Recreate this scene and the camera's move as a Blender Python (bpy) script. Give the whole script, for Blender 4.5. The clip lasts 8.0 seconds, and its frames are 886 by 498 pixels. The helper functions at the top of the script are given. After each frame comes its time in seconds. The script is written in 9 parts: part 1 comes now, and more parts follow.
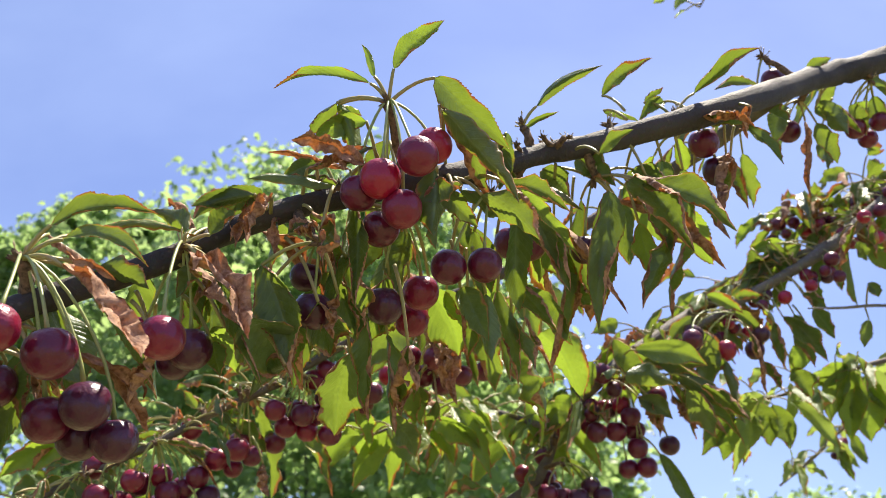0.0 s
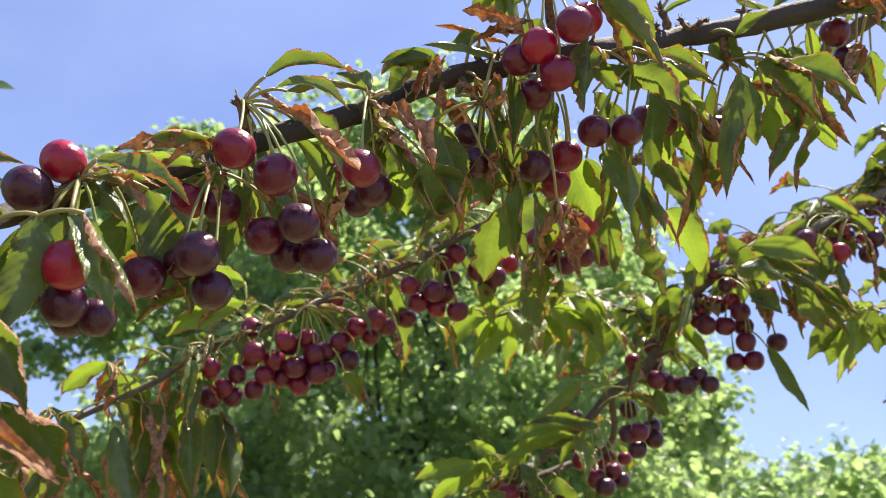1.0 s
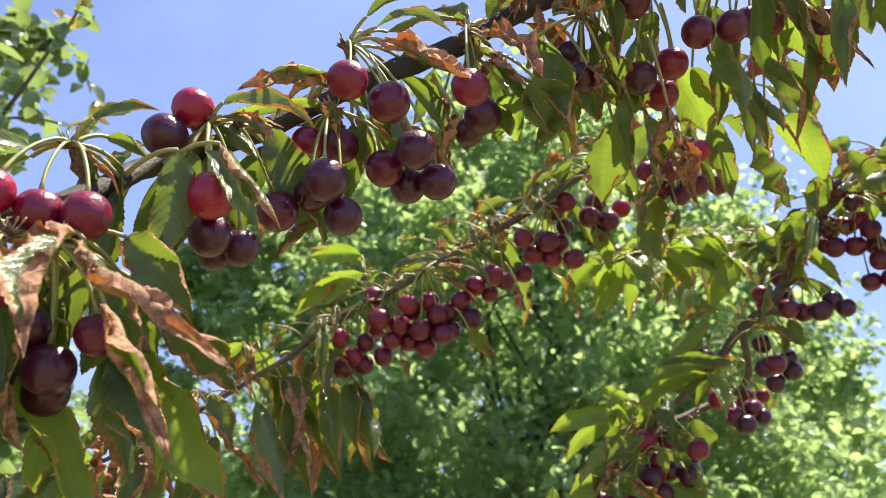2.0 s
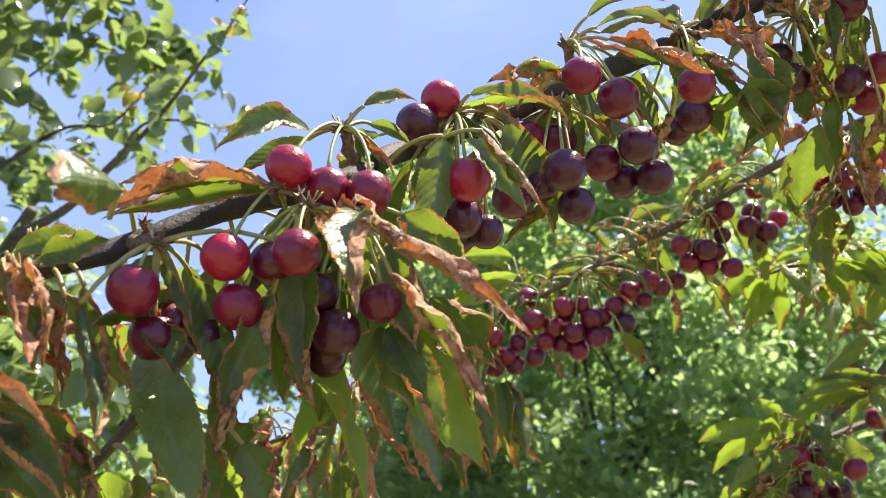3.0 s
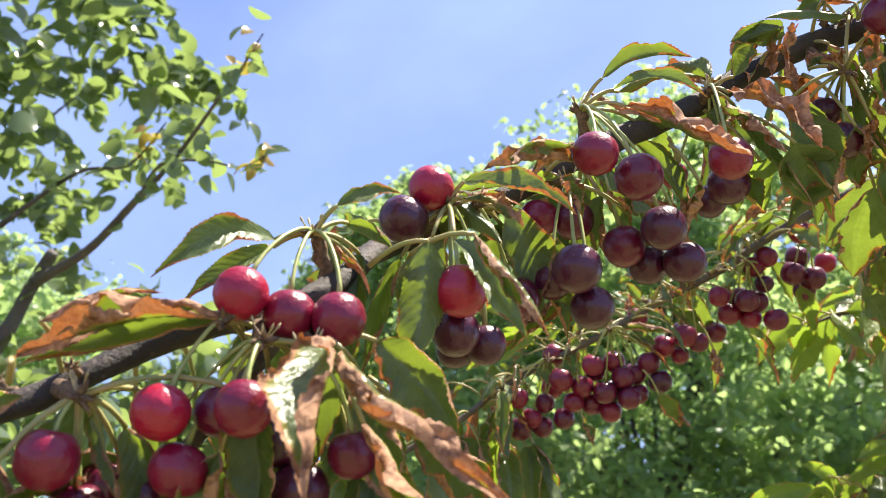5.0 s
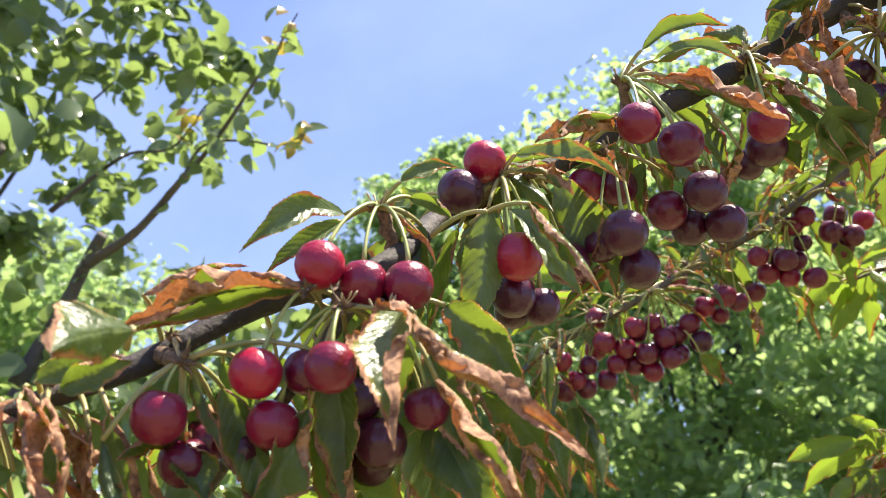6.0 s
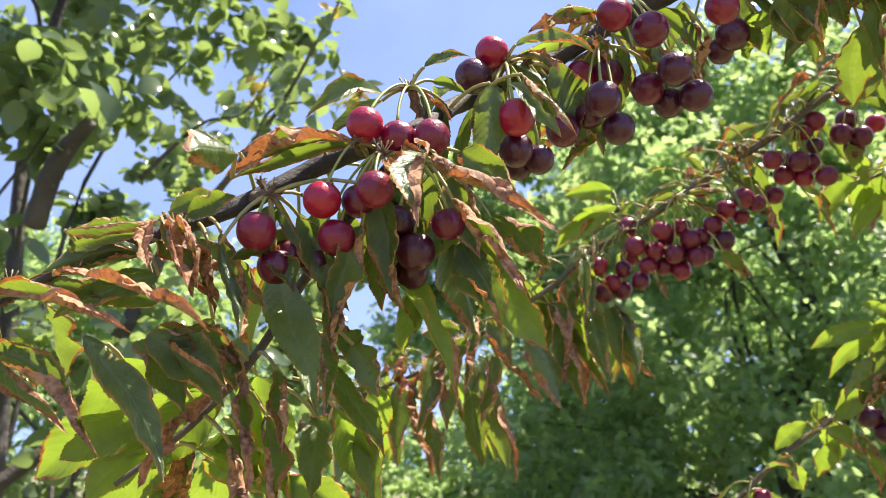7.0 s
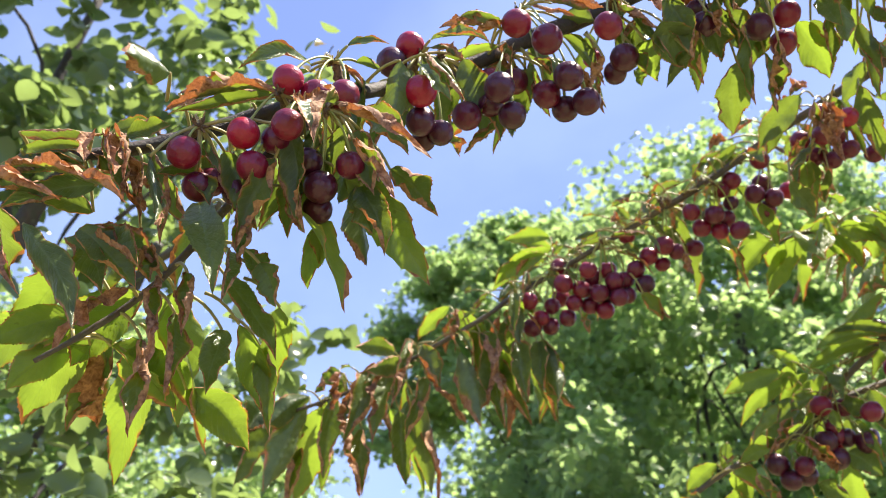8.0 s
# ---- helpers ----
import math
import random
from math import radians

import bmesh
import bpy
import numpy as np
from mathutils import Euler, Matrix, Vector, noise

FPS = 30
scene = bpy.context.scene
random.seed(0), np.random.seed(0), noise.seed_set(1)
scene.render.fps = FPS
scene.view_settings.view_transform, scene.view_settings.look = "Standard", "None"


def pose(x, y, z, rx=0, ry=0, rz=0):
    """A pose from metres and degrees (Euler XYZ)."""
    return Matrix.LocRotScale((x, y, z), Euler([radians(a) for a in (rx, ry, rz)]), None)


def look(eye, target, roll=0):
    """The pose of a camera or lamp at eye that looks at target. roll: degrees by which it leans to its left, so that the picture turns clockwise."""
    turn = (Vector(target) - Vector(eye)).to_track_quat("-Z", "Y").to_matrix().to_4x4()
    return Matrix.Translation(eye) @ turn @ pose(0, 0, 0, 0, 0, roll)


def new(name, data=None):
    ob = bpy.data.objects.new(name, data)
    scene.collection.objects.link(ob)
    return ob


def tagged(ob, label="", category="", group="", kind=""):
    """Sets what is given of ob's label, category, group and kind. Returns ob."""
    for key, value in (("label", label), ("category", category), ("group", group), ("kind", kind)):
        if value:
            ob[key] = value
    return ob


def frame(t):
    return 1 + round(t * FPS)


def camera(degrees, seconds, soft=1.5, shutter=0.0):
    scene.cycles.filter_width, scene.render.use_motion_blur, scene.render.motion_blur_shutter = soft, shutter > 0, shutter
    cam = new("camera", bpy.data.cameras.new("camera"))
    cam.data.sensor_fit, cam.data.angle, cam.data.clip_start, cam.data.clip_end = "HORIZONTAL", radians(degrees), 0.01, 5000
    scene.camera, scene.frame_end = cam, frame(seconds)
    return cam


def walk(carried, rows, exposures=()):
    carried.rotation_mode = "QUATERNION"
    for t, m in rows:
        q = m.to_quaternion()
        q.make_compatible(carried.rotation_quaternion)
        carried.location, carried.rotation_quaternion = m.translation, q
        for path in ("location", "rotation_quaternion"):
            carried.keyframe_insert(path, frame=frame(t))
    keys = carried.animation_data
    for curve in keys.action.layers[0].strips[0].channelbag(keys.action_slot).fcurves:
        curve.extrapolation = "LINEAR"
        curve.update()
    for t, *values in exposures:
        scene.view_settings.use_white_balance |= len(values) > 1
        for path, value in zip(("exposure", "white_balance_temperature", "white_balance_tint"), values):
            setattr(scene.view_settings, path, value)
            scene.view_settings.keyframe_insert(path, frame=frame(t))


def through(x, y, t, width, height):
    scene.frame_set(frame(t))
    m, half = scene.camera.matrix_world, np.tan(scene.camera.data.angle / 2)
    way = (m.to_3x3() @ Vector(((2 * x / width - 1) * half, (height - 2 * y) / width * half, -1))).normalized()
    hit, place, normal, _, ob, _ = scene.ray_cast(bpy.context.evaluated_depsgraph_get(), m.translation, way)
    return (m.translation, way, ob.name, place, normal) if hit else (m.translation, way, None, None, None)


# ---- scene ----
cam = camera(55.0, 8.0, soft=0.75)
cam.data.dof.use_dof, cam.data.dof.focus_distance, cam.data.dof.aperture_fstop = True, 0.48, 16.0   # a phone's small lens, focused on the near fruit
EYE = 1.75
ROWS = [
    (0.0, 0.0, 0.0, 0.0, 0.0, 22.0, 0.0),
    (0.5, -0.0068, -0.0648, -0.0579, 3.26, 19.88, 1.18),
    (1.0, -0.0329, -0.047, -0.0691, 6.44, 17.35, 3.87),
    (1.5, -0.0127, -0.0422, -0.0899, 9.13, 17.47, 0.66),
    (1.7, -0.0255, -0.0391, -0.0988, 10.85, 16.42, -0.41),
    (2.8, -0.0885, -0.0674, -0.1369, 19.21, 17.85, 2.49),
    (3.0, -0.1113, -0.0746, -0.1333, 19.97, 17.6, 3.28),
    (3.5, -0.1306, -0.0679, -0.1314, 21.68, 18.3, 4.62),
    (4.0, -0.1375, -0.0361, -0.1056, 21.67, 19.04, 4.42),
    (4.5, -0.1212, -0.0284, -0.0824, 24.33, 18.77, 4.29),
    (4.7, -0.1138, -0.0259, -0.077, 23.08, 18.66, 3.34),
    (5.8, -0.1078, -0.0446, -0.0639, 23.01, 17.44, 1.67),
    (6.0, -0.1103, -0.0546, -0.0802, 24.81, 16.33, 1.64),
    (6.5, -0.0963, -0.0663, -0.1286, 27.77, 14.26, 0.28),
    (7.0, -0.0437, -0.1294, -0.1732, 29.61, 14.56, -0.05),
    (7.5, 0.0025, -0.1658, -0.2242, 27.15, 16.17, 1.07),
    (8.0, 0.0271, -0.1366, -0.288, 28.82, 21.75, 4.15),
]
walk(cam, [(t, pose(x, y, EYE + z, 90 + pitch, 0, yaw) @ pose(0, 0, 0, 0, 0, roll)) for t, x, y, z, yaw, pitch, roll in ROWS],
     exposures=[(0.0, 1.09), (1.5, 1.17), (3.5, 1.44), (5.0, 1.44), (8.0, 1.44)])

# ---- sky and sun ----
SUN_ELEVATION, SUN_AZIMUTH = radians(69), radians(-38)   # azimuth to the left of +y
world = bpy.data.worlds.new("sky")
scene.world = world
world.use_nodes = True
wn, wl = world.node_tree.nodes, world.node_tree.links
sky = wn.new("ShaderNodeTexSky")
sky.sky_type, sky.sun_disc = "NISHITA", False
sky.sun_elevation, sky.sun_rotation = SUN_ELEVATION, -SUN_AZIMUTH
sky.altitude, sky.air_density, sky.dust_density, sky.ozone_density = 300, 1.0, 0.3, 2.0
# thin high haze: pale streaks over the blue
tc = wn.new("ShaderNodeTexCoord")
cmap = wn.new("ShaderNodeMapping")
cmap.inputs["Scale"].default_value, cmap.inputs["Rotation"].default_value = (1.2, 3.5, 2.5), (0.3, 0.5, 0.9)
haze = wn.new("ShaderNodeTexNoise")
haze.inputs["Scale"].default_value, haze.inputs["Detail"].default_value = 1.6, 5
ramp = wn.new("ShaderNodeMapRange")
ramp.inputs["From Min"].default_value, ramp.inputs["From Max"].default_value = 0.35, 0.8
ramp.inputs["To Min"].default_value, ramp.inputs["To Max"].default_value = 0.0, 0.22
hmix = wn.new("ShaderNodeMix")
hmix.data_type = "RGBA"
hmix.inputs["B"].default_value = (5.0, 6.0, 8.4, 1)
tint = wn.new("ShaderNodeMix")
tint.data_type, tint.blend_type = "RGBA", "MULTIPLY"
tint.inputs["Factor"].default_value = 1.0
tint.inputs["B"].default_value = (1.14, 1.0, 1.12, 1)
lift = wn.new("ShaderNodeVectorMath")   # keeps the horizon's milky band low
lift.operation = "ADD"
lift.inputs[1].default_value = (0, 0, 0.22)
unit = wn.new("ShaderNodeVectorMath")
unit.operation = "NORMALIZE"
wl.new(tc.outputs["Generated"], lift.inputs[0])
wl.new(lift.outputs[0], unit.inputs[0])
wl.new(unit.outputs[0], sky.inputs["Vector"])
wl.new(tc.outputs["Generated"], cmap.inputs["Vector"])
wl.new(cmap.outputs["Vector"], haze.inputs["Vector"])
wl.new(haze.outputs["Fac"], ramp.inputs["Value"])
wl.new(sky.outputs["Color"], tint.inputs["A"])
wl.new(ramp.outputs["Result"], hmix.inputs["Factor"])
wl.new(tint.outputs["Result"], hmix.inputs["A"])
wl.new(hmix.outputs["Result"], wn["Background"].inputs["Color"])
wn["Background"].inputs["Strength"].default_value = 0.092

sun = new("sun", bpy.data.lights.new("sun", "SUN"))
sun.data.energy, sun.data.angle, sun.data.color = 5.0, radians(0.53), (1.0, 0.91, 0.76)
to_sun = Vector((-math.sin(SUN_AZIMUTH) * math.cos(SUN_ELEVATION), math.cos(SUN_AZIMUTH) * math.cos(SUN_ELEVATION), math.sin(SUN_ELEVATION)))
sun.matrix_world = look(to_sun * 50, (0, 0, 0))


# ---- materials ----
def material(name):
    m = bpy.data.materials.new(name)
    m.use_nodes = True
    nt = m.node_tree
    return m, nt.nodes, nt.links, nt.nodes["Principled BSDF"]


def noise_node(nodes, links, scale, detail=4, vector=None, rough=0.55):
    n = nodes.new("ShaderNodeTexNoise")
    n.inputs["Scale"].default_value, n.inputs["Detail"].default_value, n.inputs["Roughness"].default_value = scale, detail, rough
    if vector is not None:
        links.new(vector, n.inputs["Vector"])
    return n


def ramp_node(nodes, links, value, *stops):
    r = nodes.new("ShaderNodeValToRGB")
    while len(r.color_ramp.elements) < len(stops):
        r.color_ramp.elements.new(0.5)
    for e, (at, colour) in zip(r.color_ramp.elements, stops):
        e.position, e.color = at, (*colour, 1)
    links.new(value, r.inputs["Fac"])
    return r


def math_node(nodes, links, operation, a, b=None, clamp=False):
    n = nodes.new("ShaderNodeMath")
    n.operation, n.use_clamp = operation, clamp
    for i, v in enumerate((a, b)):
        if v is None:
            continue
        if isinstance(v, (int, float)):
            n.inputs[i].default_value = v
        else:
            links.new(v, n.inputs[i])
    return n.outputs[0]


def mix_node(nodes, links, factor, a, b, blend="MIX"):
    n = nodes.new("ShaderNodeMix")
    n.data_type, n.blend_type = "RGBA", blend
    for key, v in (("Factor", factor), ("A", a), ("B", b)):
        if isinstance(v, (int, float)):
            n.inputs[key].default_value = v
        elif isinstance(v, tuple):
            n.inputs[key].default_value = (*v, 1)
        else:
            links.new(v, n.inputs[key])
    return n.outputs["Result"]


def bump_node(nodes, links, height, strength, distance, target):
    b = nodes.new("ShaderNodeBump")
    b.inputs["Strength"].default_value, b.inputs["Distance"].default_value = strength, distance
    links.new(height, b.inputs["Height"])
    links.new(b.outputs["Normal"], target.inputs["Normal"])
    return b


def leaf_material(name, green_a, green_b, through, dry_a, dry_b, gloss=0.38, passes=0.17):
    """A leaf blade: glossy cuticle over a blade that lets light through, with veins from its UV map and scorched edges from its 'scorch' attribute."""
    m, nodes, links, bsdf = material(name)
    out = nodes["Material Output"]
    uv = nodes.new("ShaderNodeUVMap")
    sep = nodes.new("ShaderNodeSeparateXYZ")
    links.new(uv.outputs["UV"], sep.inputs[0])
    across = math_node(nodes, links, "ABSOLUTE", math_node(nodes, links, "SUBTRACT", sep.outputs["X"], 0.5))
    # side veins run forward from the midrib
    phase = math_node(nodes, links, "SUBTRACT", math_node(nodes, links, "MULTIPLY", sep.outputs["Y"], 11.0), math_node(nodes, links, "MULTIPLY", across, 4.6))
    saw = math_node(nodes, links, "ABSOLUTE", math_node(nodes, links, "SUBTRACT", math_node(nodes, links, "FRACT", phase), 0.5))
    vein = math_node(nodes, links, "SUBTRACT", 1.0, math_node(nodes, links, "MULTIPLY", saw, 9.0), True)
    rib = math_node(nodes, links, "SUBTRACT", 1.0, math_node(nodes, links, "MULTIPLY", across, 26.0), True)
    veins = math_node(nodes, links, "MAXIMUM", math_node(nodes, links, "MULTIPLY", vein, 0.6), rib)
    info = nodes.new("ShaderNodeObjectInfo")
    geo = nodes.new("ShaderNodeTexCoord")
    blotch = noise_node(nodes, links, 110.0, 5, geo.outputs["Object"], 0.62)
    fine = noise_node(nodes, links, 420.0, 3, geo.outputs["Object"])
    green = mix_node(nodes, links, math_node(nodes, links, "ADD", math_node(nodes, links, "MULTIPLY", info.outputs["Random"], 0.7), math_node(nodes, links, "MULTIPLY", math_node(nodes, links, "SUBTRACT", blotch.outputs["Fac"], 0.42), 2.1), True), green_a, green_b)
    green = mix_node(nodes, links, math_node(nodes, links, "MULTIPLY", veins, 0.5), green, (0.19, 0.24, 0.10))
    att = nodes.new("ShaderNodeAttribute")
    att.attribute_name = "scorch"
    dry = math_node(nodes, links, "ADD", att.outputs["Fac"], math_node(nodes, links, "MULTIPLY", math_node(nodes, links, "SUBTRACT", blotch.outputs["Fac"], 0.5), 0.30))
    wither = math_node(nodes, links, "ADD", math_node(nodes, links, "MULTIPLY", fine.outputs["Fac"], 0.45), math_node(nodes, links, "MULTIPLY", blotch.outputs["Fac"], 0.6))
    brown = ramp_node(nodes, links, wither, (0.38, dry_a), (0.60, dry_b)).outputs["Color"]
    edge = ramp_node(nodes, links, dry, (0.49, (0, 0, 0)), (0.55, (1, 1, 1))).outputs["Color"]
    halo = ramp_node(nodes, links, dry, (0.28, (0, 0, 0)), (0.50, (0.7, 0.7, 0.7))).outputs["Color"]
    colour = mix_node(nodes, links, halo, green, (0.30, 0.24, 0.03))
    colour = mix_node(nodes, links, edge, colour, brown)
    # pin-hole leaf spots
    spots = nodes.new("ShaderNodeTexVoronoi")
    spots.inputs["Scale"].default_value = 95.0
    links.new(geo.outputs["Object"], spots.inputs["Vector"])
    spot = ramp_node(nodes, links, spots.outputs["Distance"], (0.10, (1, 1, 1)), (0.16, (0, 0, 0))).outputs["Color"]
    spot = math_node(nodes, links, "MULTIPLY", spot, math_node(nodes, links, "GREATER_THAN", blotch.outputs["Fac"], 0.56))
    colour = mix_node(nodes, links, math_node(nodes, links, "MULTIPLY", spot, 0.75), colour, (0.06, 0.035, 0.015))
    links.new(colour, bsdf.inputs["Base Color"])
    rough = mix_node(nodes, links, edge, (gloss, gloss, gloss), (0.75, 0.75, 0.75))
    links.new(rough, bsdf.inputs["Roughness"])
    bsdf.inputs["Specular IOR Level"].default_value = 0.5
    height = math_node(nodes, links, "SUBTRACT", math_node(nodes, links, "ADD", math_node(nodes, links, "MULTIPLY", blotch.outputs["Fac"], 1.7), math_node(nodes, links, "MULTIPLY", fine.outputs["Fac"], 0.5)), math_node(nodes, links, "SUBTRACT", math_node(nodes, links, "MULTIPLY", veins, 0.32), math_node(nodes, links, "MULTIPLY", saw, 0.35)))
    bump_node(nodes, links, height, 0.55, 0.0013, bsdf)
    trans = nodes.new("ShaderNodeBsdfTranslucent")
    lit = mix_node(nodes, links, halo, through, (0.62, 0.50, 0.03))
    lit = mix_node(nodes, links, edge, lit, (0.62, 0.18, 0.045))
    lit = mix_node(nodes, links, math_node(nodes, links, "MULTIPLY", veins, 0.26), lit, (0.10, 0.20, 0.02))
    links.new(lit, trans.inputs["Color"])
    mixer = nodes.new("ShaderNodeMixShader")
    links.new(mix_node(nodes, links, edge, (passes, passes, passes), (0.17, 0.17, 0.17)), mixer.inputs["Fac"])
    links.new(bsdf.outputs["BSDF"], mixer.inputs[1])
    links.new(trans.outputs["BSDF"], mixer.inputs[2])
    links.new(mixer.outputs["Shader"], out.inputs["Surface"])
    return m


def crown_material(name, a, b, through, gloss=0.4, passes=0.5):
    """Many small leaves in one mesh: every leaf takes its own shade of green."""
    m, nodes, links, bsdf = material(name)
    geo = nodes.new("ShaderNodeNewGeometry")
    tcn = nodes.new("ShaderNodeTexCoord")
    patch = noise_node(nodes, links, 1.3, 3, tcn.outputs["Object"])
    f = math_node(nodes, links, "ADD", math_node(nodes, links, "MULTIPLY", geo.outputs["Random Per Island"], 0.6), math_node(nodes, links, "MULTIPLY", patch.outputs["Fac"], 0.4))
    links.new(mix_node(nodes, links, f, a, b), bsdf.inputs["Base Color"])
    bsdf.inputs["Roughness"].default_value, bsdf.inputs["Specular IOR Level"].default_value = gloss, 0.5
    trans = nodes.new("ShaderNodeBsdfTranslucent")
    trans.inputs["Color"].default_value = (*through, 1)
    mixer = nodes.new("ShaderNodeMixShader")
    mixer.inputs["Fac"].default_value = passes
    links.new(bsdf.outputs["BSDF"], mixer.inputs[1])
    links.new(trans.outputs["BSDF"], mixer.inputs[2])
    links.new(mixer.outputs["Shader"], nodes["Material Output"].inputs["Surface"])
    return m


def bark_material(name, dark, pale, scale=60.0):
    m, nodes, links, bsdf = material(name)
    tcn = nodes.new("ShaderNodeTexCoord")
    big = noise_node(nodes, links, scale * 0.5, 5, tcn.outputs["Object"])
    fine = noise_node(nodes, links, scale * 6, 4, tcn.outputs["Object"], 0.7)
    spots = nodes.new("ShaderNodeTexVoronoi")
    spots.inputs["Scale"].default_value = scale * 3
    links.new(tcn.outputs["Object"], spots.inputs["Vector"])
    colour = ramp_node(nodes, links, big.outputs["Fac"], (0.3, dark), (0.72, pale)).outputs["Color"]
    lent = ramp_node(nodes, links, spots.outputs["Distance"], (0.12, (1, 1, 1)), (0.22, (0, 0, 0))).outputs["Color"]
    colour = mix_node(nodes, links, math_node(nodes, links, "MULTIPLY", lent, 0.4), colour, tuple(min(1, 1.7 * c) for c in pale))
    colour = mix_node(nodes, links, 0.5, colour, fine.outputs["Color"], "OVERLAY")
    links.new(colour, bsdf.inputs["Base Color"])
    bsdf.inputs["Roughness"].default_value = 0.7
    h = math_node(nodes, links, "ADD", fine.outputs["Fac"], math_node(nodes, links, "MULTIPLY", big.outputs["Fac"], 2.0))
    bump_node(nodes, links, h, 0.8, 0.1 / scale, bsdf)
    return m


def cherry_material(name, a, b, under):
    m, nodes, links, bsdf = material(name)
    tcn = nodes.new("ShaderNodeTexCoord")
    info = nodes.new("ShaderNodeObjectInfo")
    shift = nodes.new("ShaderNodeVectorMath")
    shift.operation = "ADD"
    links.new(tcn.outputs["Object"], shift.inputs[0])
    links.new(info.outputs["Location"], shift.inputs[1])
    big = noise_node(nodes, links, 1.1, 3, shift.outputs[0])
    specks = noise_node(nodes, links, 26.0, 2, shift.outputs[0])
    f = math_node(nodes, links, "ADD", math_node(nodes, links, "MULTIPLY", big.outputs["Fac"], 0.9), math_node(nodes, links, "MULTIPLY", math_node(nodes, links, "SUBTRACT", info.outputs["Random"], 0.5), 0.35), True)
    colour = ramp_node(nodes, links, f, (0.25, a), (0.7, b)).outputs["Color"]
    pale = ramp_node(nodes, links, specks.outputs["Fac"], (0.62, (0, 0, 0)), (0.72, (1, 1, 1))).outputs["Color"]
    colour = mix_node(nodes, links, math_node(nodes, links, "MULTIPLY", pale, 0.22), colour, under)
    links.new(colour, bsdf.inputs["Base Color"])
    bsdf.inputs["Roughness"].default_value = 0.34
    bsdf.inputs["Specular IOR Level"].default_value = 0.45
    bsdf.inputs["Subsurface Weight"].default_value = 0.12
    bsdf.inputs["Subsurface Radius"].default_value = (0.004, 0.0008, 0.0005)
    bsdf.inputs["Subsurface Scale"].default_value = 1.0
    bsdf.inputs["Coat Weight"].default_value, bsdf.inputs["Coat Roughness"].default_value = 0.35, 0.15
    fine = noise_node(nodes, links, 5.0, 2, shift.outputs[0])
    bump_node(nodes, links, fine.outputs["Fac"], 0.10, 0.04, bsdf)
    return m


def plain_material(name, a, b, scale, roughness):
    m, nodes, links, bsdf = material(name)
    tcn = nodes.new("ShaderNodeTexCoord")
    n = noise_node(nodes, links, scale, 5, tcn.outputs["Object"])
    links.new(ramp_node(nodes, links, n.outputs["Fac"], (0.3, a), (0.7, b)).outputs["Color"], bsdf.inputs["Base Color"])
    bsdf.inputs["Roughness"].default_value = roughness
    return m


LEAF = leaf_material("cherry leaf", (0.036, 0.058, 0.018), (0.128, 0.170, 0.066), (0.45, 0.62, 0.055), (0.100, 0.036, 0.018), (0.52, 0.285, 0.155), 0.31, 0.21)
YOUNG = leaf_material("young cherry leaf", (0.090, 0.135, 0.025), (0.18, 0.225, 0.04), (0.42, 0.60, 0.05), (0.11, 0.040, 0.018), (0.56, 0.27, 0.12), 0.36, 0.32)
PALE = leaf_material("pale cherry leaf", (0.10, 0.15, 0.05), (0.20, 0.26, 0.10), (0.46, 0.60, 0.10), (0.16, 0.08, 0.03), (0.50, 0.32, 0.16), 0.46, 0.40)
PETIOLE = plain_material("petiole", (0.28, 0.30, 0.09), (0.42, 0.30, 0.13), 90, 0.45)
STEM = plain_material("cherry stem", (0.26, 0.32, 0.08), (0.42, 0.42, 0.16), 120, 0.4)
SPUR = plain_material("bud scales", (0.045, 0.028, 0.018), (0.26, 0.16, 0.09), 420, 0.85)
STUB = plain_material("withered stalk", (0.30, 0.22, 0.09), (0.55, 0.46, 0.26), 300, 0.6)
BARK = bark_material("cherry bark", (0.030, 0.023, 0.020), (0.085, 0.067, 0.057))
TWIG_BARK = bark_material("cherry twig bark", (0.072, 0.054, 0.040), (0.18, 0.145, 0.105), 90)
GREY_BARK = bark_material("grey branch bark", (0.11, 0.095, 0.075), (0.24, 0.21, 0.17), 60)
TREE_BARK = bark_material("tree bark", (0.04, 0.033, 0.028), (0.11, 0.095, 0.08), 9)
CHERRY = [
    cherry_material("bright red cherry", (0.40, 0.006, 0.042), (0.26, 0.004, 0.030), (0.52, 0.07, 0.09)),
    cherry_material("red cherry", (0.235, 0.005, 0.036), (0.145, 0.004, 0.026), (0.38, 0.05, 0.07)),
    cherry_material("ripe cherry", (0.150, 0.005, 0.034), (0.090, 0.004, 0.023), (0.22, 0.04, 0.05)),
    cherry_material("dark ripe cherry", (0.082, 0.007, 0.031), (0.050, 0.005, 0.022), (0.12, 0.03, 0.04)),
]
RIPENESS = ["bright red", "red", "deep red ripe", "dark purple overripe"]
CROWN = crown_material("tree leaves", (0.130, 0.200, 0.098), (0.235, 0.312, 0.160), (0.45, 0.62, 0.22), 0.36, 0.60)
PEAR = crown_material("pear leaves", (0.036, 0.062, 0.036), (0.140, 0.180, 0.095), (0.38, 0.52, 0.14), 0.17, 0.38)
PEAR_TIP = crown_material("young pear leaves", (0.16, 0.17, 0.04), (0.36, 0.20, 0.07), (0.60, 0.50, 0.08), 0.25, 0.4)
GRASS = plain_material("dry grass", (0.075, 0.090, 0.030), (0.24, 0.21, 0.10), 2.2, 0.9)
BLADE = crown_material("grass blades", (0.07, 0.11, 0.03), (0.24, 0.23, 0.09), (0.30, 0.36, 0.08), 0.5, 0.3)


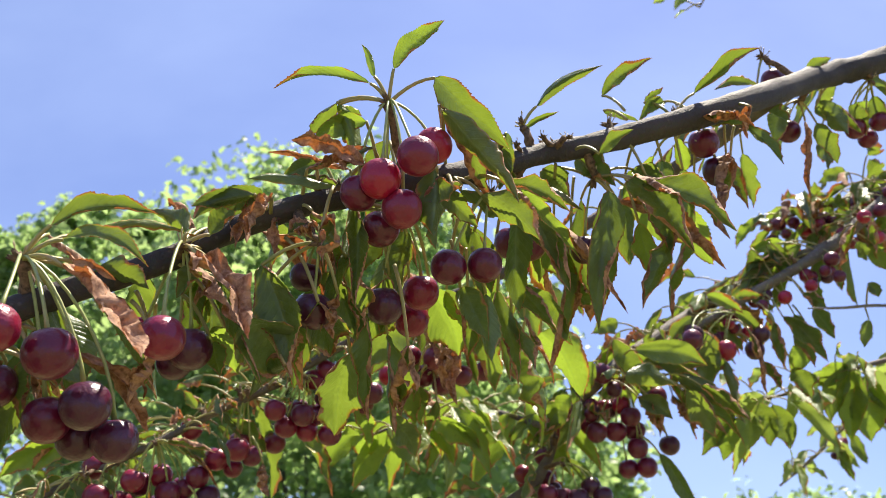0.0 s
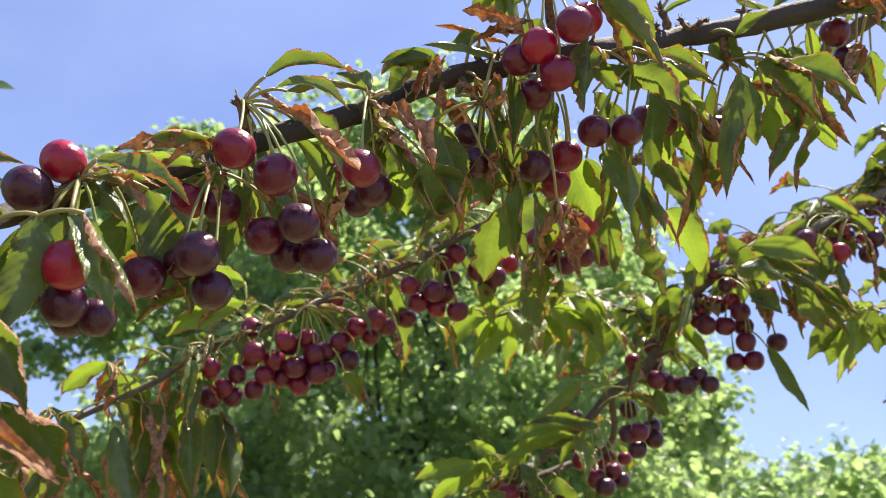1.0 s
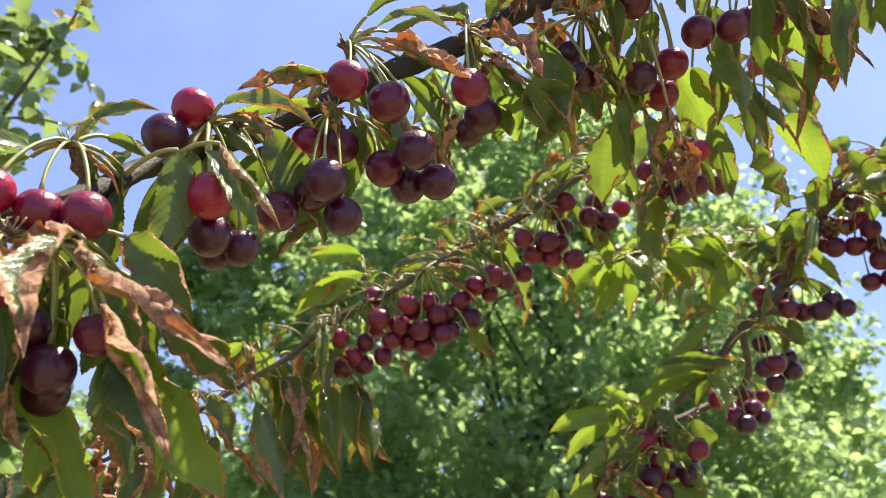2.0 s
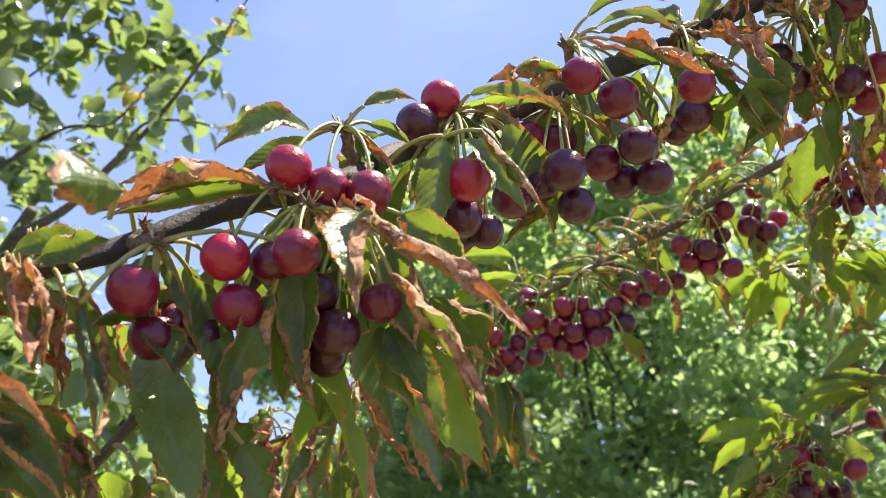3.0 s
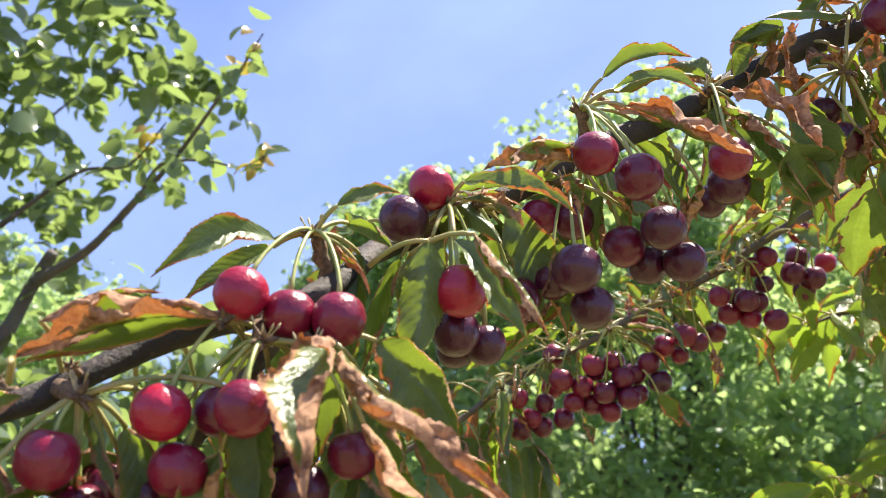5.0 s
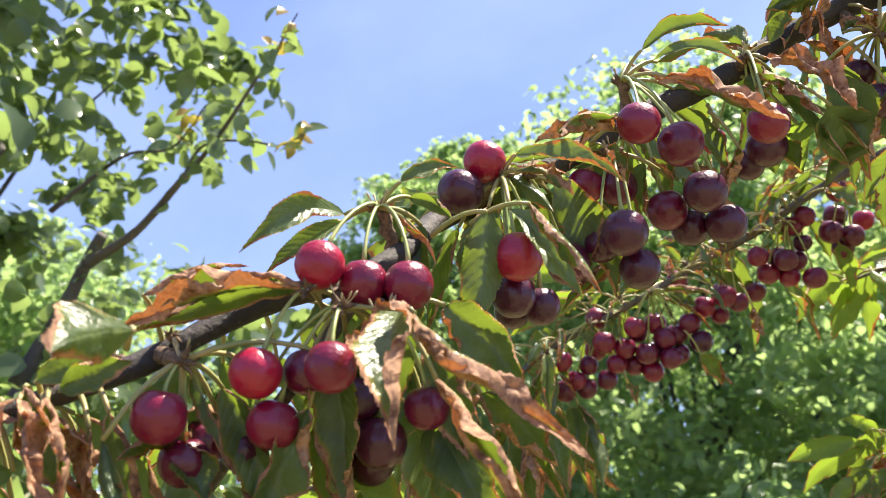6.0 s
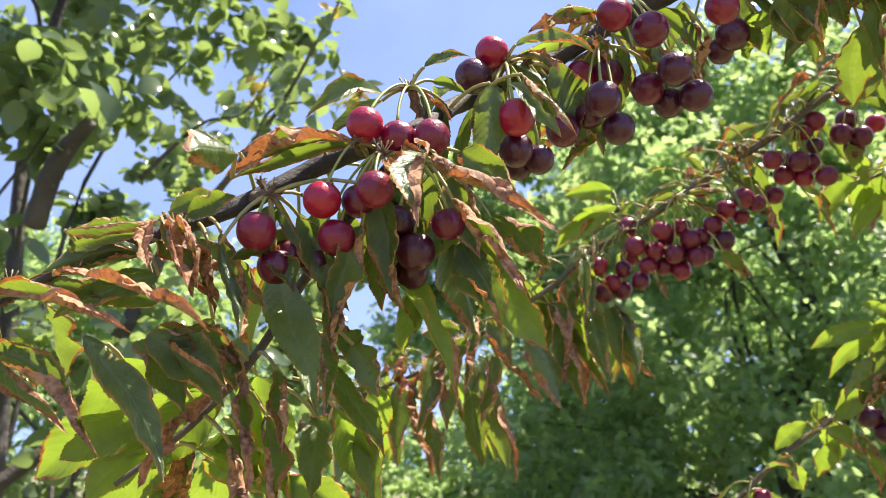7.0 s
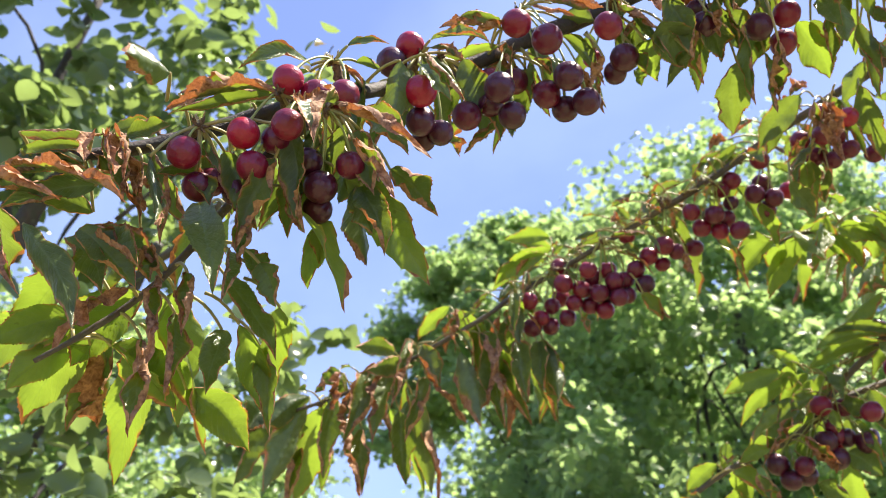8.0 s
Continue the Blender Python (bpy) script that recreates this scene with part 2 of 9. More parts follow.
# ---- mesh helpers ----
def mesh_object(name, verts, faces, mats, smooth=True, mat_index=None):
    me = bpy.data.meshes.new(name)
    me.from_pydata([tuple(v) for v in verts], [], faces)
    for m in mats:
        me.materials.append(m)
    if mat_index is not None:
        me.polygons.foreach_set("material_index", mat_index)
    if smooth:
        me.polygons.foreach_set("use_smooth", [True] * len(me.polygons))
    me.update()
    return new(name, me)


def under(part_ob, parent):
    """Makes part_ob a part of parent and keeps it where it stands."""
    part_ob.parent = parent
    part_ob.matrix_parent_inverse = parent.matrix_basis.inverted()
    return part_ob


def spline(points, steps=6):
    """A smooth line through rows of x, y, z, radius."""
    p = np.array(points, float)
    q = np.vstack([2 * p[0] - p[1], p, 2 * p[-1] - p[-2]])
    out = []
    for i in range(1, len(q) - 2):
        for s in np.linspace(0, 1, steps, endpoint=False):
            a, b, c, d = q[i - 1], q[i], q[i + 1], q[i + 2]
            out.append(0.5 * (2 * b + (c - a) * s + (2 * a - 5 * b + 4 * c - d) * s * s + (3 * b - a - 3 * c + d) * s**3))
    out.append(p[-1])
    return np.array(out)


def tube(line, sides=8, rough=0.0, start=0):
    """Vertices and faces of a tube round a line of x, y, z, radius rows."""
    verts, faces = [], []
    pts, n = line[:, :3], len(line)
    tang = np.gradient(pts, axis=0)
    tang /= np.linalg.norm(tang, axis=1)[:, None] + 1e-12
    ref = np.array([0.13, 0.21, 0.97])
    for i in range(n):
        side = np.cross(tang[i], ref)
        side /= np.linalg.norm(side) + 1e-9
        up = np.cross(side, tang[i])
        for k in range(sides):
            a = 2 * math.pi * k / sides
            d = math.cos(a) * side + math.sin(a) * up
            r = line[i, 3]
            if rough:
                r *= 1 + rough * noise.noise(Vector(pts[i] * 55 + d * 0.9)) + 0.6 * rough * noise.noise(Vector(pts[i] * 160 + d * 2.1))
            verts.append(pts[i] + d * r)
    for i in range(n - 1):
        for k in range(sides):
            a, b = start + i * sides + k, start + i * sides + (k + 1) % sides
            faces.append((a, b, b + sides, a + sides))
    faces.append(tuple(start + k for k in reversed(range(sides))))
    faces.append(tuple(start + (n - 1) * sides + k for k in range(sides)))
    return verts, faces


def bowed(a, b, lift, radius_a, radius_b, steps=7):
    """A line from a to b that leaves a outward and upward by lift before it falls to b."""
    a, b = np.array(a, float), np.array(b, float)
    s = np.linspace(0, 1, steps)[:, None]
    line = a + (b - a) * s + np.array([0, 0, 1.0]) * (lift * 4 * s * (1 - s))
    return np.hstack([line, radius_a + (radius_b - radius_a) * s])


# ---- things: branch, spur, leaf, cherry ----
rng = np.random.default_rng(7)
UP = np.array([0, 0, 1.0])


cherry_tree = new("cherry_tree")
cherry_tree.location = (1.94, 1.03, 0)
tagged(cherry_tree, "cherry tree with ripe fruit and sun-scorched drooping leaves", "tree", "orchard trees")
TRUNK = spline([(1.94, 1.03, -0.05, 0.085), (1.92, 1.05, 0.5, 0.068), (1.95, 1.0, 1.1, 0.062), (1.90, 1.04, 1.7, 0.045), (1.97, 1.02, 2.4, 0.030), (1.92, 1.06, 3.1, 0.010)], 6)
under(mesh_object("trunk", *tube(TRUNK, 14, 0.12), [BARK]), cherry_tree)


def limb(end, way, radius, height, bark):
    """The bare wood between the trunk, at a height, and the thick end of a branch."""
    end, way = np.array(end, float), np.array(way, float)
    fork = TRUNK[np.argmin(abs(TRUNK[:, 2] - height)), :3]
    s = np.linspace(0, 1, 14)[:, None]
    gap = np.linalg.norm(fork - end)
    c1, c2 = end + way * gap * 0.3, fork + (end - fork) * 0.3 + UP * 0.12
    line = (1 - s) ** 3 * end + 3 * s * (1 - s) ** 2 * c1 + 3 * s * s * (1 - s) * c2 + s**3 * fork
    under(mesh_object("limb", *tube(np.hstack([line, radius + (max(radius * 1.6, 0.018) - radius) * s]), 10, 0.12), [bark]), cherry_tree)


def branch(points, bark, label, sides=14, rough=0.2):
    """One bearing branch of the cherry tree; its spurs and leaves become its parts."""
    verts, faces = tube(spline(points, 8), sides, rough)
    wood = under(mesh_object("branch", verts, faces, [bark]), cherry_tree)
    tagged(wood, label)
    return wood


def spur(parent, at, foot, radius=0.0028):
    """A short knobbly fruiting spur from the limb at foot to its bud cluster."""
    at, foot = np.array(at, float), np.array(foot, float)
    s = np.linspace(0, 1, 7)[:, None]
    line = np.hstack([foot + (at - foot) * s + rng.normal(0, 0.0008, (7, 3)), radius * (1.15 - 0.25 * s + 0.22 * (np.arange(7)[:, None] % 2))])
    verts, faces = tube(line, 8, 0.25)
    for k in range(7):
        d = rng.normal(0, 1, 3) + (at - foot) / (np.linalg.norm(at - foot) + 1e-6)
        d /= np.linalg.norm(d)
        bud = np.array([[*(at + d * radius * t), radius * r] for t, r in ((0.2, 0.4), (0.9, 0.5), (1.7, 0.34), (2.5, 0.05))])
        v, f = tube(bud, 6, 0.2, len(verts))
        verts, faces = verts + v, faces + f
    mats = [0] * len(faces)
    for k in range(6):
        # pale stubs of withered flower stalks
        d = rng.normal(0, 1, 3) + np.array([0, 0, 0.3])
        d /= np.linalg.norm(d)
        stub = np.array([[*(at + d * radius * q + UP * 0.25 * radius * q * q), radius * g] for q, g in ((0.4, 0.17), (1.1, 0.13), (1.8, 0.11), (2.2, 0.24), (2.5, 0.05))])
        v, f = tube(stub, 5, 0.2, len(verts))
        verts, faces, mats = verts + v, faces + f, mats + [1] * len(f)
    return under(mesh_object("spur", verts, faces, [SPUR, STUB], True, mats), parent)


RIBS = np.array([0, 0.2, 0.4, 0.58, 0.72, 0.83, 0.92, 1.0])
COLS = np.concatenate([-RIBS[:0:-1], RIBS])


def leaf(parent, stalk_from, base, tip, width, facing, sag=0.0, roll=0.0, fold=14.0, curl=0.0, crisp=0.0, scorch=0.1, young=False, rows=52):
    """A cherry leaf with toothed edges. facing: the way its upper side looks; roll turns it about its length; fold: degrees of the V along
    the midrib; curl: how far the edges roll in; crisp: crumpling; scorch: 0 green to 1 brown all over."""
    base, tip, facing = (np.array(v, float) for v in (base, tip, facing))
    length = np.linalg.norm(tip - base)
    axis = (tip - base) / length
    n = facing - axis * (facing @ axis)
    n /= np.linalg.norm(n) + 1e-9
    b = np.cross(axis, n)
    c, s_ = math.cos(radians(roll)), math.sin(radians(roll))
    n, b = c * n + s_ * b, c * b - s_ * n
    ph = rng.uniform(0, 6.28, 4)
    crisp = min(0.75, max(crisp, 0.10))
    scorch = scorch + (0.10 if 0.08 < scorch < 0.5 and not young else 0.02)
    fold = min(60.0, (12 + fold) * rng.uniform(0.8, 1.5) * (0.8 if young else 1.0))
    curl = curl + rng.uniform(0.05, 0.45) + 0.25 * scorch
    width *= 1.02 + 0.5 * scorch
    side = 1 if rng.random() < 0.85 else -1
    rolled = rng.permutation([rng.uniform(0.55, 1.0), rng.uniform(0.15, 0.6)])
    # where scorching starts, as a share of the way from the midrib to the rim
    line = 1.10 - 0.85 * scorch if scorch < 0.7 else 0.505 - 1.25 * (scorch - 0.7)
    s = np.linspace(0, 1, rows)
    prof = s**0.70 * (1 - s) ** 0.92 + 0.03 * (1 - s) * (s > 0.02)
    prof = prof / prof.max() * (0.5 * width) + 0.0003
    prof[-1] = 0.0002
    up = UP - axis * axis[2]
    mid = base + np.outer(s * length, axis) + np.outer(sag * 4 * s * (1 - s), n) + np.outer(0.09 * length * 4 * s * (1 - s), up)
    mid = mid + np.outer(0.03 * length * np.sin(3.2 * s + ph[0]) * np.sin(math.pi * s), b)
    verts, uvs, sc = [], [], []
    off = Vector(rng.uniform(-5, 5, 3))
    hook = crisp * rng.uniform(-0.10, 0.30) * length
    twist = rng.normal(0, 12 + 30 * crisp)
    step = length / rows
    teeth = np.where(np.arange(rows) % 2, 0.065, -0.015) * rng.uniform(0.5, 1.2, rows) * (1 - 0.6 * scorch)
    for i in range(rows):
        ct, st = math.cos(radians(twist * s[i])), math.sin(radians(twist * s[i]))
        bi, ni = ct * b + st * n, ct * n - st * b
        tip_way = max(0.0, (s[i] - 0.5) / 0.5) ** 1.3
        row = [None] * len(COLS)
        for half, sign in ((0, -1), (1, 1)):
            patch = 0.40 * noise.noise(Vector((s[i] * 4.0, sign, 0)) + off) + 0.14 * noise.noise(Vector((s[i] * 13.0, sign * 2, 3)) + off)
            start = line - patch - 0.40 * tip_way
            roll_in = curl * (0.75 + 0.5 * math.sin(7 * s[i] + ph[1] + 2.1 * half))
            x = h = 0.0
            wave = math.sin(s[i] * (13 + 9 * crisp) + ph[1] + 1.6 * half)
            pucker = math.sin(s[i] * 44 + 7 * noise.noise(Vector((s[i] * 7, half, ph[2]))) + ph[2] + half)
            for q, e in enumerate(RIBS):
                dry = min(1.0, max(-1.0, (e - start) * 3.0))
                d = max(0.0, dry)
                if q:
                    # each half leaves the midrib at the fold angle; a dry rim rolls over into a cord
                    m = 0.5 * (e + RIBS[q - 1])
                    phi = radians(fold) + roll_in * radians(95) * m**1.5 + rolled[half] * radians(120) * min(1.0, max(0.0, (m - start + 0.08) / 0.30))
                    x, h = x + (e - RIBS[q - 1]) * math.cos(phi), h + (e - RIBS[q - 1]) * math.sin(phi)
                w = prof[i]
                tooth = min(w, 0.011) * teeth[i] if q == len(RIBS) - 1 else 0.0
                shrink = 1 - 0.10 * d
                quilt = 0.085 * w * min(1.0, 2.2 * e) * (1 - 0.7 * e) * math.sin(6.28 * (s[i] * 11 - 2.3 * e)) * (1 - d)
                ripple = e * e * w * (0.14 + 0.34 * crisp) * wave
                crumple = 0.75 * crisp * w * (0.5 * noise.noise(Vector((s[i] * 6, sign * e * 1.3, ph[2]))) + (0.15 + 0.3 * d) * e * noise.noise(Vector((s[i] * 16, sign * e * 2, ph[3]))))
                pleat = d * w * 0.09 * pucker
                u = sign * (x * w * shrink + tooth) + (crisp * 0.2 + 0.08 * d) * w * noise.noise(Vector((s[i] * 9, sign * e * 2, ph[3])))
                p = mid[i] + bi * u + ni * (side * h * w + ripple + crumple + pleat + quilt + hook * s[i] ** 3) + axis * ((0.7 * step if tooth > 0 else 0.0) + 0.10 * w * e * e)
                row[7 + sign * q] = (p, (0.5 + 0.5 * sign * e, s[i]), dry)
        for p, t, dry in row:
            verts.append(p)
            uvs.append(t)
            sc.append(0.5 + 0.5 * dry)
    cols = len(COLS)
    faces = [(i * cols + k, i * cols + k + 1, (i + 1) * cols + k + 1, (i + 1) * cols + k) for i in range(rows - 1) for k in range(cols - 1)]
    mats = [0] * len(faces)
    if stalk_from is not None:
        a = np.array(stalk_from, float)
        line = bowed(a, base, 0.12 * np.linalg.norm(base - a), 0.0013, 0.0010, 6)
        v, f = tube(line, 5, 0, len(verts))
        verts += v
        faces += f
        mats += [1] * len(f)
        uvs += [(0.5, 0)] * len(v)
        sc += [0] * len(v)
    ob = mesh_object("leaf", verts, faces, [PALE if young == "pale" else YOUNG if young else LEAF, PETIOLE], True, mats)
    me = ob.data
    layer = me.uv_layers.new(name="blade")
    idx = np.zeros(len(me.loops), np.int32)
    me.loops.foreach_get("vertex_index", idx)
    layer.data.foreach_set("uv", np.array(uvs, np.float32)[idx].ravel())
    me.attributes.new("scorch", "FLOAT", "POINT").data.foreach_set("value", np.array(sc, np.float32))
    return under(ob, parent)


def fruit_mesh(name, mat):
    """A cherry of diameter 1: a heart-shaped drupe with a stem dimple and a faint suture."""
    verts, faces, n, m = [], [], 28, 20
    for i in range(m + 1):
        th = math.pi * i / m
        for k in range(n):
            a = 2 * math.pi * k / n
            r = 0.5
            x, y, z = r * math.sin(th) * math.cos(a), r * math.sin(th) * math.sin(a), r * 0.97 * math.cos(th)
            dip = math.exp(-(th / 0.34) ** 2)
            z -= 0.11 * dip
            groove = 0.016 * math.exp(-(math.sin(a / 2) / 0.12) ** 2) * math.sin(th)
            widen = 1 + 0.035 * math.sin(th) * max(0, math.cos(th)) - groove * 2
            verts.append((x * widen * 1.02, y * widen * 0.97, z - 0.015 * math.exp(-((math.pi - th) / 0.25) ** 2) * -1))
    for i in range(m):
        for k in range(n):
            faces.append((i * n + k, (i + 1) * n + k, (i + 1) * n + (k + 1) % n, i * n + (k + 1) % n))
    me = bpy.data.meshes.new(name)
    me.from_pydata(verts, [], faces)
    me.materials.append(mat)
    me.polygons.foreach_set("use_smooth", [True] * len(me.polygons))
    return me


FRUIT = [fruit_mesh(name, mat) for name, mat in zip(("fruit_bright", "fruit_red", "fruit_ripe", "fruit_dark"), CHERRY)]


def cherry(at, diameter, ripe, spur_at, group, stalk=0.0017):
    """One cherry with its stem, hung from a spur."""
    at, top = np.array(at, float), np.array(spur_at, float)
    kind = min(3, max(0, int(ripe * 4)))
    way = top - at
    lean = Vector((way / np.linalg.norm(way) * 0.5 + UP * 0.8 + rng.normal(0, 0.12, 3)))
    turn = lean.to_track_quat("Z", "Y").to_matrix().to_4x4() @ Matrix.Rotation(rng.uniform(0, 6.28), 4, "Z")
    ob = new("cherry", FRUIT[kind])
    d = diameter
    ob.matrix_basis = Matrix.Translation(at) @ turn @ Matrix.Diagonal((d * rng.uniform(0.97, 1.03), d * rng.uniform(0.97, 1.03), d * rng.uniform(0.98, 1.06), 1))
    tagged(ob, f"{RIPENESS[kind]} glossy cherry hanging by its green stem", "cherry", group)
    dimple = np.array(ob.matrix_basis @ Vector((0, 0, 0.37)))
    out = np.array(turn @ Vector((0, 0, 1)))[:3]
    s = np.linspace(0, 1, 10)[:, None]
    gap = np.linalg.norm(top - dimple)
    c1, c2 = dimple + out * gap * 0.45, top + (UP * 0.25 + (at - top) * np.array([1, 1, 0]) / max(gap, 1e-3) * 0.3) * gap * 0.45
    line = (1 - s) ** 3 * dimple + 3 * s * (1 - s) ** 2 * c1 + 3 * s * s * (1 - s) * c2 + s**3 * top
    rad = stalk * 0.5 * (1 + 0.7 * np.exp(-s / 0.06) + 0.6 * np.exp(-(1 - s) / 0.05))
    verts, faces = tube(np.hstack([line, rad]), 6)
    under(mesh_object("stem", verts, faces, [STEM]), ob)
    return ob


# ---- the cherry branches, their spurs, fruit and leaves ----
main_branch = branch([(-0.4396, 0.1068, 1.6480, 0.00200), (-0.4274, 0.1315, 1.6679, 0.00250), (-0.4070, 0.1502, 1.6840, 0.00330), (-0.3922, 0.1726, 1.6970, 0.00400), (-0.3750, 0.1910, 1.7079, 0.00460), (-0.3575, 0.2107, 1.7228, 0.00510), (-0.3333, 0.2391, 1.7475, 0.00540), (-0.2864, 0.2595, 1.7652, 0.00525), (-0.2852, 0.3157, 1.8046, 0.00575), (-0.2673, 0.3358, 1.8200, 0.00600), (-0.2445, 0.3689, 1.8457, 0.00625), (-0.2065, 0.3949, 1.8787, 0.00650), (-0.1520, 0.4301, 1.9164, 0.00675), (-0.1238, 0.4467, 1.9405, 0.00690), (-0.0871, 0.4517, 1.9585, 0.00700), (-0.0532, 0.4696, 1.9755, 0.00725), (0.0021, 0.4643, 1.9855, 0.00750), (0.0616, 0.5270, 2.0323, 0.00775), (0.1299, 0.5437, 2.0575, 0.00875), (0.2253, 0.5680, 2.0996, 0.01025), (0.3564, 0.6863, 2.2027, 0.01175), (0.4455, 0.7220, 2.2477, 0.01300), (0.6065, 0.7744, 2.3316, 0.01500)], BARK, "dark grey-brown cherry branch laden with ripe fruit")
SECOND = [(-0.7697, 0.7511, 1.6198, 0.00175), (-0.7124, 0.7552, 1.6532, 0.00210), (-0.6440, 0.7698, 1.6766, 0.00230), (-0.5833, 0.7807, 1.6991, 0.00260), (-0.5135, 0.7998, 1.7415, 0.00290), (-0.4293, 0.8217, 1.7951, 0.00320), (-0.4003, 0.8360, 1.8234, 0.00320), (-0.3501, 0.8497, 1.8545, 0.00340), (-0.2809, 0.8449, 1.8865, 0.00360), (-0.2327, 0.8573, 1.9174, 0.00390), (-0.1733, 0.8546, 1.9450, 0.00420), (-0.1279, 0.8650, 1.9770, 0.00450), (-0.0780, 0.8520, 2.0000, 0.00480), (0.0015, 0.8200, 2.0260, 0.00520), (0.0650, 0.8000, 2.0500, 0.00560), (0.1700, 0.7600, 2.1020, 0.00640), (0.2450, 0.6950, 2.1330, 0.00700), (0.2950, 0.6320, 2.1540, 0.00760)]
second_branch = branch(SECOND, TWIG_BARK, "thin brown cherry branch with bunches of small cherries")
third_branch = branch([(-0.0829, 1.0631, 1.6779, 0.00313), (-0.0321, 1.0519, 1.7387, 0.00406), (0.0356, 1.0299, 1.8014, 0.00531), (0.0693, 1.0425, 1.8413, 0.00594), (0.1124, 1.0385, 1.8755, 0.00656), (0.1416, 1.0467, 1.9313, 0.00687), (0.1903, 0.9968, 1.9888, 0.00750), (0.2811, 1.0426, 2.0575, 0.00813), (0.4020, 1.0904, 2.1349, 0.00875), (0.4918, 0.9994, 2.1584, 0.00937)], TWIG_BARK, "brown cherry branch with dark bunches of cherries")
low_branch = branch([(-0.3265, 0.9910, 1.4924, 0.00200), (-0.2725, 0.9927, 1.5362, 0.00275), (-0.2186, 0.9924, 1.5863, 0.00325), (-0.1615, 1.0076, 1.6296, 0.00375), (-0.1005, 1.0496, 1.6685, 0.00400), (-0.0278, 1.0899, 1.7307, 0.00450), (0.0728, 1.1243, 1.7836, 0.00425), (0.0693, 1.0425, 1.8413, 0.00450)], TWIG_BARK, "thin low cherry twig with withered leaves")
grey_branch = branch([(0.2480, 1.0545, 2.0222, 0.00300), (0.3154, 1.0501, 2.0596, 0.00475), (0.3733, 1.0366, 2.0931, 0.00625), (0.4344, 1.0134, 2.1239, 0.00700), (0.4918, 0.9994, 2.1584, 0.00800), (0.5687, 0.9862, 2.2179, 0.00900), (0.6896, 0.9692, 2.3132, 0.01000)], GREY_BARK, "smooth grey cherry branch with small unpicked fruit")
under_branch = branch([(-0.4153, 0.1825, 1.5694, 0.00150), (-0.3954, 0.1967, 1.5892, 0.00190), (-0.3795, 0.2132, 1.6126, 0.00220), (-0.3612, 0.2238, 1.6386, 0.00250), (-0.3422, 0.2392, 1.6814, 0.00280), (-0.3088, 0.2316, 1.7087, 0.00310), (-0.2994, 0.2646, 1.7540, 0.00350)], TWIG_BARK, "side shoot of the cherry branch with hanging scorched leaves")
far_branch = branch([(0.6134, 1.5987, 1.9308, 0.00200), (0.6751, 1.5794, 1.9785, 0.00300), (0.7607, 1.6065, 2.0450, 0.00400), (0.8721, 1.6320, 2.1152, 0.00500), (1.0114, 1.6604, 2.1786, 0.00600)], GREY_BARK, "far cherry twig with pale leaves against the sky")
pale_branch = branch([(-0.0851, 0.9733, 1.9141, 0.00150), (-0.0503, 0.9863, 1.9291, 0.00200), (-0.0031, 1.0289, 1.9445, 0.00300), (0.0662, 1.0709, 1.9605, 0.00350), (0.1416, 1.0467, 1.9313, 0.00450)], TWIG_BARK, "cherry twig with large pale green leaves")
spray_branch = branch([(0.3872, 1.2189, 1.9900, 0.00150), (0.4342, 1.2134, 2.0035, 0.00200), (0.5072, 1.2280, 2.0206, 0.00250), (0.5823, 1.2369, 2.0521, 0.00300), (0.6595, 1.2502, 2.0727, 0.00400), (0.8032, 1.3051, 2.1236, 0.00450)], TWIG_BARK, "cherry twig end with a fan of pale leaves")
overhead_branch = branch([(0.3919, 1.0673, 2.5787, 0.00100), (0.4074, 1.0563, 2.6059, 0.00150), (0.4368, 1.0336, 2.6620, 0.00200), (0.5145, 0.9981, 2.7500, 0.00300)], TWIG_BARK, "high twig with a few green leaves")
stick_branch = branch([(0.4289, 0.9533, 2.0600, 0.00083), (0.4782, 0.9721, 2.0668, 0.00165), (0.5359, 0.9901, 2.0756, 0.00193), (0.6544, 1.0484, 2.0916, 0.00220)], GREY_BARK, "bare pale dead twig")
greytop_branch = branch([(0.4277, 1.0817, 2.2217, 0.00200), (0.4982, 1.0744, 2.2398, 0.00300), (0.5656, 1.0761, 2.2623, 0.00350), (0.6261, 1.0777, 2.2851, 0.00400), (0.7540, 1.1028, 2.3296, 0.00450)], GREY_BARK, "pale cherry twig with small unpicked fruit")
limb((0.6065, 0.7744, 2.3316), (0.85, 0.28, 0.44), 0.0150, 1.55, BARK)
limb((0.6896, 0.9692, 2.3132), (0.78, -0.11, 0.62), 0.0100, 1.25, GREY_BARK)
limb((1.0114, 1.6604, 2.1786), (0.89, 0.18, 0.41), 0.0060, 1.0, GREY_BARK)
limb((0.7540, 1.1028, 2.3296), (0.93, 0.18, 0.32), 0.0045, 1.4, GREY_BARK)
limb((0.8032, 1.3051, 2.1236), (0.89, 0.34, 0.31), 0.0045, 1.1, TWIG_BARK)
limb((0.6544, 1.0484, 2.0916), (0.89, 0.44, 0.12), 0.0040, 1.15, GREY_BARK)
limb((0.5145, 0.9981, 2.7500), (0.63, -0.29, 0.72), 0.0030, 2.3, TWIG_BARK)
spur_top = (-0.0323, 0.4363, 2.0197)
spur_b = (-0.1393, 0.4219, 1.9217)
spur_a = (-0.2046, 0.3839, 1.8990)
spur_c = (-0.2880, 0.2612, 1.7938)
spur_g1 = (0.0295, 0.4776, 1.9793)
spur_g1c = (0.0517, 0.5354, 2.0114)
spur_g1f = (0.1084, 0.5463, 2.0244)
spur_g2 = (-0.0246, 0.4693, 1.9602)
spur_g2d = (-0.0681, 0.4330, 1.9286)
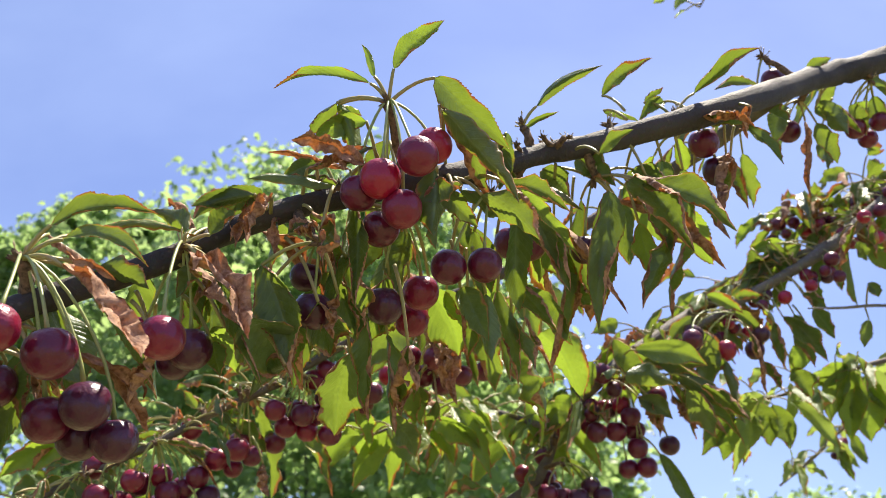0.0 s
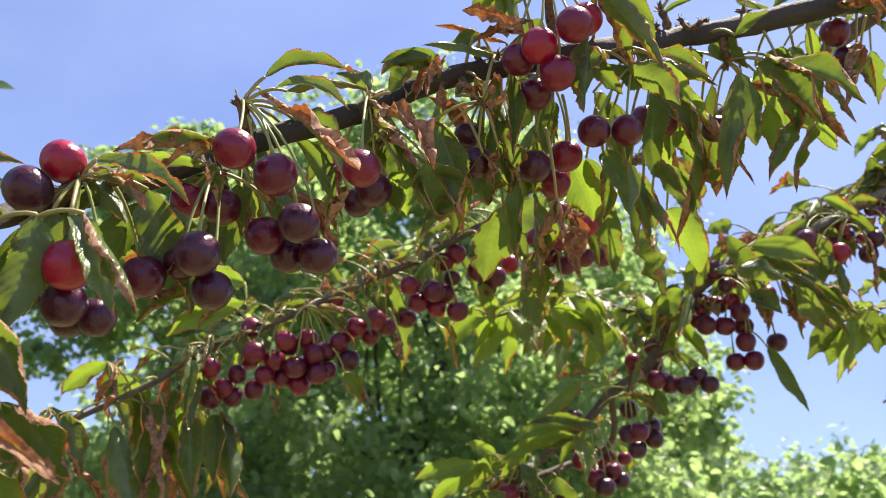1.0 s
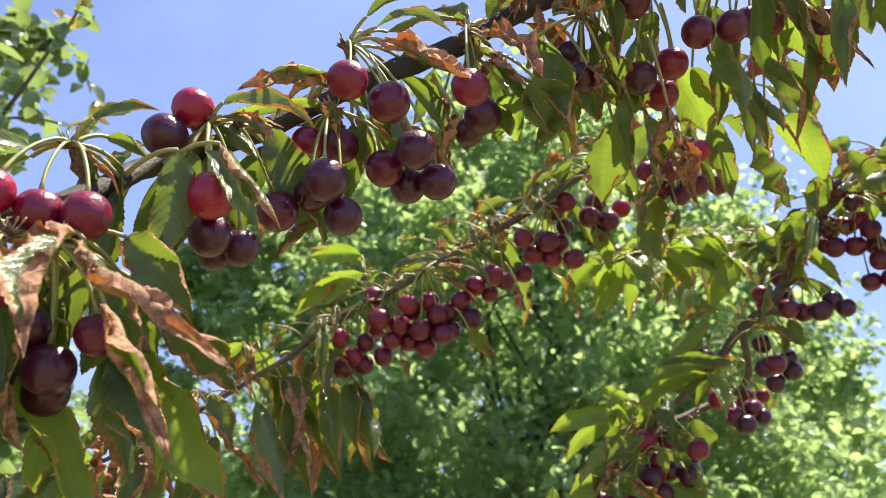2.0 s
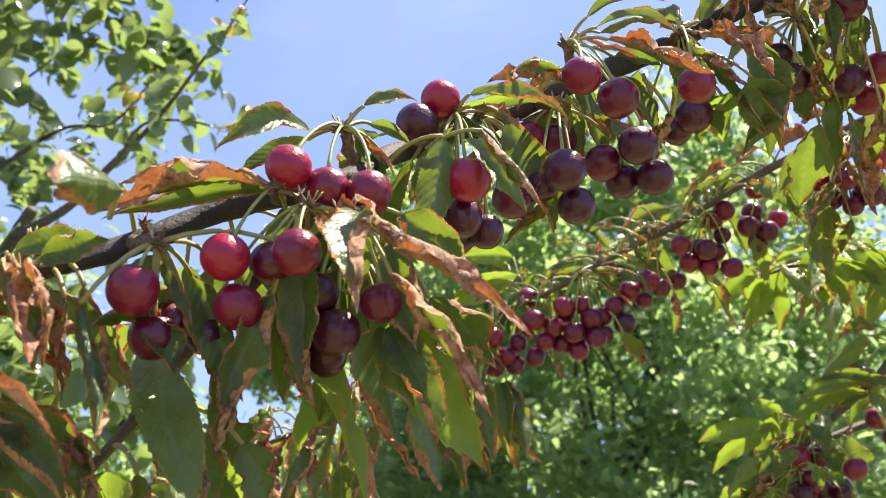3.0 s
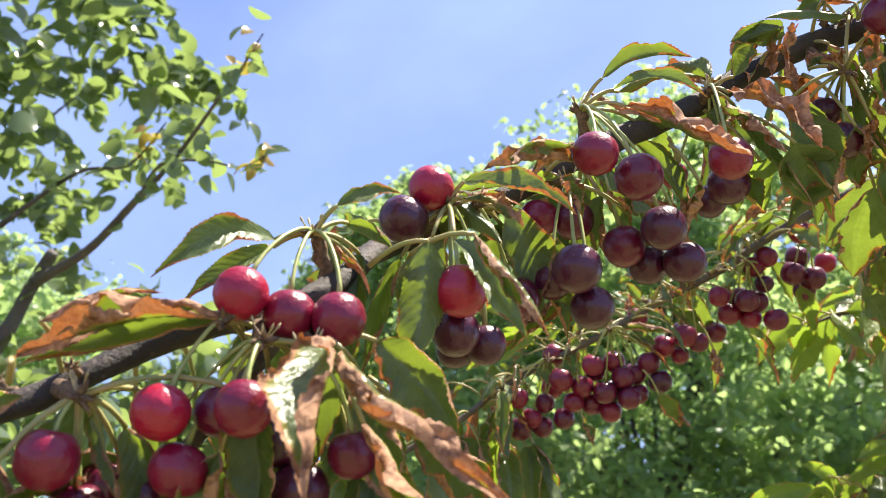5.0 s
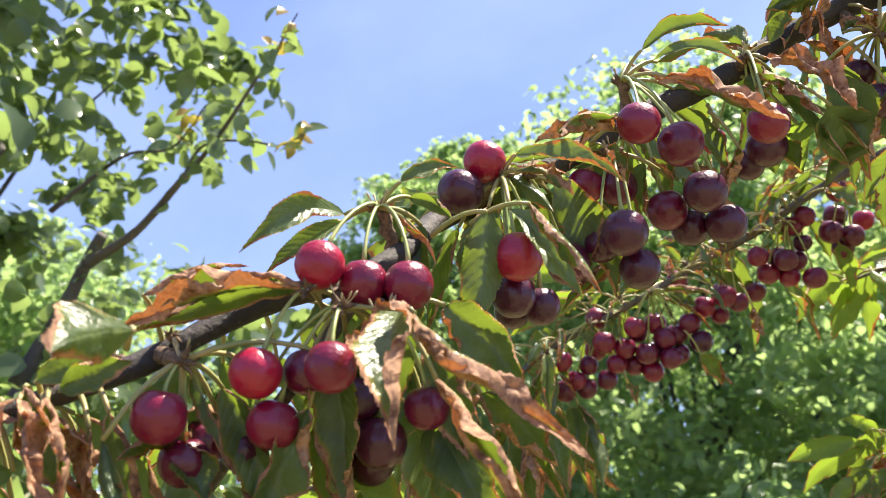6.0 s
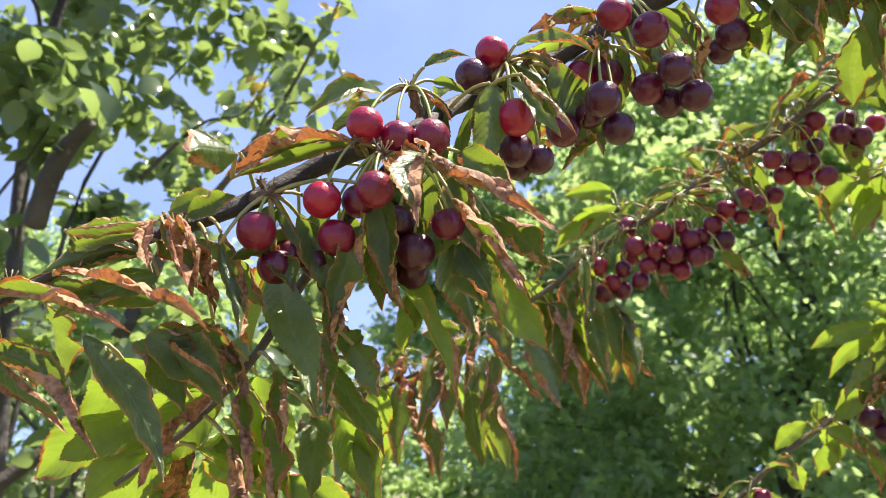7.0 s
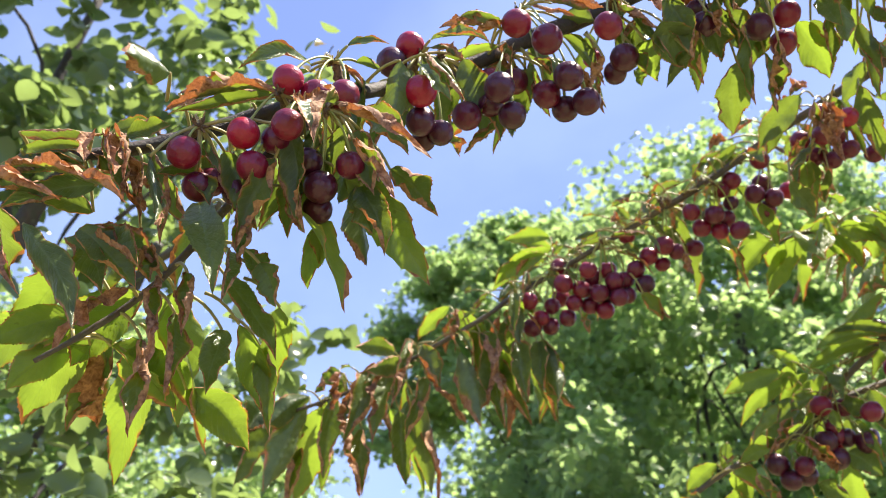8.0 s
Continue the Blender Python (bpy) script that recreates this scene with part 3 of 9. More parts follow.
spur_d = (-0.2484, 0.3090, 1.8207)
spur_e = (-0.2080, 0.3750, 1.8534)
spur_e4 = (-0.2401, 0.3224, 1.8243)
spur_f = (-0.2836, 0.2262, 1.7404)
spur_f1 = (-0.2964, 0.2213, 1.7475)
spur_f4 = (-0.3323, 0.1950, 1.7166)
spur_f9 = (-0.2689, 0.2343, 1.7371)
spur_lw = (-0.2741, 0.2449, 1.7444)
spur_s1 = (-0.2434, 0.8600, 1.9217)
spur_s2 = (-0.3149, 0.8522, 1.8868)
spur_s3 = (-0.2757, 0.8252, 1.8838)
spur_s6 = (-0.3428, 0.8319, 1.8556)
spur_s8 = (-0.1977, 0.8482, 1.9358)
spur_s10 = (-0.1393, 0.8507, 1.9538)
spur_s12 = (-0.1081, 0.8714, 1.9930)
spur_s14 = (-0.0771, 0.8769, 2.0166)
spur_r = (0.0040, 0.8000, 2.0080)
spur_r3 = (-0.0626, 0.9433, 2.0324)
spur_g1e = (0.0683, 0.7754, 2.0451)
spur_h1 = (0.2105, 0.9801, 1.9811)
spur_h3 = (0.1258, 1.0304, 1.9033)
spur_h2 = (0.1372, 0.9944, 1.8863)
spur_hl = (0.0820, 0.9825, 1.8373)
spur_h4 = (0.0429, 1.0321, 1.7973)
spur_h5 = (-0.0417, 1.0275, 1.7437)
spur_x1 = (0.2953, 0.6620, 2.2094)
spur_x2 = (0.3476, 0.7150, 2.1951)
spur_x3 = (0.1882, 0.5581, 2.0841)
spur_x5 = (0.3560, 1.0138, 2.0693)
spur_xr = (0.4196, 0.7124, 2.2180)
spur_lr = (0.0564, 0.5257, 2.0569)
spur_lr2 = (0.1215, 0.5432, 2.0671)
spur_lr3 = (0.1732, 0.5513, 2.0800)
spur(main_branch, spur_top, (-0.0223, 0.4667, 1.9811), 0.0028)
spur(main_branch, spur_b, (-0.1460, 0.4336, 1.9215), 0.0028)
spur(main_branch, spur_a, (-0.2019, 0.3979, 1.8819), 0.0028)
spur(main_branch, spur_c, (-0.2861, 0.2740, 1.7754), 0.0028)
spur(main_branch, spur_g1, (0.0155, 0.4784, 1.9961), 0.0028)
spur(main_branch, spur_g1c, (0.0552, 0.5203, 2.0273), 0.0028)
spur(main_branch, spur_g1f, (0.1023, 0.5369, 2.0473), 0.0028)
spur(main_branch, spur_g2, (-0.0284, 0.4672, 1.9800), 0.0028)
spur(main_branch, spur_g2d, (-0.0871, 0.4517, 1.9585), 0.0028)
spur(main_branch, spur_d, (-0.2708, 0.3319, 1.8169), 0.0028)
spur(main_branch, spur_e, (-0.2232, 0.3835, 1.8642), 0.0028)
spur(main_branch, spur_e4, (-0.2644, 0.3400, 1.8232), 0.0028)
spur(main_branch, spur_f, (-0.3022, 0.2526, 1.7592), 0.0028)
spur(main_branch, spur_f1, (-0.3114, 0.2486, 1.7558), 0.0028)
spur(main_branch, spur_f4, (-0.3574, 0.2109, 1.7230), 0.0028)
spur(main_branch, spur_f9, (-0.2894, 0.2582, 1.7641), 0.0028)
spur(main_branch, spur_lw, (-0.2878, 0.2589, 1.7647), 0.0028)
spur(second_branch, spur_s1, (-0.2376, 0.8561, 1.9143), 0.0022)
spur(second_branch, spur_s2, (-0.3090, 0.8561, 1.8755), 0.0022)
spur(second_branch, spur_s3, (-0.2809, 0.8449, 1.8865), 0.0022)
spur(second_branch, spur_s6, (-0.3332, 0.8659, 1.8661), 0.0022)
spur(second_branch, spur_s8, (-0.1964, 0.8526, 1.9343), 0.0022)
spur(second_branch, spur_s10, (-0.1542, 0.8638, 1.9603), 0.0022)
spur(second_branch, spur_s12, (-0.1109, 0.8866, 1.9928), 0.0022)
spur(second_branch, spur_s14, (-0.0707, 0.8804, 2.0149), 0.0022)
spur(second_branch, spur_r, (-0.0030, 0.8215, 2.0245), 0.0022)
spur(second_branch, spur_r3, (-0.0780, 0.8520, 2.0000), 0.0022)
spur(second_branch, spur_g1e, (0.0641, 0.8003, 2.0497), 0.0022)
spur(third_branch, spur_h1, (0.1935, 0.9984, 1.9912), 0.0022)
spur(third_branch, spur_h3, (0.1260, 1.0423, 1.9015), 0.0022)
spur(third_branch, spur_h2, (0.1194, 1.0405, 1.8888), 0.0022)
spur(third_branch, spur_hl, (0.0784, 1.0416, 1.8486), 0.0022)
spur(third_branch, spur_h4, (0.0369, 1.0304, 1.8029), 0.0022)
spur(third_branch, spur_h5, (-0.0306, 1.0514, 1.7401), 0.0022)
spur(main_branch, spur_x1, (0.3244, 0.6575, 2.1776), 0.0028)
spur(main_branch, spur_x2, (0.3564, 0.6863, 2.2027), 0.0028)
spur(main_branch, spur_x3, (0.1884, 0.5586, 2.0833), 0.0028)
spur(grey_branch, spur_x5, (0.3548, 1.0409, 2.0824), 0.0022)
spur(main_branch, spur_xr, (0.4139, 0.7093, 2.2317), 0.0028)
spur(main_branch, spur_lr, (0.0646, 0.5277, 2.0334), 0.0028)
spur(main_branch, spur_lr2, (0.1257, 0.5427, 2.0559), 0.0028)
spur(main_branch, spur_lr3, (0.1737, 0.5549, 2.0768), 0.0028)
spur(main_branch, (0.0859, 0.5198, 2.0436), (0.0778, 0.5309, 2.0383), 0.0020)
spur(main_branch, (-0.4267, 0.1441, 1.6709), (-0.4242, 0.1345, 1.6705), 0.0019)
spur(main_branch, (-0.1059, 0.4616, 1.9571), (-0.0967, 0.4504, 1.9538), 0.0018)
spur(main_branch, (-0.1370, 0.4354, 1.9194), (-0.1520, 0.4301, 1.9164), 0.0021)
spur(main_branch, (-0.3415, 0.2439, 1.7479), (-0.3388, 0.2327, 1.7419), 0.0025)
spur(main_branch, (-0.2618, 0.3479, 1.8386), (-0.2626, 0.3427, 1.8253), 0.0017)
spur(main_branch, (-0.2639, 0.3229, 1.8235), (-0.2734, 0.3289, 1.8147), 0.0025)
spur(main_branch, (0.0779, 0.5311, 2.0432), (0.0686, 0.5287, 2.0349), 0.0022)
spur(main_branch, (0.0500, 0.5046, 2.0288), (0.0539, 0.5189, 2.0263), 0.0016)
spur(main_branch, (-0.3387, 0.2433, 1.7556), (-0.3249, 0.2428, 1.7507), 0.0016)
spur(main_branch, (-0.3469, 0.2033, 1.7287), (-0.3534, 0.2155, 1.7270), 0.0015)
spur(main_branch, (0.0716, 0.5377, 2.0496), (0.0868, 0.5332, 2.0416), 0.0016)
spur(main_branch, (-0.4104, 0.1438, 1.6777), (-0.4174, 0.1407, 1.6759), 0.0021)
spur(main_branch, (-0.3073, 0.2464, 1.7673), (-0.3002, 0.2535, 1.7600), 0.0022)
spur(main_branch, (0.0371, 0.4887, 2.0170), (0.0332, 0.4971, 2.0100), 0.0020)
spur(main_branch, (-0.0618, 0.4508, 1.9734), (-0.0689, 0.4613, 1.9676), 0.0016)
spur(main_branch, (-0.4364, 0.1240, 1.6576), (-0.4349, 0.1164, 1.6557), 0.0018)
spur(main_branch, (-0.0406, 0.4647, 1.9828), (-0.0266, 0.4671, 1.9803), 0.0023)
spur(main_branch, (-0.4349, 0.1234, 1.6668), (-0.4294, 0.1276, 1.6648), 0.0020)
spur(main_branch, (0.2655, 0.6269, 2.1372), (0.2702, 0.6085, 2.1349), 0.0021)
spur(main_branch, (-0.0739, 0.4521, 1.9744), (-0.0721, 0.4596, 1.9660), 0.0020)
spur(main_branch, (-0.3946, 0.1499, 1.6967), (-0.4010, 0.1593, 1.6893), 0.0017)
spur(main_branch, (0.0688, 0.5181, 2.0425), (0.0807, 0.5317, 2.0393), 0.0016)
spur(main_branch, (-0.3837, 0.1819, 1.7126), (-0.3851, 0.1802, 1.7015), 0.0025)
spur(main_branch, (-0.3742, 0.1987, 1.7226), (-0.3647, 0.2026, 1.7167), 0.0014)
spur(main_branch, (-0.4229, 0.1412, 1.6752), (-0.4261, 0.1327, 1.6689), 0.0019)
spur(second_branch, (-0.5957, 0.7828, 1.6929), (-0.6013, 0.7775, 1.6924), 0.0023)
spur(second_branch, (-0.5431, 0.7877, 1.7278), (-0.5472, 0.7906, 1.7210), 0.0026)
spur(second_branch, (-0.3246, 0.8718, 1.8728), (-0.3265, 0.8632, 1.8687), 0.0025)
spur(second_branch, (-0.7337, 0.7590, 1.6445), (-0.7305, 0.7539, 1.6426), 0.0022)
spur(second_branch, (-0.5872, 0.7798, 1.6976), (-0.5963, 0.7784, 1.6943), 0.0022)
spur(second_branch, (-0.1956, 0.8459, 1.9370), (-0.1945, 0.8524, 1.9352), 0.0024)
spur(second_branch, (-0.2376, 0.8598, 1.9161), (-0.2418, 0.8550, 1.9116), 0.0025)
spur(second_branch, (-0.7535, 0.7485, 1.6349), (-0.7575, 0.7520, 1.6269), 0.0025)
spur(second_branch, (-0.7349, 0.7456, 1.6431), (-0.7339, 0.7536, 1.6407), 0.0023)
spur(second_branch, (-0.6172, 0.7706, 1.6943), (-0.6166, 0.7747, 1.6868), 0.0021)
spur(second_branch, (-0.5412, 0.7900, 1.7210), (-0.5476, 0.7905, 1.7208), 0.0016)
spur(second_branch, (-0.1650, 0.8483, 1.9470), (-0.1727, 0.8501, 1.9454), 0.0016)
spur(second_branch, (-0.2062, 0.8542, 1.9415), (-0.2039, 0.8536, 1.9308), 0.0024)
spur(second_branch, (-0.1739, 0.8578, 1.9452), (-0.1786, 0.8503, 1.9425), 0.0025)
spur(second_branch, (-0.6399, 0.7751, 1.6776), (-0.6427, 0.7700, 1.6771), 0.0024)
spur(second_branch, (-0.1688, 0.8663, 1.9548), (-0.1636, 0.8568, 1.9527), 0.0022)
spur(second_branch, (-0.7305, 0.7633, 1.6470), (-0.7276, 0.7541, 1.6443), 0.0014)
spur(second_branch, (-0.1415, 0.8773, 1.9774), (-0.1333, 0.8794, 1.9770), 0.0020)
spur(second_branch, (-0.1563, 0.8578, 1.9620), (-0.1539, 0.8641, 1.9605), 0.0025)
spur(third_branch, (0.1339, 1.0344, 1.9229), (0.1337, 1.0444, 1.9160), 0.0024)
spur(third_branch, (0.0504, 1.0241, 1.8107), (0.0408, 1.0318, 1.8075), 0.0019)
spur(third_branch, (0.1486, 1.0268, 1.9486), (0.1525, 1.0356, 1.9441), 0.0017)
spur(third_branch, (0.0241, 1.0312, 1.7879), (0.0174, 1.0358, 1.7845), 0.0018)
spur(third_branch, (-0.0244, 1.0488, 1.7550), (-0.0157, 1.0465, 1.7539), 0.0024)
spur(third_branch, (-0.0268, 1.0472, 1.7368), (-0.0342, 1.0523, 1.7362), 0.0019)
spur(third_branch, (0.1421, 1.0375, 1.9211), (0.1346, 1.0447, 1.9179), 0.0020)
spur(third_branch, (0.1439, 1.0419, 1.9498), (0.1549, 1.0331, 1.9469), 0.0020)
spur(third_branch, (-0.0204, 1.0367, 1.7523), (-0.0199, 1.0479, 1.7500), 0.0018)
spur(third_branch, (0.1925, 1.0063, 1.9977), (0.2011, 1.0022, 1.9970), 0.0025)
spur(grey_branch, (0.5145, 1.0100, 2.1826), (0.5203, 0.9945, 2.1805), 0.0020)
spur(grey_branch, (0.4735, 1.0032, 2.1487), (0.4645, 1.0060, 2.1420), 0.0021)
spur(grey_branch, (0.5268, 0.9932, 2.1991), (0.5401, 0.9911, 2.1958), 0.0018)
spur(grey_branch, (0.4406, 1.0023, 2.1440), (0.4497, 1.0096, 2.1331), 0.0019)
spur(grey_branch, (0.3705, 1.0493, 2.0946), (0.3718, 1.0369, 2.0923), 0.0021)
spur(grey_branch, (0.3430, 1.0514, 2.0765), (0.3355, 1.0454, 2.0712), 0.0022)
spur(grey_branch, (0.4900, 1.0115, 2.1635), (0.4968, 0.9985, 2.1623), 0.0020)
spur(grey_branch, (0.2910, 1.0481, 2.0425), (0.2784, 1.0525, 2.0390), 0.0018)
for at, size, ripe in [
    ((-0.0342, 0.4170, 1.9599), 0.0232, 0.15),
    ((-0.0135, 0.4070, 1.9684), 0.0225, 0.45),
    ((-0.0052, 0.4352, 1.9904), 0.0221, 0.20),
    ((-0.0225, 0.4238, 1.9449), 0.0228, 0.35),
    ((-0.0361, 0.4499, 1.9442), 0.0224, 0.60),
    ((-0.0474, 0.4304, 1.9577), 0.0208, 0.50)]:
    cherry(at, size, ripe, spur_top, "cherries on the main branch")
for at, size, ripe in [
    ((0.0033, 0.4714, 1.9288), 0.0218, 0.70),
    ((0.0250, 0.4753, 1.9316), 0.0219, 0.60)]:
    cherry(at, size, ripe, spur_g1, "cherries on the main branch")
for at, size, ripe in [
    ((0.0475, 0.5495, 1.9765), 0.0235, 0.70),
    ((0.0618, 0.5625, 1.9805), 0.0244, 0.70)]:
    cherry(at, size, ripe, spur_g1c, "cherries on the main branch")
for at, size, ripe in [
    ((0.0777, 0.7210, 2.0306), 0.0224, 0.00)]:
    cherry(at, size, ripe, spur_g1e, "cherries on the second branch")
for at, size, ripe in [
    ((0.1023, 0.5651, 1.9779), 0.0220, 0.75)]:
    cherry(at, size, ripe, spur_g1f, "cherries on the main branch")
for at, size, ripe in [
    ((-0.0137, 0.4957, 1.9215), 0.0227, 0.40),
    ((-0.0355, 0.4901, 1.9110), 0.0237, 0.95),
    ((-0.0203, 0.5222, 1.9123), 0.0229, 0.25)]:
    cherry(at, size, ripe, spur_g2, "cherries on the main branch")
for at, size, ripe in [
    ((-0.0716, 0.4471, 1.8937), 0.0222, 0.95),
    ((-0.0788, 0.4595, 1.9185), 0.0185, 0.80)]:
    cherry(at, size, ripe, spur_g2d, "cherries on the main branch")
for at, size, ripe in [
    ((-0.1279, 0.3738, 1.8575), 0.0215, 0.30),
    ((-0.1324, 0.4325, 1.8683), 0.0238, 0.76),
    ((-0.1622, 0.4403, 1.8804), 0.0155, 0.00),
    ((-0.1437, 0.4447, 1.8643), 0.0201, 0.80)]:
    cherry(at, size, ripe, spur_b, "cherries on the main branch")
for at, size, ripe in [
    ((-0.1865, 0.3386, 1.8519), 0.0214, 0.35),
    ((-0.1695, 0.3571, 1.8457), 0.0232, 0.70),
    ((-0.1842, 0.3963, 1.8245), 0.0224, 0.60),
    ((-0.1621, 0.3846, 1.8287), 0.0230, 0.80),
    ((-0.1547, 0.4050, 1.8165), 0.0217, 0.80),
    ((-0.1747, 0.4124, 1.8185), 0.0213, 0.80)]:
    cherry(at, size, ripe, spur_a, "cherries on the main branch")
for at, size, ripe in [
    ((-0.2557, 0.3056, 1.8287), 0.0214, 0.10),
    ((-0.2643, 0.2968, 1.8108), 0.0224, 0.76),
    ((-0.2313, 0.2859, 1.7726), 0.0223, 0.10),
    ((-0.2388, 0.3013, 1.7592), 0.0206, 0.90),
    ((-0.2308, 0.3166, 1.7570), 0.0183, 0.85),
    ((-0.2460, 0.3199, 1.7564), 0.0180, 0.95)]:
    cherry(at, size, ripe, spur_d, "cherries on the main branch")
for at, size, ripe in [
    ((-0.1934, 0.3293, 1.7926), 0.0224, 0.76),
    ((-0.1904, 0.3469, 1.7792), 0.0205, 0.80),
    ((-0.2263, 0.3839, 1.8397), 0.0210, 0.30),
    ((-0.2094, 0.3908, 1.8393), 0.0213, 0.60),
    ((-0.2099, 0.3505, 1.7942), 0.0186, 0.90)]:
    cherry(at, size, ripe, spur_e, "cherries on the main branch")
for at, size, ripe in [
    ((-0.2249, 0.3428, 1.7839), 0.0217, 0.50)]:
    cherry(at, size, ripe, spur_e4, "cherries on the main branch")
for at, size, ripe in [
    ((-0.2928, 0.2233, 1.7581), 0.0204, 0.20),
    ((-0.2810, 0.2381, 1.7533), 0.0195, 0.35),
    ((-0.2636, 0.2448, 1.7524), 0.0207, 0.30)]:
    cherry(at, size, ripe, spur_c, "cherries on the main branch")
for at, size, ripe in [
    ((-0.3071, 0.2067, 1.7130), 0.0205, 0.10)]:
    cherry(at, size, ripe, spur_f1, "cherries on the main branch")
for at, size, ripe in [
    ((-0.2762, 0.2100, 1.7145), 0.0193, 0.25),
    ((-0.3047, 0.2169, 1.6948), 0.0198, 0.40),
    ((-0.3257, 0.2286, 1.6861), 0.0190, 0.80),
    ((-0.2963, 0.2244, 1.7153), 0.0184, 0.50)]:
    cherry(at, size, ripe, spur_f, "cherries on the main branch")
for at, size, ripe in [
    ((-0.3341, 0.1882, 1.6954), 0.0205, 0.40),
    ((-0.3345, 0.2047, 1.6802), 0.0191, 0.60),
    ((-0.3351, 0.2153, 1.6885), 0.0184, 0.50)]:
    cherry(at, size, ripe, spur_f4, "cherries on the main branch")
for at, size, ripe in [
    ((-0.2754, 0.2483, 1.6905), 0.0211, 0.85),
    ((-0.2839, 0.2436, 1.7072), 0.0194, 0.80),
    ((-0.2871, 0.2633, 1.6832), 0.0195, 0.90),
    ((-0.2566, 0.2511, 1.7039), 0.0180, 0.60)]:
    cherry(at, size, ripe, spur_f9, "cherries on the main branch")
for at, size, ripe in [
    ((-0.2541, 0.8645, 1.9036), 0.0233, 0.30)]:
    cherry(at, size, ripe, spur_s1, "cherries on the second branch")
for at, size, ripe in [
    ((-0.3417, 0.8560, 1.8651), 0.0256, 0.30),
    ((-0.3293, 0.8367, 1.8349), 0.0249, 0.35),
    ((-0.3204, 0.8548, 1.8140), 0.0221, 0.40),
    ((-0.3532, 0.8614, 1.8147), 0.0224, 0.50),
    ((-0.3341, 0.8684, 1.7993), 0.0236, 0.50),
    ((-0.3051, 0.8720, 1.8150), 0.0237, 0.60),
    ((-0.3541, 0.8951, 1.8370), 0.0246, 0.35)]:
    cherry(at, size, ripe, spur_s2, "cherries on the second branch")
for at, size, ripe in [
    ((-0.2955, 0.8339, 1.8491), 0.0232, 0.35),
    ((-0.3100, 0.8508, 1.8305), 0.0246, 0.40),
    ((-0.2871, 0.8533, 1.8240), 0.0245, 0.50),
    ((-0.2694, 0.8606, 1.8405), 0.0248, 0.70),
    ((-0.2638, 0.8627, 1.8193), 0.0234, 0.50),
    ((-0.2856, 0.8744, 1.8076), 0.0237, 0.40),
    ((-0.2337, 0.8760, 1.8381), 0.0251, 0.80),
    ((-0.2564, 0.8772, 1.8258), 0.0213, 0.50),
    ((-0.2794, 0.8646, 1.8578), 0.0238, 0.40),
    ((-0.2596, 0.8755, 1.8469), 0.0239, 0.60),
    ((-0.2438, 0.8688, 1.8572), 0.0238, 0.70),
    ((-0.2997, 0.8650, 1.8493), 0.0238, 0.50),
    ((-0.2828, 0.8783, 1.8298), 0.0239, 0.80)]:
    cherry(at, size, ripe, spur_s3, "cherries on the second branch")
for at, size, ripe in [
    ((-0.3777, 0.8400, 1.8173), 0.0250, 0.40),
    ((-0.3662, 0.8577, 1.7985), 0.0222, 0.40),
    ((-0.3794, 0.8598, 1.7871), 0.0252, 0.70),
    ((-0.3583, 0.8715, 1.7910), 0.0237, 0.60)]:
    cherry(at, size, ripe, spur_s6, "cherries on the second branch")
for at, size, ripe in [
    ((-0.2057, 0.8639, 1.8831), 0.0249, 0.40),
    ((-0.2287, 0.8744, 1.8750), 0.0240, 0.40),
    ((-0.2145, 0.8888, 1.8678), 0.0205, 0.30),
    ((-0.1936, 0.8773, 1.8785), 0.0215, 0.50),
    ((-0.2108, 0.8919, 1.8929), 0.0245, 0.60)]:
    cherry(at, size, ripe, spur_s8, "cherries on the second branch")
for at, size, ripe in [
    ((-0.1695, 0.8576, 1.9212), 0.0233, 0.30),
    ((-0.1430, 0.8682, 1.9182), 0.0250, 0.55),
    ((-0.1797, 0.9204, 1.8986), 0.0242, 0.50),
    ((-0.1621, 0.8832, 1.9093), 0.0243, 0.35),
    ((-0.1416, 0.8932, 1.9061), 0.0232, 0.40),
    ((-0.1169, 0.8869, 1.9016), 0.0242, 0.70),
    ((-0.1258, 0.8880, 1.9407), 0.0194, 0.80),
    ((-0.1510, 0.8895, 1.9267), 0.0246, 0.50),
    ((-0.1355, 0.8987, 1.9244), 0.0247, 0.60)]:
    cherry(at, size, ripe, spur_s10, "cherries on the second branch")
for at, size, ripe in [
    ((-0.1219, 0.8781, 1.9669), 0.0237, 0.40),
    ((-0.1352, 0.8795, 1.9574), 0.0232, 0.35)]:
    cherry(at, size, ripe, spur_s12, "cherries on the second branch")
for at, size, ripe in [
    ((-0.0868, 0.8833, 1.9925), 0.0241, 0.45),
    ((-0.0975, 0.8949, 1.9519), 0.0248, 0.50),
    ((-0.0764, 0.9085, 1.9498), 0.0250, 0.50),
    ((-0.0870, 0.9208, 1.9404), 0.0239, 0.60),
    ((-0.0914, 0.9194, 1.9767), 0.0252, 0.60)]:
    cherry(at, size, ripe, spur_s14, "cherries on the second branch")
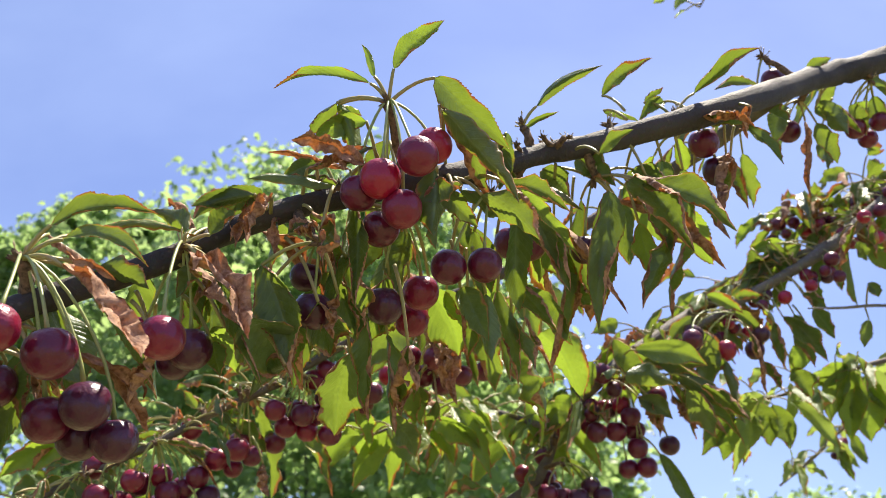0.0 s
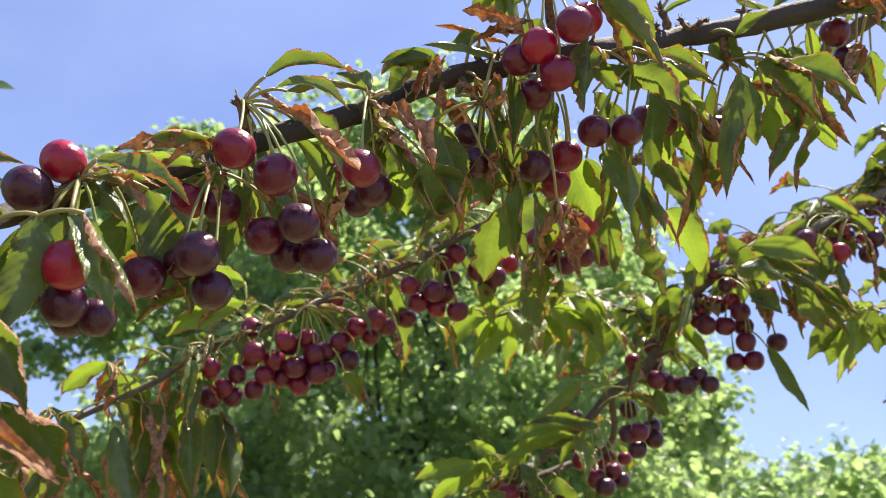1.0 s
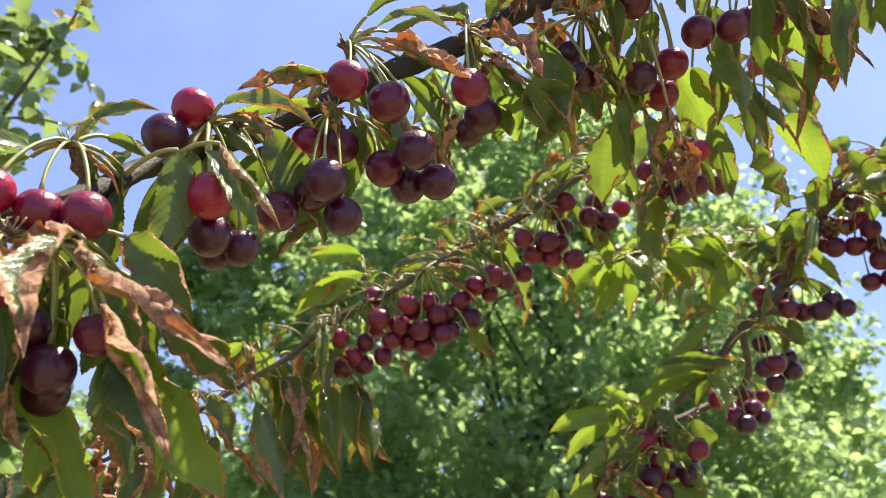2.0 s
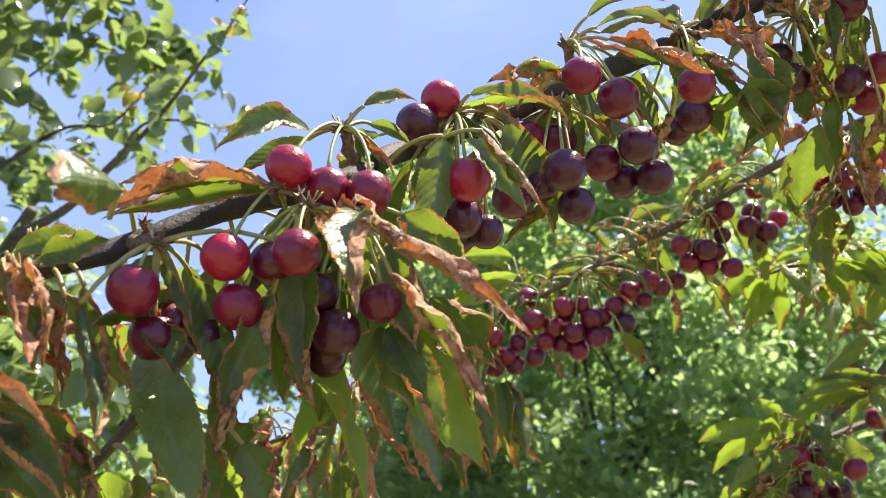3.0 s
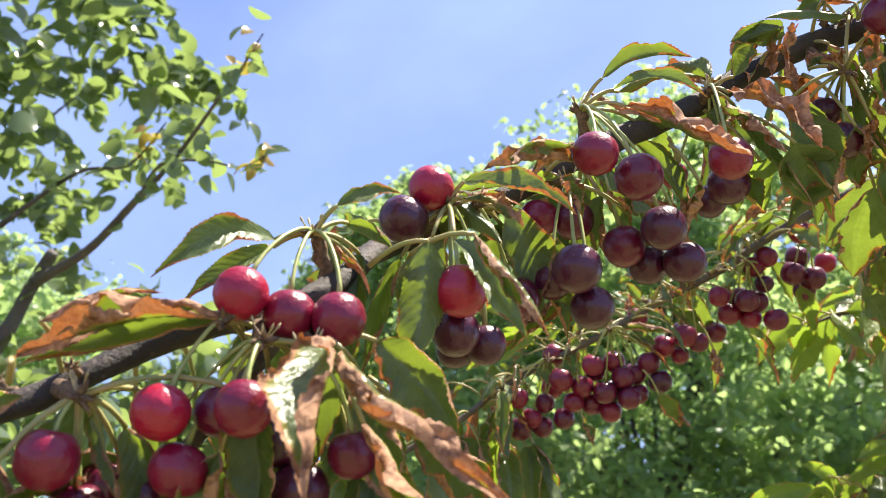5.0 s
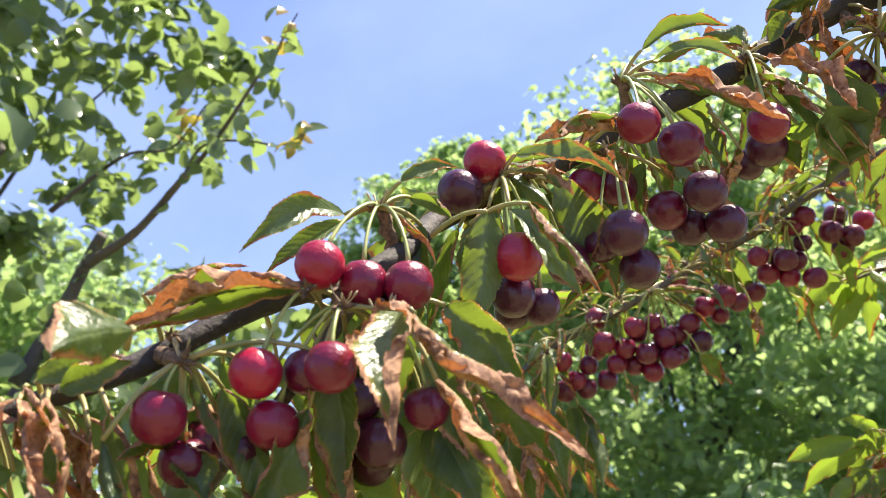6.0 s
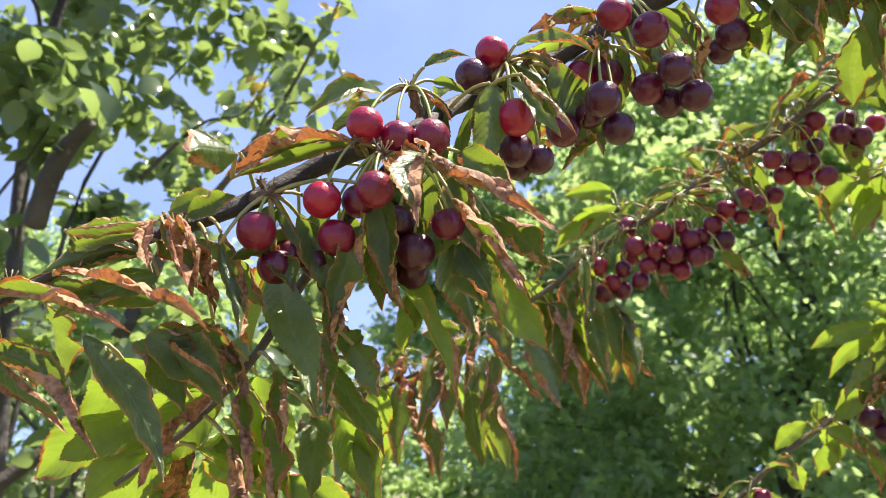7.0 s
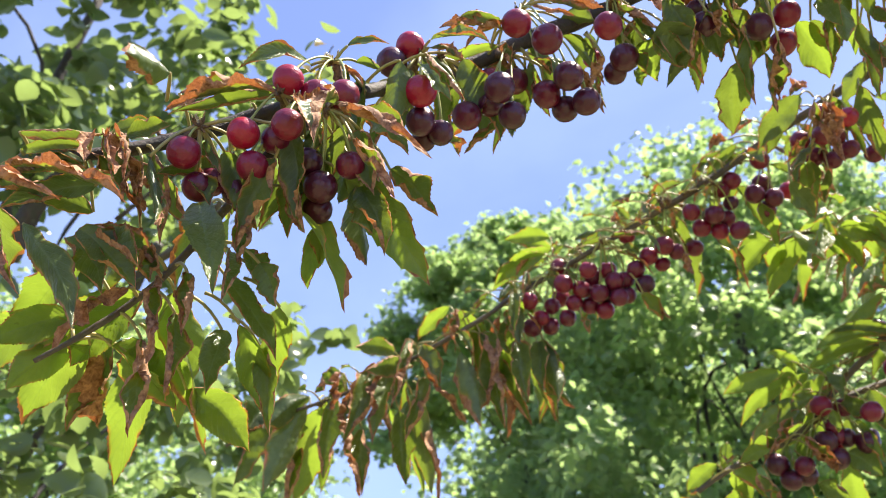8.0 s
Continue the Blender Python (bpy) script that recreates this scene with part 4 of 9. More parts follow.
for at, size, ripe in [
    ((0.0201, 0.7647, 1.9666), 0.0214, 0.20),
    ((0.0411, 0.8434, 1.9579), 0.0220, 0.70),
    ((-0.0311, 0.7829, 1.9573), 0.0219, 0.25),
    ((-0.0075, 0.7667, 1.9504), 0.0226, 0.45),
    ((-0.0090, 0.7770, 1.9841), 0.0219, 0.30),
    ((-0.0003, 0.7942, 1.9323), 0.0208, 0.60),
    ((0.0180, 0.7887, 1.9398), 0.0207, 0.60),
    ((0.0065, 0.7918, 1.9591), 0.0197, 0.30),
    ((-0.0188, 0.7995, 1.9424), 0.0222, 0.50),
    ((0.0101, 0.8017, 1.9459), 0.0222, 0.70)]:
    cherry(at, size, ripe, spur_r, "cherries on the second branch")
for at, size, ripe in [
    ((-0.0626, 0.9593, 1.9813), 0.0231, 0.10)]:
    cherry(at, size, ripe, spur_r3, "cherries on the second branch")
for at, size, ripe in [
    ((0.1861, 0.9754, 1.9871), 0.0245, 0.70),
    ((0.2557, 1.0104, 1.9680), 0.0252, 0.70),
    ((0.2188, 0.9936, 1.9408), 0.0234, 0.60),
    ((0.1782, 0.9949, 1.9224), 0.0248, 0.50),
    ((0.2031, 1.0072, 1.9256), 0.0250, 0.60),
    ((0.2284, 1.0196, 1.9287), 0.0239, 0.60),
    ((0.1997, 1.0187, 1.9548), 0.0227, 0.80),
    ((0.2731, 1.0396, 1.9149), 0.0241, 0.85),
    ((0.2177, 1.0217, 1.8847), 0.0237, 0.60),
    ((0.2379, 1.0132, 1.8855), 0.0248, 0.60),
    ((0.2268, 1.0054, 1.9065), 0.0248, 0.70),
    ((0.1781, 1.0080, 1.9476), 0.0239, 0.80)]:
    cherry(at, size, ripe, spur_h1, "cherries on the third branch")
for at, size, ripe in [
    ((0.1835, 1.0101, 1.8529), 0.0230, 0.90),
    ((0.1192, 1.0024, 1.8544), 0.0246, 0.50),
    ((0.1380, 1.0158, 1.8519), 0.0235, 0.70),
    ((0.1536, 0.9975, 1.8486), 0.0244, 0.85),
    ((0.1713, 1.0158, 1.8640), 0.0235, 0.85)]:
    cherry(at, size, ripe, spur_h2, "cherries on the third branch")
for at, size, ripe in [
    ((0.0952, 1.0342, 1.8803), 0.0233, 0.40),
    ((0.1217, 1.0510, 1.9036), 0.0232, 0.60)]:
    cherry(at, size, ripe, spur_h3, "cherries on the third branch")
for at, size, ripe in [
    ((0.0339, 1.0437, 1.7571), 0.0263, 0.40),
    ((0.0528, 1.0625, 1.7378), 0.0252, 0.60),
    ((0.0745, 1.0723, 1.7479), 0.0242, 0.70),
    ((0.0641, 1.0565, 1.7274), 0.0251, 0.80),
    ((0.0855, 1.0767, 1.7377), 0.0227, 0.85)]:
    cherry(at, size, ripe, spur_h4, "cherries on the third branch")
for at, size, ripe in [
    ((-0.0546, 1.0359, 1.7109), 0.0269, 0.30),
    ((0.0036, 1.0092, 1.6961), 0.0260, 0.30),
    ((-0.0296, 1.0604, 1.7133), 0.0252, 0.70),
    ((-0.0284, 1.0613, 1.7136), 0.0238, 0.50),
    ((-0.0300, 1.0656, 1.6754), 0.0252, 0.85),
    ((-0.0529, 1.0780, 1.6743), 0.0252, 0.90),
    ((-0.0787, 1.0325, 1.6353), 0.0252, 0.50),
    ((-0.0038, 1.1018, 1.6814), 0.0252, 0.80)]:
    cherry(at, size, ripe, spur_h5, "cherries on the third branch")
for at, size, ripe in [
    ((0.3085, 0.6788, 2.1945), 0.0221, 0.60)]:
    cherry(at, size, ripe, spur_x1, "cherries on the main branch")
for at, size, ripe in [
    ((0.3370, 0.7263, 2.1670), 0.0230, 0.60)]:
    cherry(at, size, ripe, spur_x2, "cherries on the main branch")
for at, size, ripe in [
    ((0.2029, 0.5835, 2.0746), 0.0241, 0.50),
    ((0.2149, 0.5942, 2.0561), 0.0242, 0.80)]:
    cherry(at, size, ripe, spur_x3, "cherries on the main branch")
for at, size, ripe in [
    ((0.3518, 1.0307, 2.0276), 0.0233, 0.20),
    ((0.2866, 0.9449, 2.0199), 0.0233, 0.50)]:
    cherry(at, size, ripe, spur_x5, "cherries on the grey branch")
for at, size, ripe in [
    ((0.0218, 1.0270, 1.8059), 0.0223, 0.80),
    ((0.0917, 1.0507, 1.8229), 0.0242, 0.80),
    ((0.0897, 1.0392, 1.7916), 0.0251, 0.80),
    ((0.1021, 1.0293, 1.7941), 0.0249, 0.60),
    ((0.1232, 1.0544, 1.7888), 0.0239, 0.85),
    ((0.1027, 1.0563, 1.7753), 0.0239, 0.80),
    ((0.1220, 1.0599, 1.8045), 0.0227, 0.85)]:
    cherry(at, size, ripe, spur_hl, "cherries on the third branch")
for at, size, ripe in [
    ((0.4106, 0.7395, 2.1778), 0.0213, 0.60),
    ((0.4347, 0.7367, 2.1846), 0.0202, 0.50),
    ((0.4323, 0.7608, 2.1783), 0.0195, 0.70)]:
    cherry(at, size, ripe, spur_xr, "cherries on the main branch")
leaf(main_branch, spur_top, (-0.0433, 0.4319, 2.0306), (-0.0981, 0.4246, 2.0220), 0.0100, (0.14, -0.83, -0.54), young=True, scorch=.1, roll=40, sag=.004)
leaf(main_branch, spur_top, (-0.0292, 0.4286, 2.0387), (0.0007, 0.4263, 2.0710), 0.0136, (0.03, -0.81, -0.58), young=True, scorch=.05, roll=-20)
leaf(main_branch, spur_top, (-0.0410, 0.4303, 2.0346), (-0.0493, 0.4315, 2.0583), 0.0041, (0.09, -0.82, -0.56), young=True, scorch=.0)
leaf(main_branch, spur_top, (-0.0047, 0.4306, 2.0337), (0.0382, 0.4374, 1.9902), 0.0219, (-0.03, -0.86, -0.52), scorch=.12, sag=.008, roll=15)
leaf(main_branch, spur_top, (-0.0618, 0.4359, 2.0206), (-0.0508, 0.4354, 1.9818), 0.0205, (0.11, -0.86, -0.50), scorch=.32, fold=25, young=True)
leaf(main_branch, spur_top, (-0.0634, 0.4363, 2.0197), (-0.0818, 0.4520, 2.0076), 0.0153, (0.14, -0.85, -0.51), scorch=.1, roll=-30)
leaf(main_branch, spur_top, (-0.0618, 0.4365, 2.0191), (-0.0502, 0.4564, 2.0232), 0.0082, (0.11, -0.85, -0.52), scorch=.1, roll=40)
leaf(main_branch, (-0.0574, 0.4513, 1.9709), (-0.0440, 0.4245, 1.9724), (-0.0822, 0.4099, 1.9818), 0.0107, (0.13, -0.87, -0.47), scorch=1, crisp=1, fold=35)
leaf(main_branch, (-0.0363, 0.4590, 1.9805), (-0.0401, 0.4298, 1.9861), (-0.0573, 0.4188, 1.9666), 0.0129, (0.10, -0.88, -0.47), scorch=.9, crisp=.8)
leaf(main_branch, (0.0008, 0.4392, 1.9918), (-0.0006, 0.4101, 1.9991), (0.0434, 0.4290, 1.9522), 0.0220, (-0.04, -0.88, -0.47), scorch=.52, crisp=.4, fold=22, roll=10)
leaf(main_branch, (0.0133, 0.4558, 1.9796), (0.0354, 0.4391, 1.9680), (0.0711, 0.4279, 1.9447), 0.0132, (-0.11, -0.90, -0.43), scorch=.3, roll=-25, crisp=.2)
leaf(main_branch, (0.0048, 0.4619, 1.9826), (0.0223, 0.4460, 1.9641), (0.0550, 0.4472, 1.9362), 0.0202, (-0.08, -0.91, -0.41), scorch=.3, roll=20)
leaf(main_branch, spur_g1c, (0.0538, 0.5217, 1.9920), (0.0827, 0.5171, 1.9280), 0.0210, (-0.12, -0.92, -0.37), scorch=.32, crisp=.2)
leaf(main_branch, (0.0418, 0.5062, 2.0168), (0.0416, 0.4943, 2.0330), (0.0429, 0.5003, 1.9984), 0.0157, (-0.07, -0.88, -0.47), scorch=0, roll=30)
leaf(main_branch, (-0.0036, 0.4527, 1.9800), (-0.0044, 0.4246, 1.9696), (-0.0059, 0.4305, 1.9326), 0.0211, (0.01, -0.90, -0.43), scorch=.1, roll=-30)
leaf(main_branch, (0.0024, 0.4611, 1.9831), (0.0052, 0.4371, 1.9652), (-0.0139, 0.4306, 1.9515), 0.0161, (0.01, -0.90, -0.43), scorch=.5)
leaf(main_branch, spur_g2d, (-0.0627, 0.4380, 1.9657), (-0.1075, 0.4184, 1.9594), 0.0082, (0.18, -0.88, -0.44), scorch=.15, roll=50)
leaf(main_branch, (-0.0740, 0.4586, 1.9651), (-0.0739, 0.4421, 1.9823), (-0.0910, 0.4324, 1.9682), 0.0098, (0.17, -0.88, -0.45), scorch=.1)
leaf(main_branch, (-0.1044, 0.4317, 1.9465), (-0.0988, 0.4024, 1.9432), (-0.1255, 0.3907, 1.9241), 0.0146, (0.25, -0.88, -0.41), scorch=.22, roll=-20)
leaf(main_branch, (-0.0985, 0.4437, 1.9514), (-0.0925, 0.4146, 1.9474), (-0.0972, 0.3945, 1.9097), 0.0108, (0.21, -0.89, -0.39), scorch=1, crisp=1, fold=35)
leaf(main_branch, (-0.1119, 0.4463, 1.9457), (-0.1047, 0.4180, 1.9389), (-0.1064, 0.4024, 1.9129), 0.0090, (0.23, -0.89, -0.38), scorch=1, crisp=1)
leaf(main_branch, spur_g2d, (-0.0973, 0.4264, 1.9128), (-0.0777, 0.4325, 1.8533), 0.0252, (0.19, -0.94, -0.29), scorch=.1, roll=10, fold=10)
leaf(main_branch, spur_g2d, (-0.0578, 0.4089, 1.9348), (-0.0621, 0.4002, 1.8998), 0.0149, (0.14, -0.92, -0.38), scorch=.85, crisp=.6)
leaf(main_branch, spur_g2d, (-0.0803, 0.4214, 1.9304), (-0.0682, 0.4203, 1.9333), 0.0122, (0.16, -0.91, -0.39), scorch=.95, crisp=.8)
leaf(main_branch, spur_g2, (-0.0522, 0.4494, 1.9585), (-0.0479, 0.4404, 1.8935), 0.0181, (0.10, -0.92, -0.37), scorch=.12, fold=25)
leaf(main_branch, (-0.0542, 0.4739, 1.9309), (-0.0449, 0.4823, 1.9037), (-0.0436, 0.4990, 1.8433), 0.0168, (0.09, -0.97, -0.24), scorch=.25, roll=35)
leaf(main_branch, spur_g2d, (-0.0578, 0.4434, 1.9027), (-0.0594, 0.4456, 1.8775), 0.0112, (0.12, -0.95, -0.30), scorch=1, crisp=.8)
leaf(main_branch, spur_b, (-0.1284, 0.4094, 1.9126), (-0.0893, 0.3733, 1.8521), 0.0161, (0.25, -0.92, -0.31), scorch=1, crisp=.7, fold=42)
leaf(main_branch, spur_b, (-0.1352, 0.4236, 1.9187), (-0.1032, 0.4124, 1.8729), 0.0127, (0.20, -0.87, -0.45), scorch=.75, crisp=.6, roll=60)
leaf(main_branch, spur_b, (-0.1254, 0.4214, 1.9284), (-0.1118, 0.4258, 1.9528), 0.0156, (0.16, -0.86, -0.48), scorch=.15, roll=-20)
leaf(main_branch, spur_b, (-0.1376, 0.4197, 1.9293), (-0.1637, 0.4321, 1.9477), 0.0143, (0.21, -0.86, -0.47), scorch=.1)
leaf(main_branch, spur_b, (-0.1266, 0.4351, 1.9178), (-0.1415, 0.4290, 1.8952), 0.0144, (0.19, -0.89, -0.42), scorch=.05, roll=30)
leaf(main_branch, (-0.1059, 0.4491, 1.9493), (-0.1047, 0.4264, 1.9533), (-0.1045, 0.4136, 1.9208), 0.0106, (0.13, -0.87, -0.48), scorch=1, crisp=1)
leaf(main_branch, spur_a, (-0.1770, 0.3685, 1.8908), (-0.1191, 0.3263, 1.8312), 0.0204, (0.26, -0.88, -0.40), scorch=.82, crisp=.25, fold=30, roll=-15, sag=-.008)
leaf(main_branch, spur_a, (-0.1913, 0.3805, 1.9161), (-0.1452, 0.3945, 1.9289), 0.0135, (0.30, -0.82, -0.50), scorch=.1, roll=-35, sag=.004)
leaf(main_branch, spur_a, (-0.1856, 0.3835, 1.9098), (-0.1374, 0.3701, 1.8909), 0.0100, (0.29, -0.83, -0.48), scorch=.15, roll=-50, sag=.004)
leaf(main_branch, spur_a, (-0.1788, 0.4083, 1.9021), (-0.1503, 0.4101, 1.8934), 0.0173, (0.29, -0.85, -0.45), scorch=.1, roll=30)
leaf(main_branch, (-0.2160, 0.3597, 1.8572), (-0.1983, 0.3355, 1.8558), (-0.2168, 0.2977, 1.8357), 0.0093, (0.43, -0.80, -0.41), scorch=.3, roll=-40, crisp=.3)
leaf(main_branch, (-0.2169, 0.3603, 1.8536), (-0.1977, 0.3377, 1.8493), (-0.2277, 0.2976, 1.8296), 0.0116, (0.45, -0.80, -0.40), scorch=.75, crisp=.6, roll=20)
leaf(main_branch, spur_e, (-0.2085, 0.3619, 1.8512), (-0.1958, 0.3533, 1.8255), 0.0137, (0.40, -0.84, -0.37), scorch=.4, crisp=.3)
leaf(main_branch, spur_d, (-0.2402, 0.3074, 1.8309), (-0.1855, 0.2936, 1.8041), 0.0139, (0.47, -0.80, -0.37), scorch=.2, roll=-30, fold=10)
leaf(main_branch, spur_d, (-0.2384, 0.3031, 1.8209), (-0.2108, 0.3054, 1.8059), 0.0131, (0.49, -0.80, -0.35), scorch=.9, crisp=.3)
leaf(main_branch, (-0.2510, 0.2778, 1.7873), (-0.2217, 0.2738, 1.7922), (-0.1916, 0.2782, 1.7511), 0.0143, (0.20, -0.90, -0.40), scorch=.36, fold=26, roll=25)
leaf(main_branch, (-0.2691, 0.2759, 1.7830), (-0.2404, 0.2705, 1.7898), (-0.2450, 0.2725, 1.7404), 0.0258, (0.29, -0.88, -0.38), scorch=.05, fold=16)
leaf(main_branch, spur_d, (-0.2494, 0.2959, 1.8015), (-0.2582, 0.3038, 1.7533), 0.0217, (0.52, -0.82, -0.23), scorch=.1)
leaf(main_branch, (-0.2259, 0.3665, 1.8128), (-0.2063, 0.3705, 1.7904), (-0.2357, 0.3648, 1.7635), 0.0163, (0.19, -0.92, -0.34), scorch=.8, crisp=.4)
leaf(main_branch, (-0.1621, 0.4197, 1.8907), (-0.1463, 0.4224, 1.8653), (-0.1539, 0.4169, 1.8336), 0.0137, (0.04, -0.90, -0.43), scorch=.9, crisp=.4)
leaf(main_branch, spur_e, (-0.1798, 0.3927, 1.8394), (-0.1915, 0.3840, 1.8508), 0.0144, (0.11, -0.89, -0.44), scorch=.5, roll=50)
leaf(main_branch, (-0.2109, 0.3918, 1.8748), (-0.1960, 0.3962, 1.8542), (-0.1998, 0.4045, 1.8260), 0.0150, (0.33, -0.89, -0.32), scorch=.2, roll=40)
leaf(main_branch, (-0.1403, 0.4351, 1.8988), (-0.1240, 0.4421, 1.8746), (-0.1164, 0.4374, 1.8544), 0.0141, (0.17, -0.92, -0.35), scorch=.2)
leaf(main_branch, (-0.1630, 0.4273, 1.8987), (-0.1567, 0.4437, 1.8743), (-0.1573, 0.4441, 1.8443), 0.0143, (0.23, -0.91, -0.33), scorch=.85)
leaf(main_branch, spur_c, (-0.2781, 0.2610, 1.8052), (-0.2611, 0.2857, 1.8187), 0.0082, (0.33, -0.82, -0.46), scorch=.2, roll=-40)
leaf(main_branch, spur_c, (-0.3006, 0.2521, 1.7893), (-0.3168, 0.2031, 1.7600), 0.0129, (0.47, -0.78, -0.41), scorch=.12, roll=30, sag=.006)
leaf(main_branch, spur_c, (-0.3044, 0.2568, 1.7878), (-0.3244, 0.2291, 1.7561), 0.0110, (0.47, -0.79, -0.39), scorch=.1, roll=20)
leaf(main_branch, spur_c, (-0.2793, 0.2607, 1.7888), (-0.2577, 0.2581, 1.7634), 0.0063, (0.36, -0.84, -0.41), scorch=.9, crisp=.3)
leaf(main_branch, spur_c, (-0.2858, 0.2734, 1.7936), (-0.2822, 0.2732, 1.7749), 0.0109, (0.38, -0.83, -0.40), scorch=.05)
leaf(main_branch, spur_c, (-0.2814, 0.2773, 1.8036), (-0.2594, 0.2794, 1.7905), 0.0083, (0.34, -0.84, -0.43), scorch=.1)
leaf(main_branch, (-0.3295, 0.1637, 1.7161), (-0.3075, 0.1434, 1.7172), (-0.2994, 0.1054, 1.7032), 0.0200, (0.63, -0.70, -0.33), scorch=.3, crisp=.2, roll=10, fold=10, curl=-.4)
leaf(main_branch, (-0.3567, 0.2116, 1.7236), (-0.3525, 0.1914, 1.7429), (-0.3188, 0.2103, 1.7591), 0.0079, (0.56, -0.74, -0.36), scorch=.8, crisp=.4, roll=40)
leaf(main_branch, (-0.3111, 0.2483, 1.7557), (-0.2972, 0.2228, 1.7482), (-0.3587, 0.1932, 1.7263), 0.0230, (0.40, -0.70, 0.45), scorch=.60, crisp=.3, roll=-20, fold=38, curl=.3, sag=.006)
leaf(main_branch, (-0.3299, 0.2406, 1.7488), (-0.3276, 0.2316, 1.7531), (-0.3360, 0.1842, 1.7340), 0.0063, (0.55, -0.76, -0.34), scorch=.1, roll=30)
leaf(main_branch, spur_lw, (-0.2621, 0.2340, 1.7396), (-0.2380, 0.1893, 1.6845), 0.0250, (0.38, -0.88, -0.29), scorch=.45, fold=16, crisp=.15, curl=-.1, sag=.004)
leaf(main_branch, spur_lw, (-0.2554, 0.2348, 1.7385), (-0.1849, 0.2308, 1.6820), 0.0225, (0.27, -0.92, -0.28), scorch=.62, curl=.2, crisp=.4, fold=30, roll=15, sag=.015)
leaf(main_branch, spur_lw, (-0.2493, 0.2438, 1.7137), (-0.1939, 0.2123, 1.6477), 0.0205, (0.29, -0.94, -0.20), scorch=.64, curl=.2, crisp=.4, fold=28)
leaf(main_branch, spur_lw, (-0.2529, 0.2579, 1.7462), (-0.2179, 0.2565, 1.7064), 0.0255, (0.29, -0.91, -0.30), scorch=.25, fold=12)
leaf(main_branch, (-0.2737, 0.2650, 1.7268), (-0.2643, 0.2690, 1.6986), (-0.2425, 0.2631, 1.6606), 0.0205, (0.46, -0.86, -0.22), scorch=.1, roll=-20)
leaf(main_branch, spur_f, (-0.2931, 0.2231, 1.7016), (-0.3105, 0.2192, 1.6398), 0.0235, (0.58, -0.79, -0.21), scorch=.42, fold=24, crisp=.3)
leaf(main_branch, (-0.3047, 0.2412, 1.7194), (-0.2929, 0.2379, 1.6921), (-0.2809, 0.2468, 1.6594), 0.0139, (0.53, -0.82, -0.22), scorch=.25, roll=30)
leaf(main_branch, (-0.2940, 0.2625, 1.7069), (-0.2863, 0.2694, 1.6787), (-0.3006, 0.2900, 1.6572), 0.0133, (0.51, -0.84, -0.19), scorch=.3, young=True)
leaf(main_branch, (-0.3593, 0.2131, 1.7070), (-0.3542, 0.2280, 1.6814), (-0.2931, 0.1915, 1.5997), 0.0262, (0.63, -0.76, -0.14), scorch=.04, fold=10)
leaf(main_branch, spur_f4, (-0.3430, 0.1717, 1.6859), (-0.3211, 0.1672, 1.6356), 0.0212, (0.68, -0.71, -0.20), scorch=.62, crisp=.45, fold=35)
leaf(main_branch, (-0.3893, 0.1757, 1.6988), (-0.3682, 0.1561, 1.6985), (-0.3353, 0.1439, 1.6536), 0.0123, (0.72, -0.65, -0.23), scorch=.95, crisp=.7, fold=35)
leaf(main_branch, (-0.3840, 0.1813, 1.7022), (-0.3615, 0.1620, 1.6991), (-0.3309, 0.1478, 1.6592), 0.0140, (0.71, -0.66, -0.24), scorch=.6, crisp=.5, fold=40)
leaf(main_branch, (-0.3946, 0.1690, 1.6949), (-0.3732, 0.1535, 1.6974), (-0.3568, 0.1365, 1.6652), 0.0078, (0.74, -0.63, -0.24), scorch=1, crisp=.9, fold=30)
leaf(main_branch, spur_f4, (-0.3339, 0.2037, 1.7114), (-0.3138, 0.2008, 1.6834), 0.0101, (0.62, -0.74, -0.27), scorch=.2, roll=45)
leaf(main_branch, (-0.3853, 0.1799, 1.7013), (-0.3753, 0.1675, 1.7065), (-0.3557, 0.1870, 1.7181), 0.0118, (0.69, -0.66, -0.29), scorch=.15, roll=-30)
leaf(main_branch, spur_f4, (-0.3357, 0.2022, 1.6865), (-0.3209, 0.2040, 1.6642), 0.0178, (0.63, -0.74, -0.22), scorch=.2)
leaf(main_branch, (-0.4114, 0.1461, 1.6805), (-0.4021, 0.1274, 1.6904), (-0.3719, 0.1593, 1.7005), 0.0096, (0.76, -0.60, -0.26), scorch=.2, roll=35, sag=.008)
leaf(main_branch, (-0.4134, 0.1443, 1.6790), (-0.4105, 0.1361, 1.6849), (-0.3836, 0.1606, 1.6938), 0.0092, (0.76, -0.60, -0.24), scorch=.25, roll=25, sag=.005)
leaf(main_branch, (-0.4171, 0.1409, 1.6760), (-0.4204, 0.1416, 1.6794), (-0.3886, 0.1671, 1.6824), 0.0134, (0.77, -0.60, -0.22), scorch=.35, roll=-10)
leaf(main_branch, (-0.4206, 0.1378, 1.6733), (-0.4096, 0.1294, 1.6690), (-0.3082, 0.1336, 1.6337), 0.0171, (0.76, -0.63, -0.18), scorch=.62, crisp=.45, fold=34, roll=-10)
leaf(main_branch, (-0.4371, 0.1119, 1.6521), (-0.4390, 0.1112, 1.6542), (-0.3409, 0.1199, 1.6344), 0.0181, (0.81, -0.57, -0.16), scorch=.55, crisp=.4, fold=30)
leaf(main_branch, (-0.4306, 0.1251, 1.6627), (-0.4376, 0.1265, 1.6652), (-0.4063, 0.1558, 1.6614), 0.0126, (0.80, -0.57, -0.18), scorch=.2)
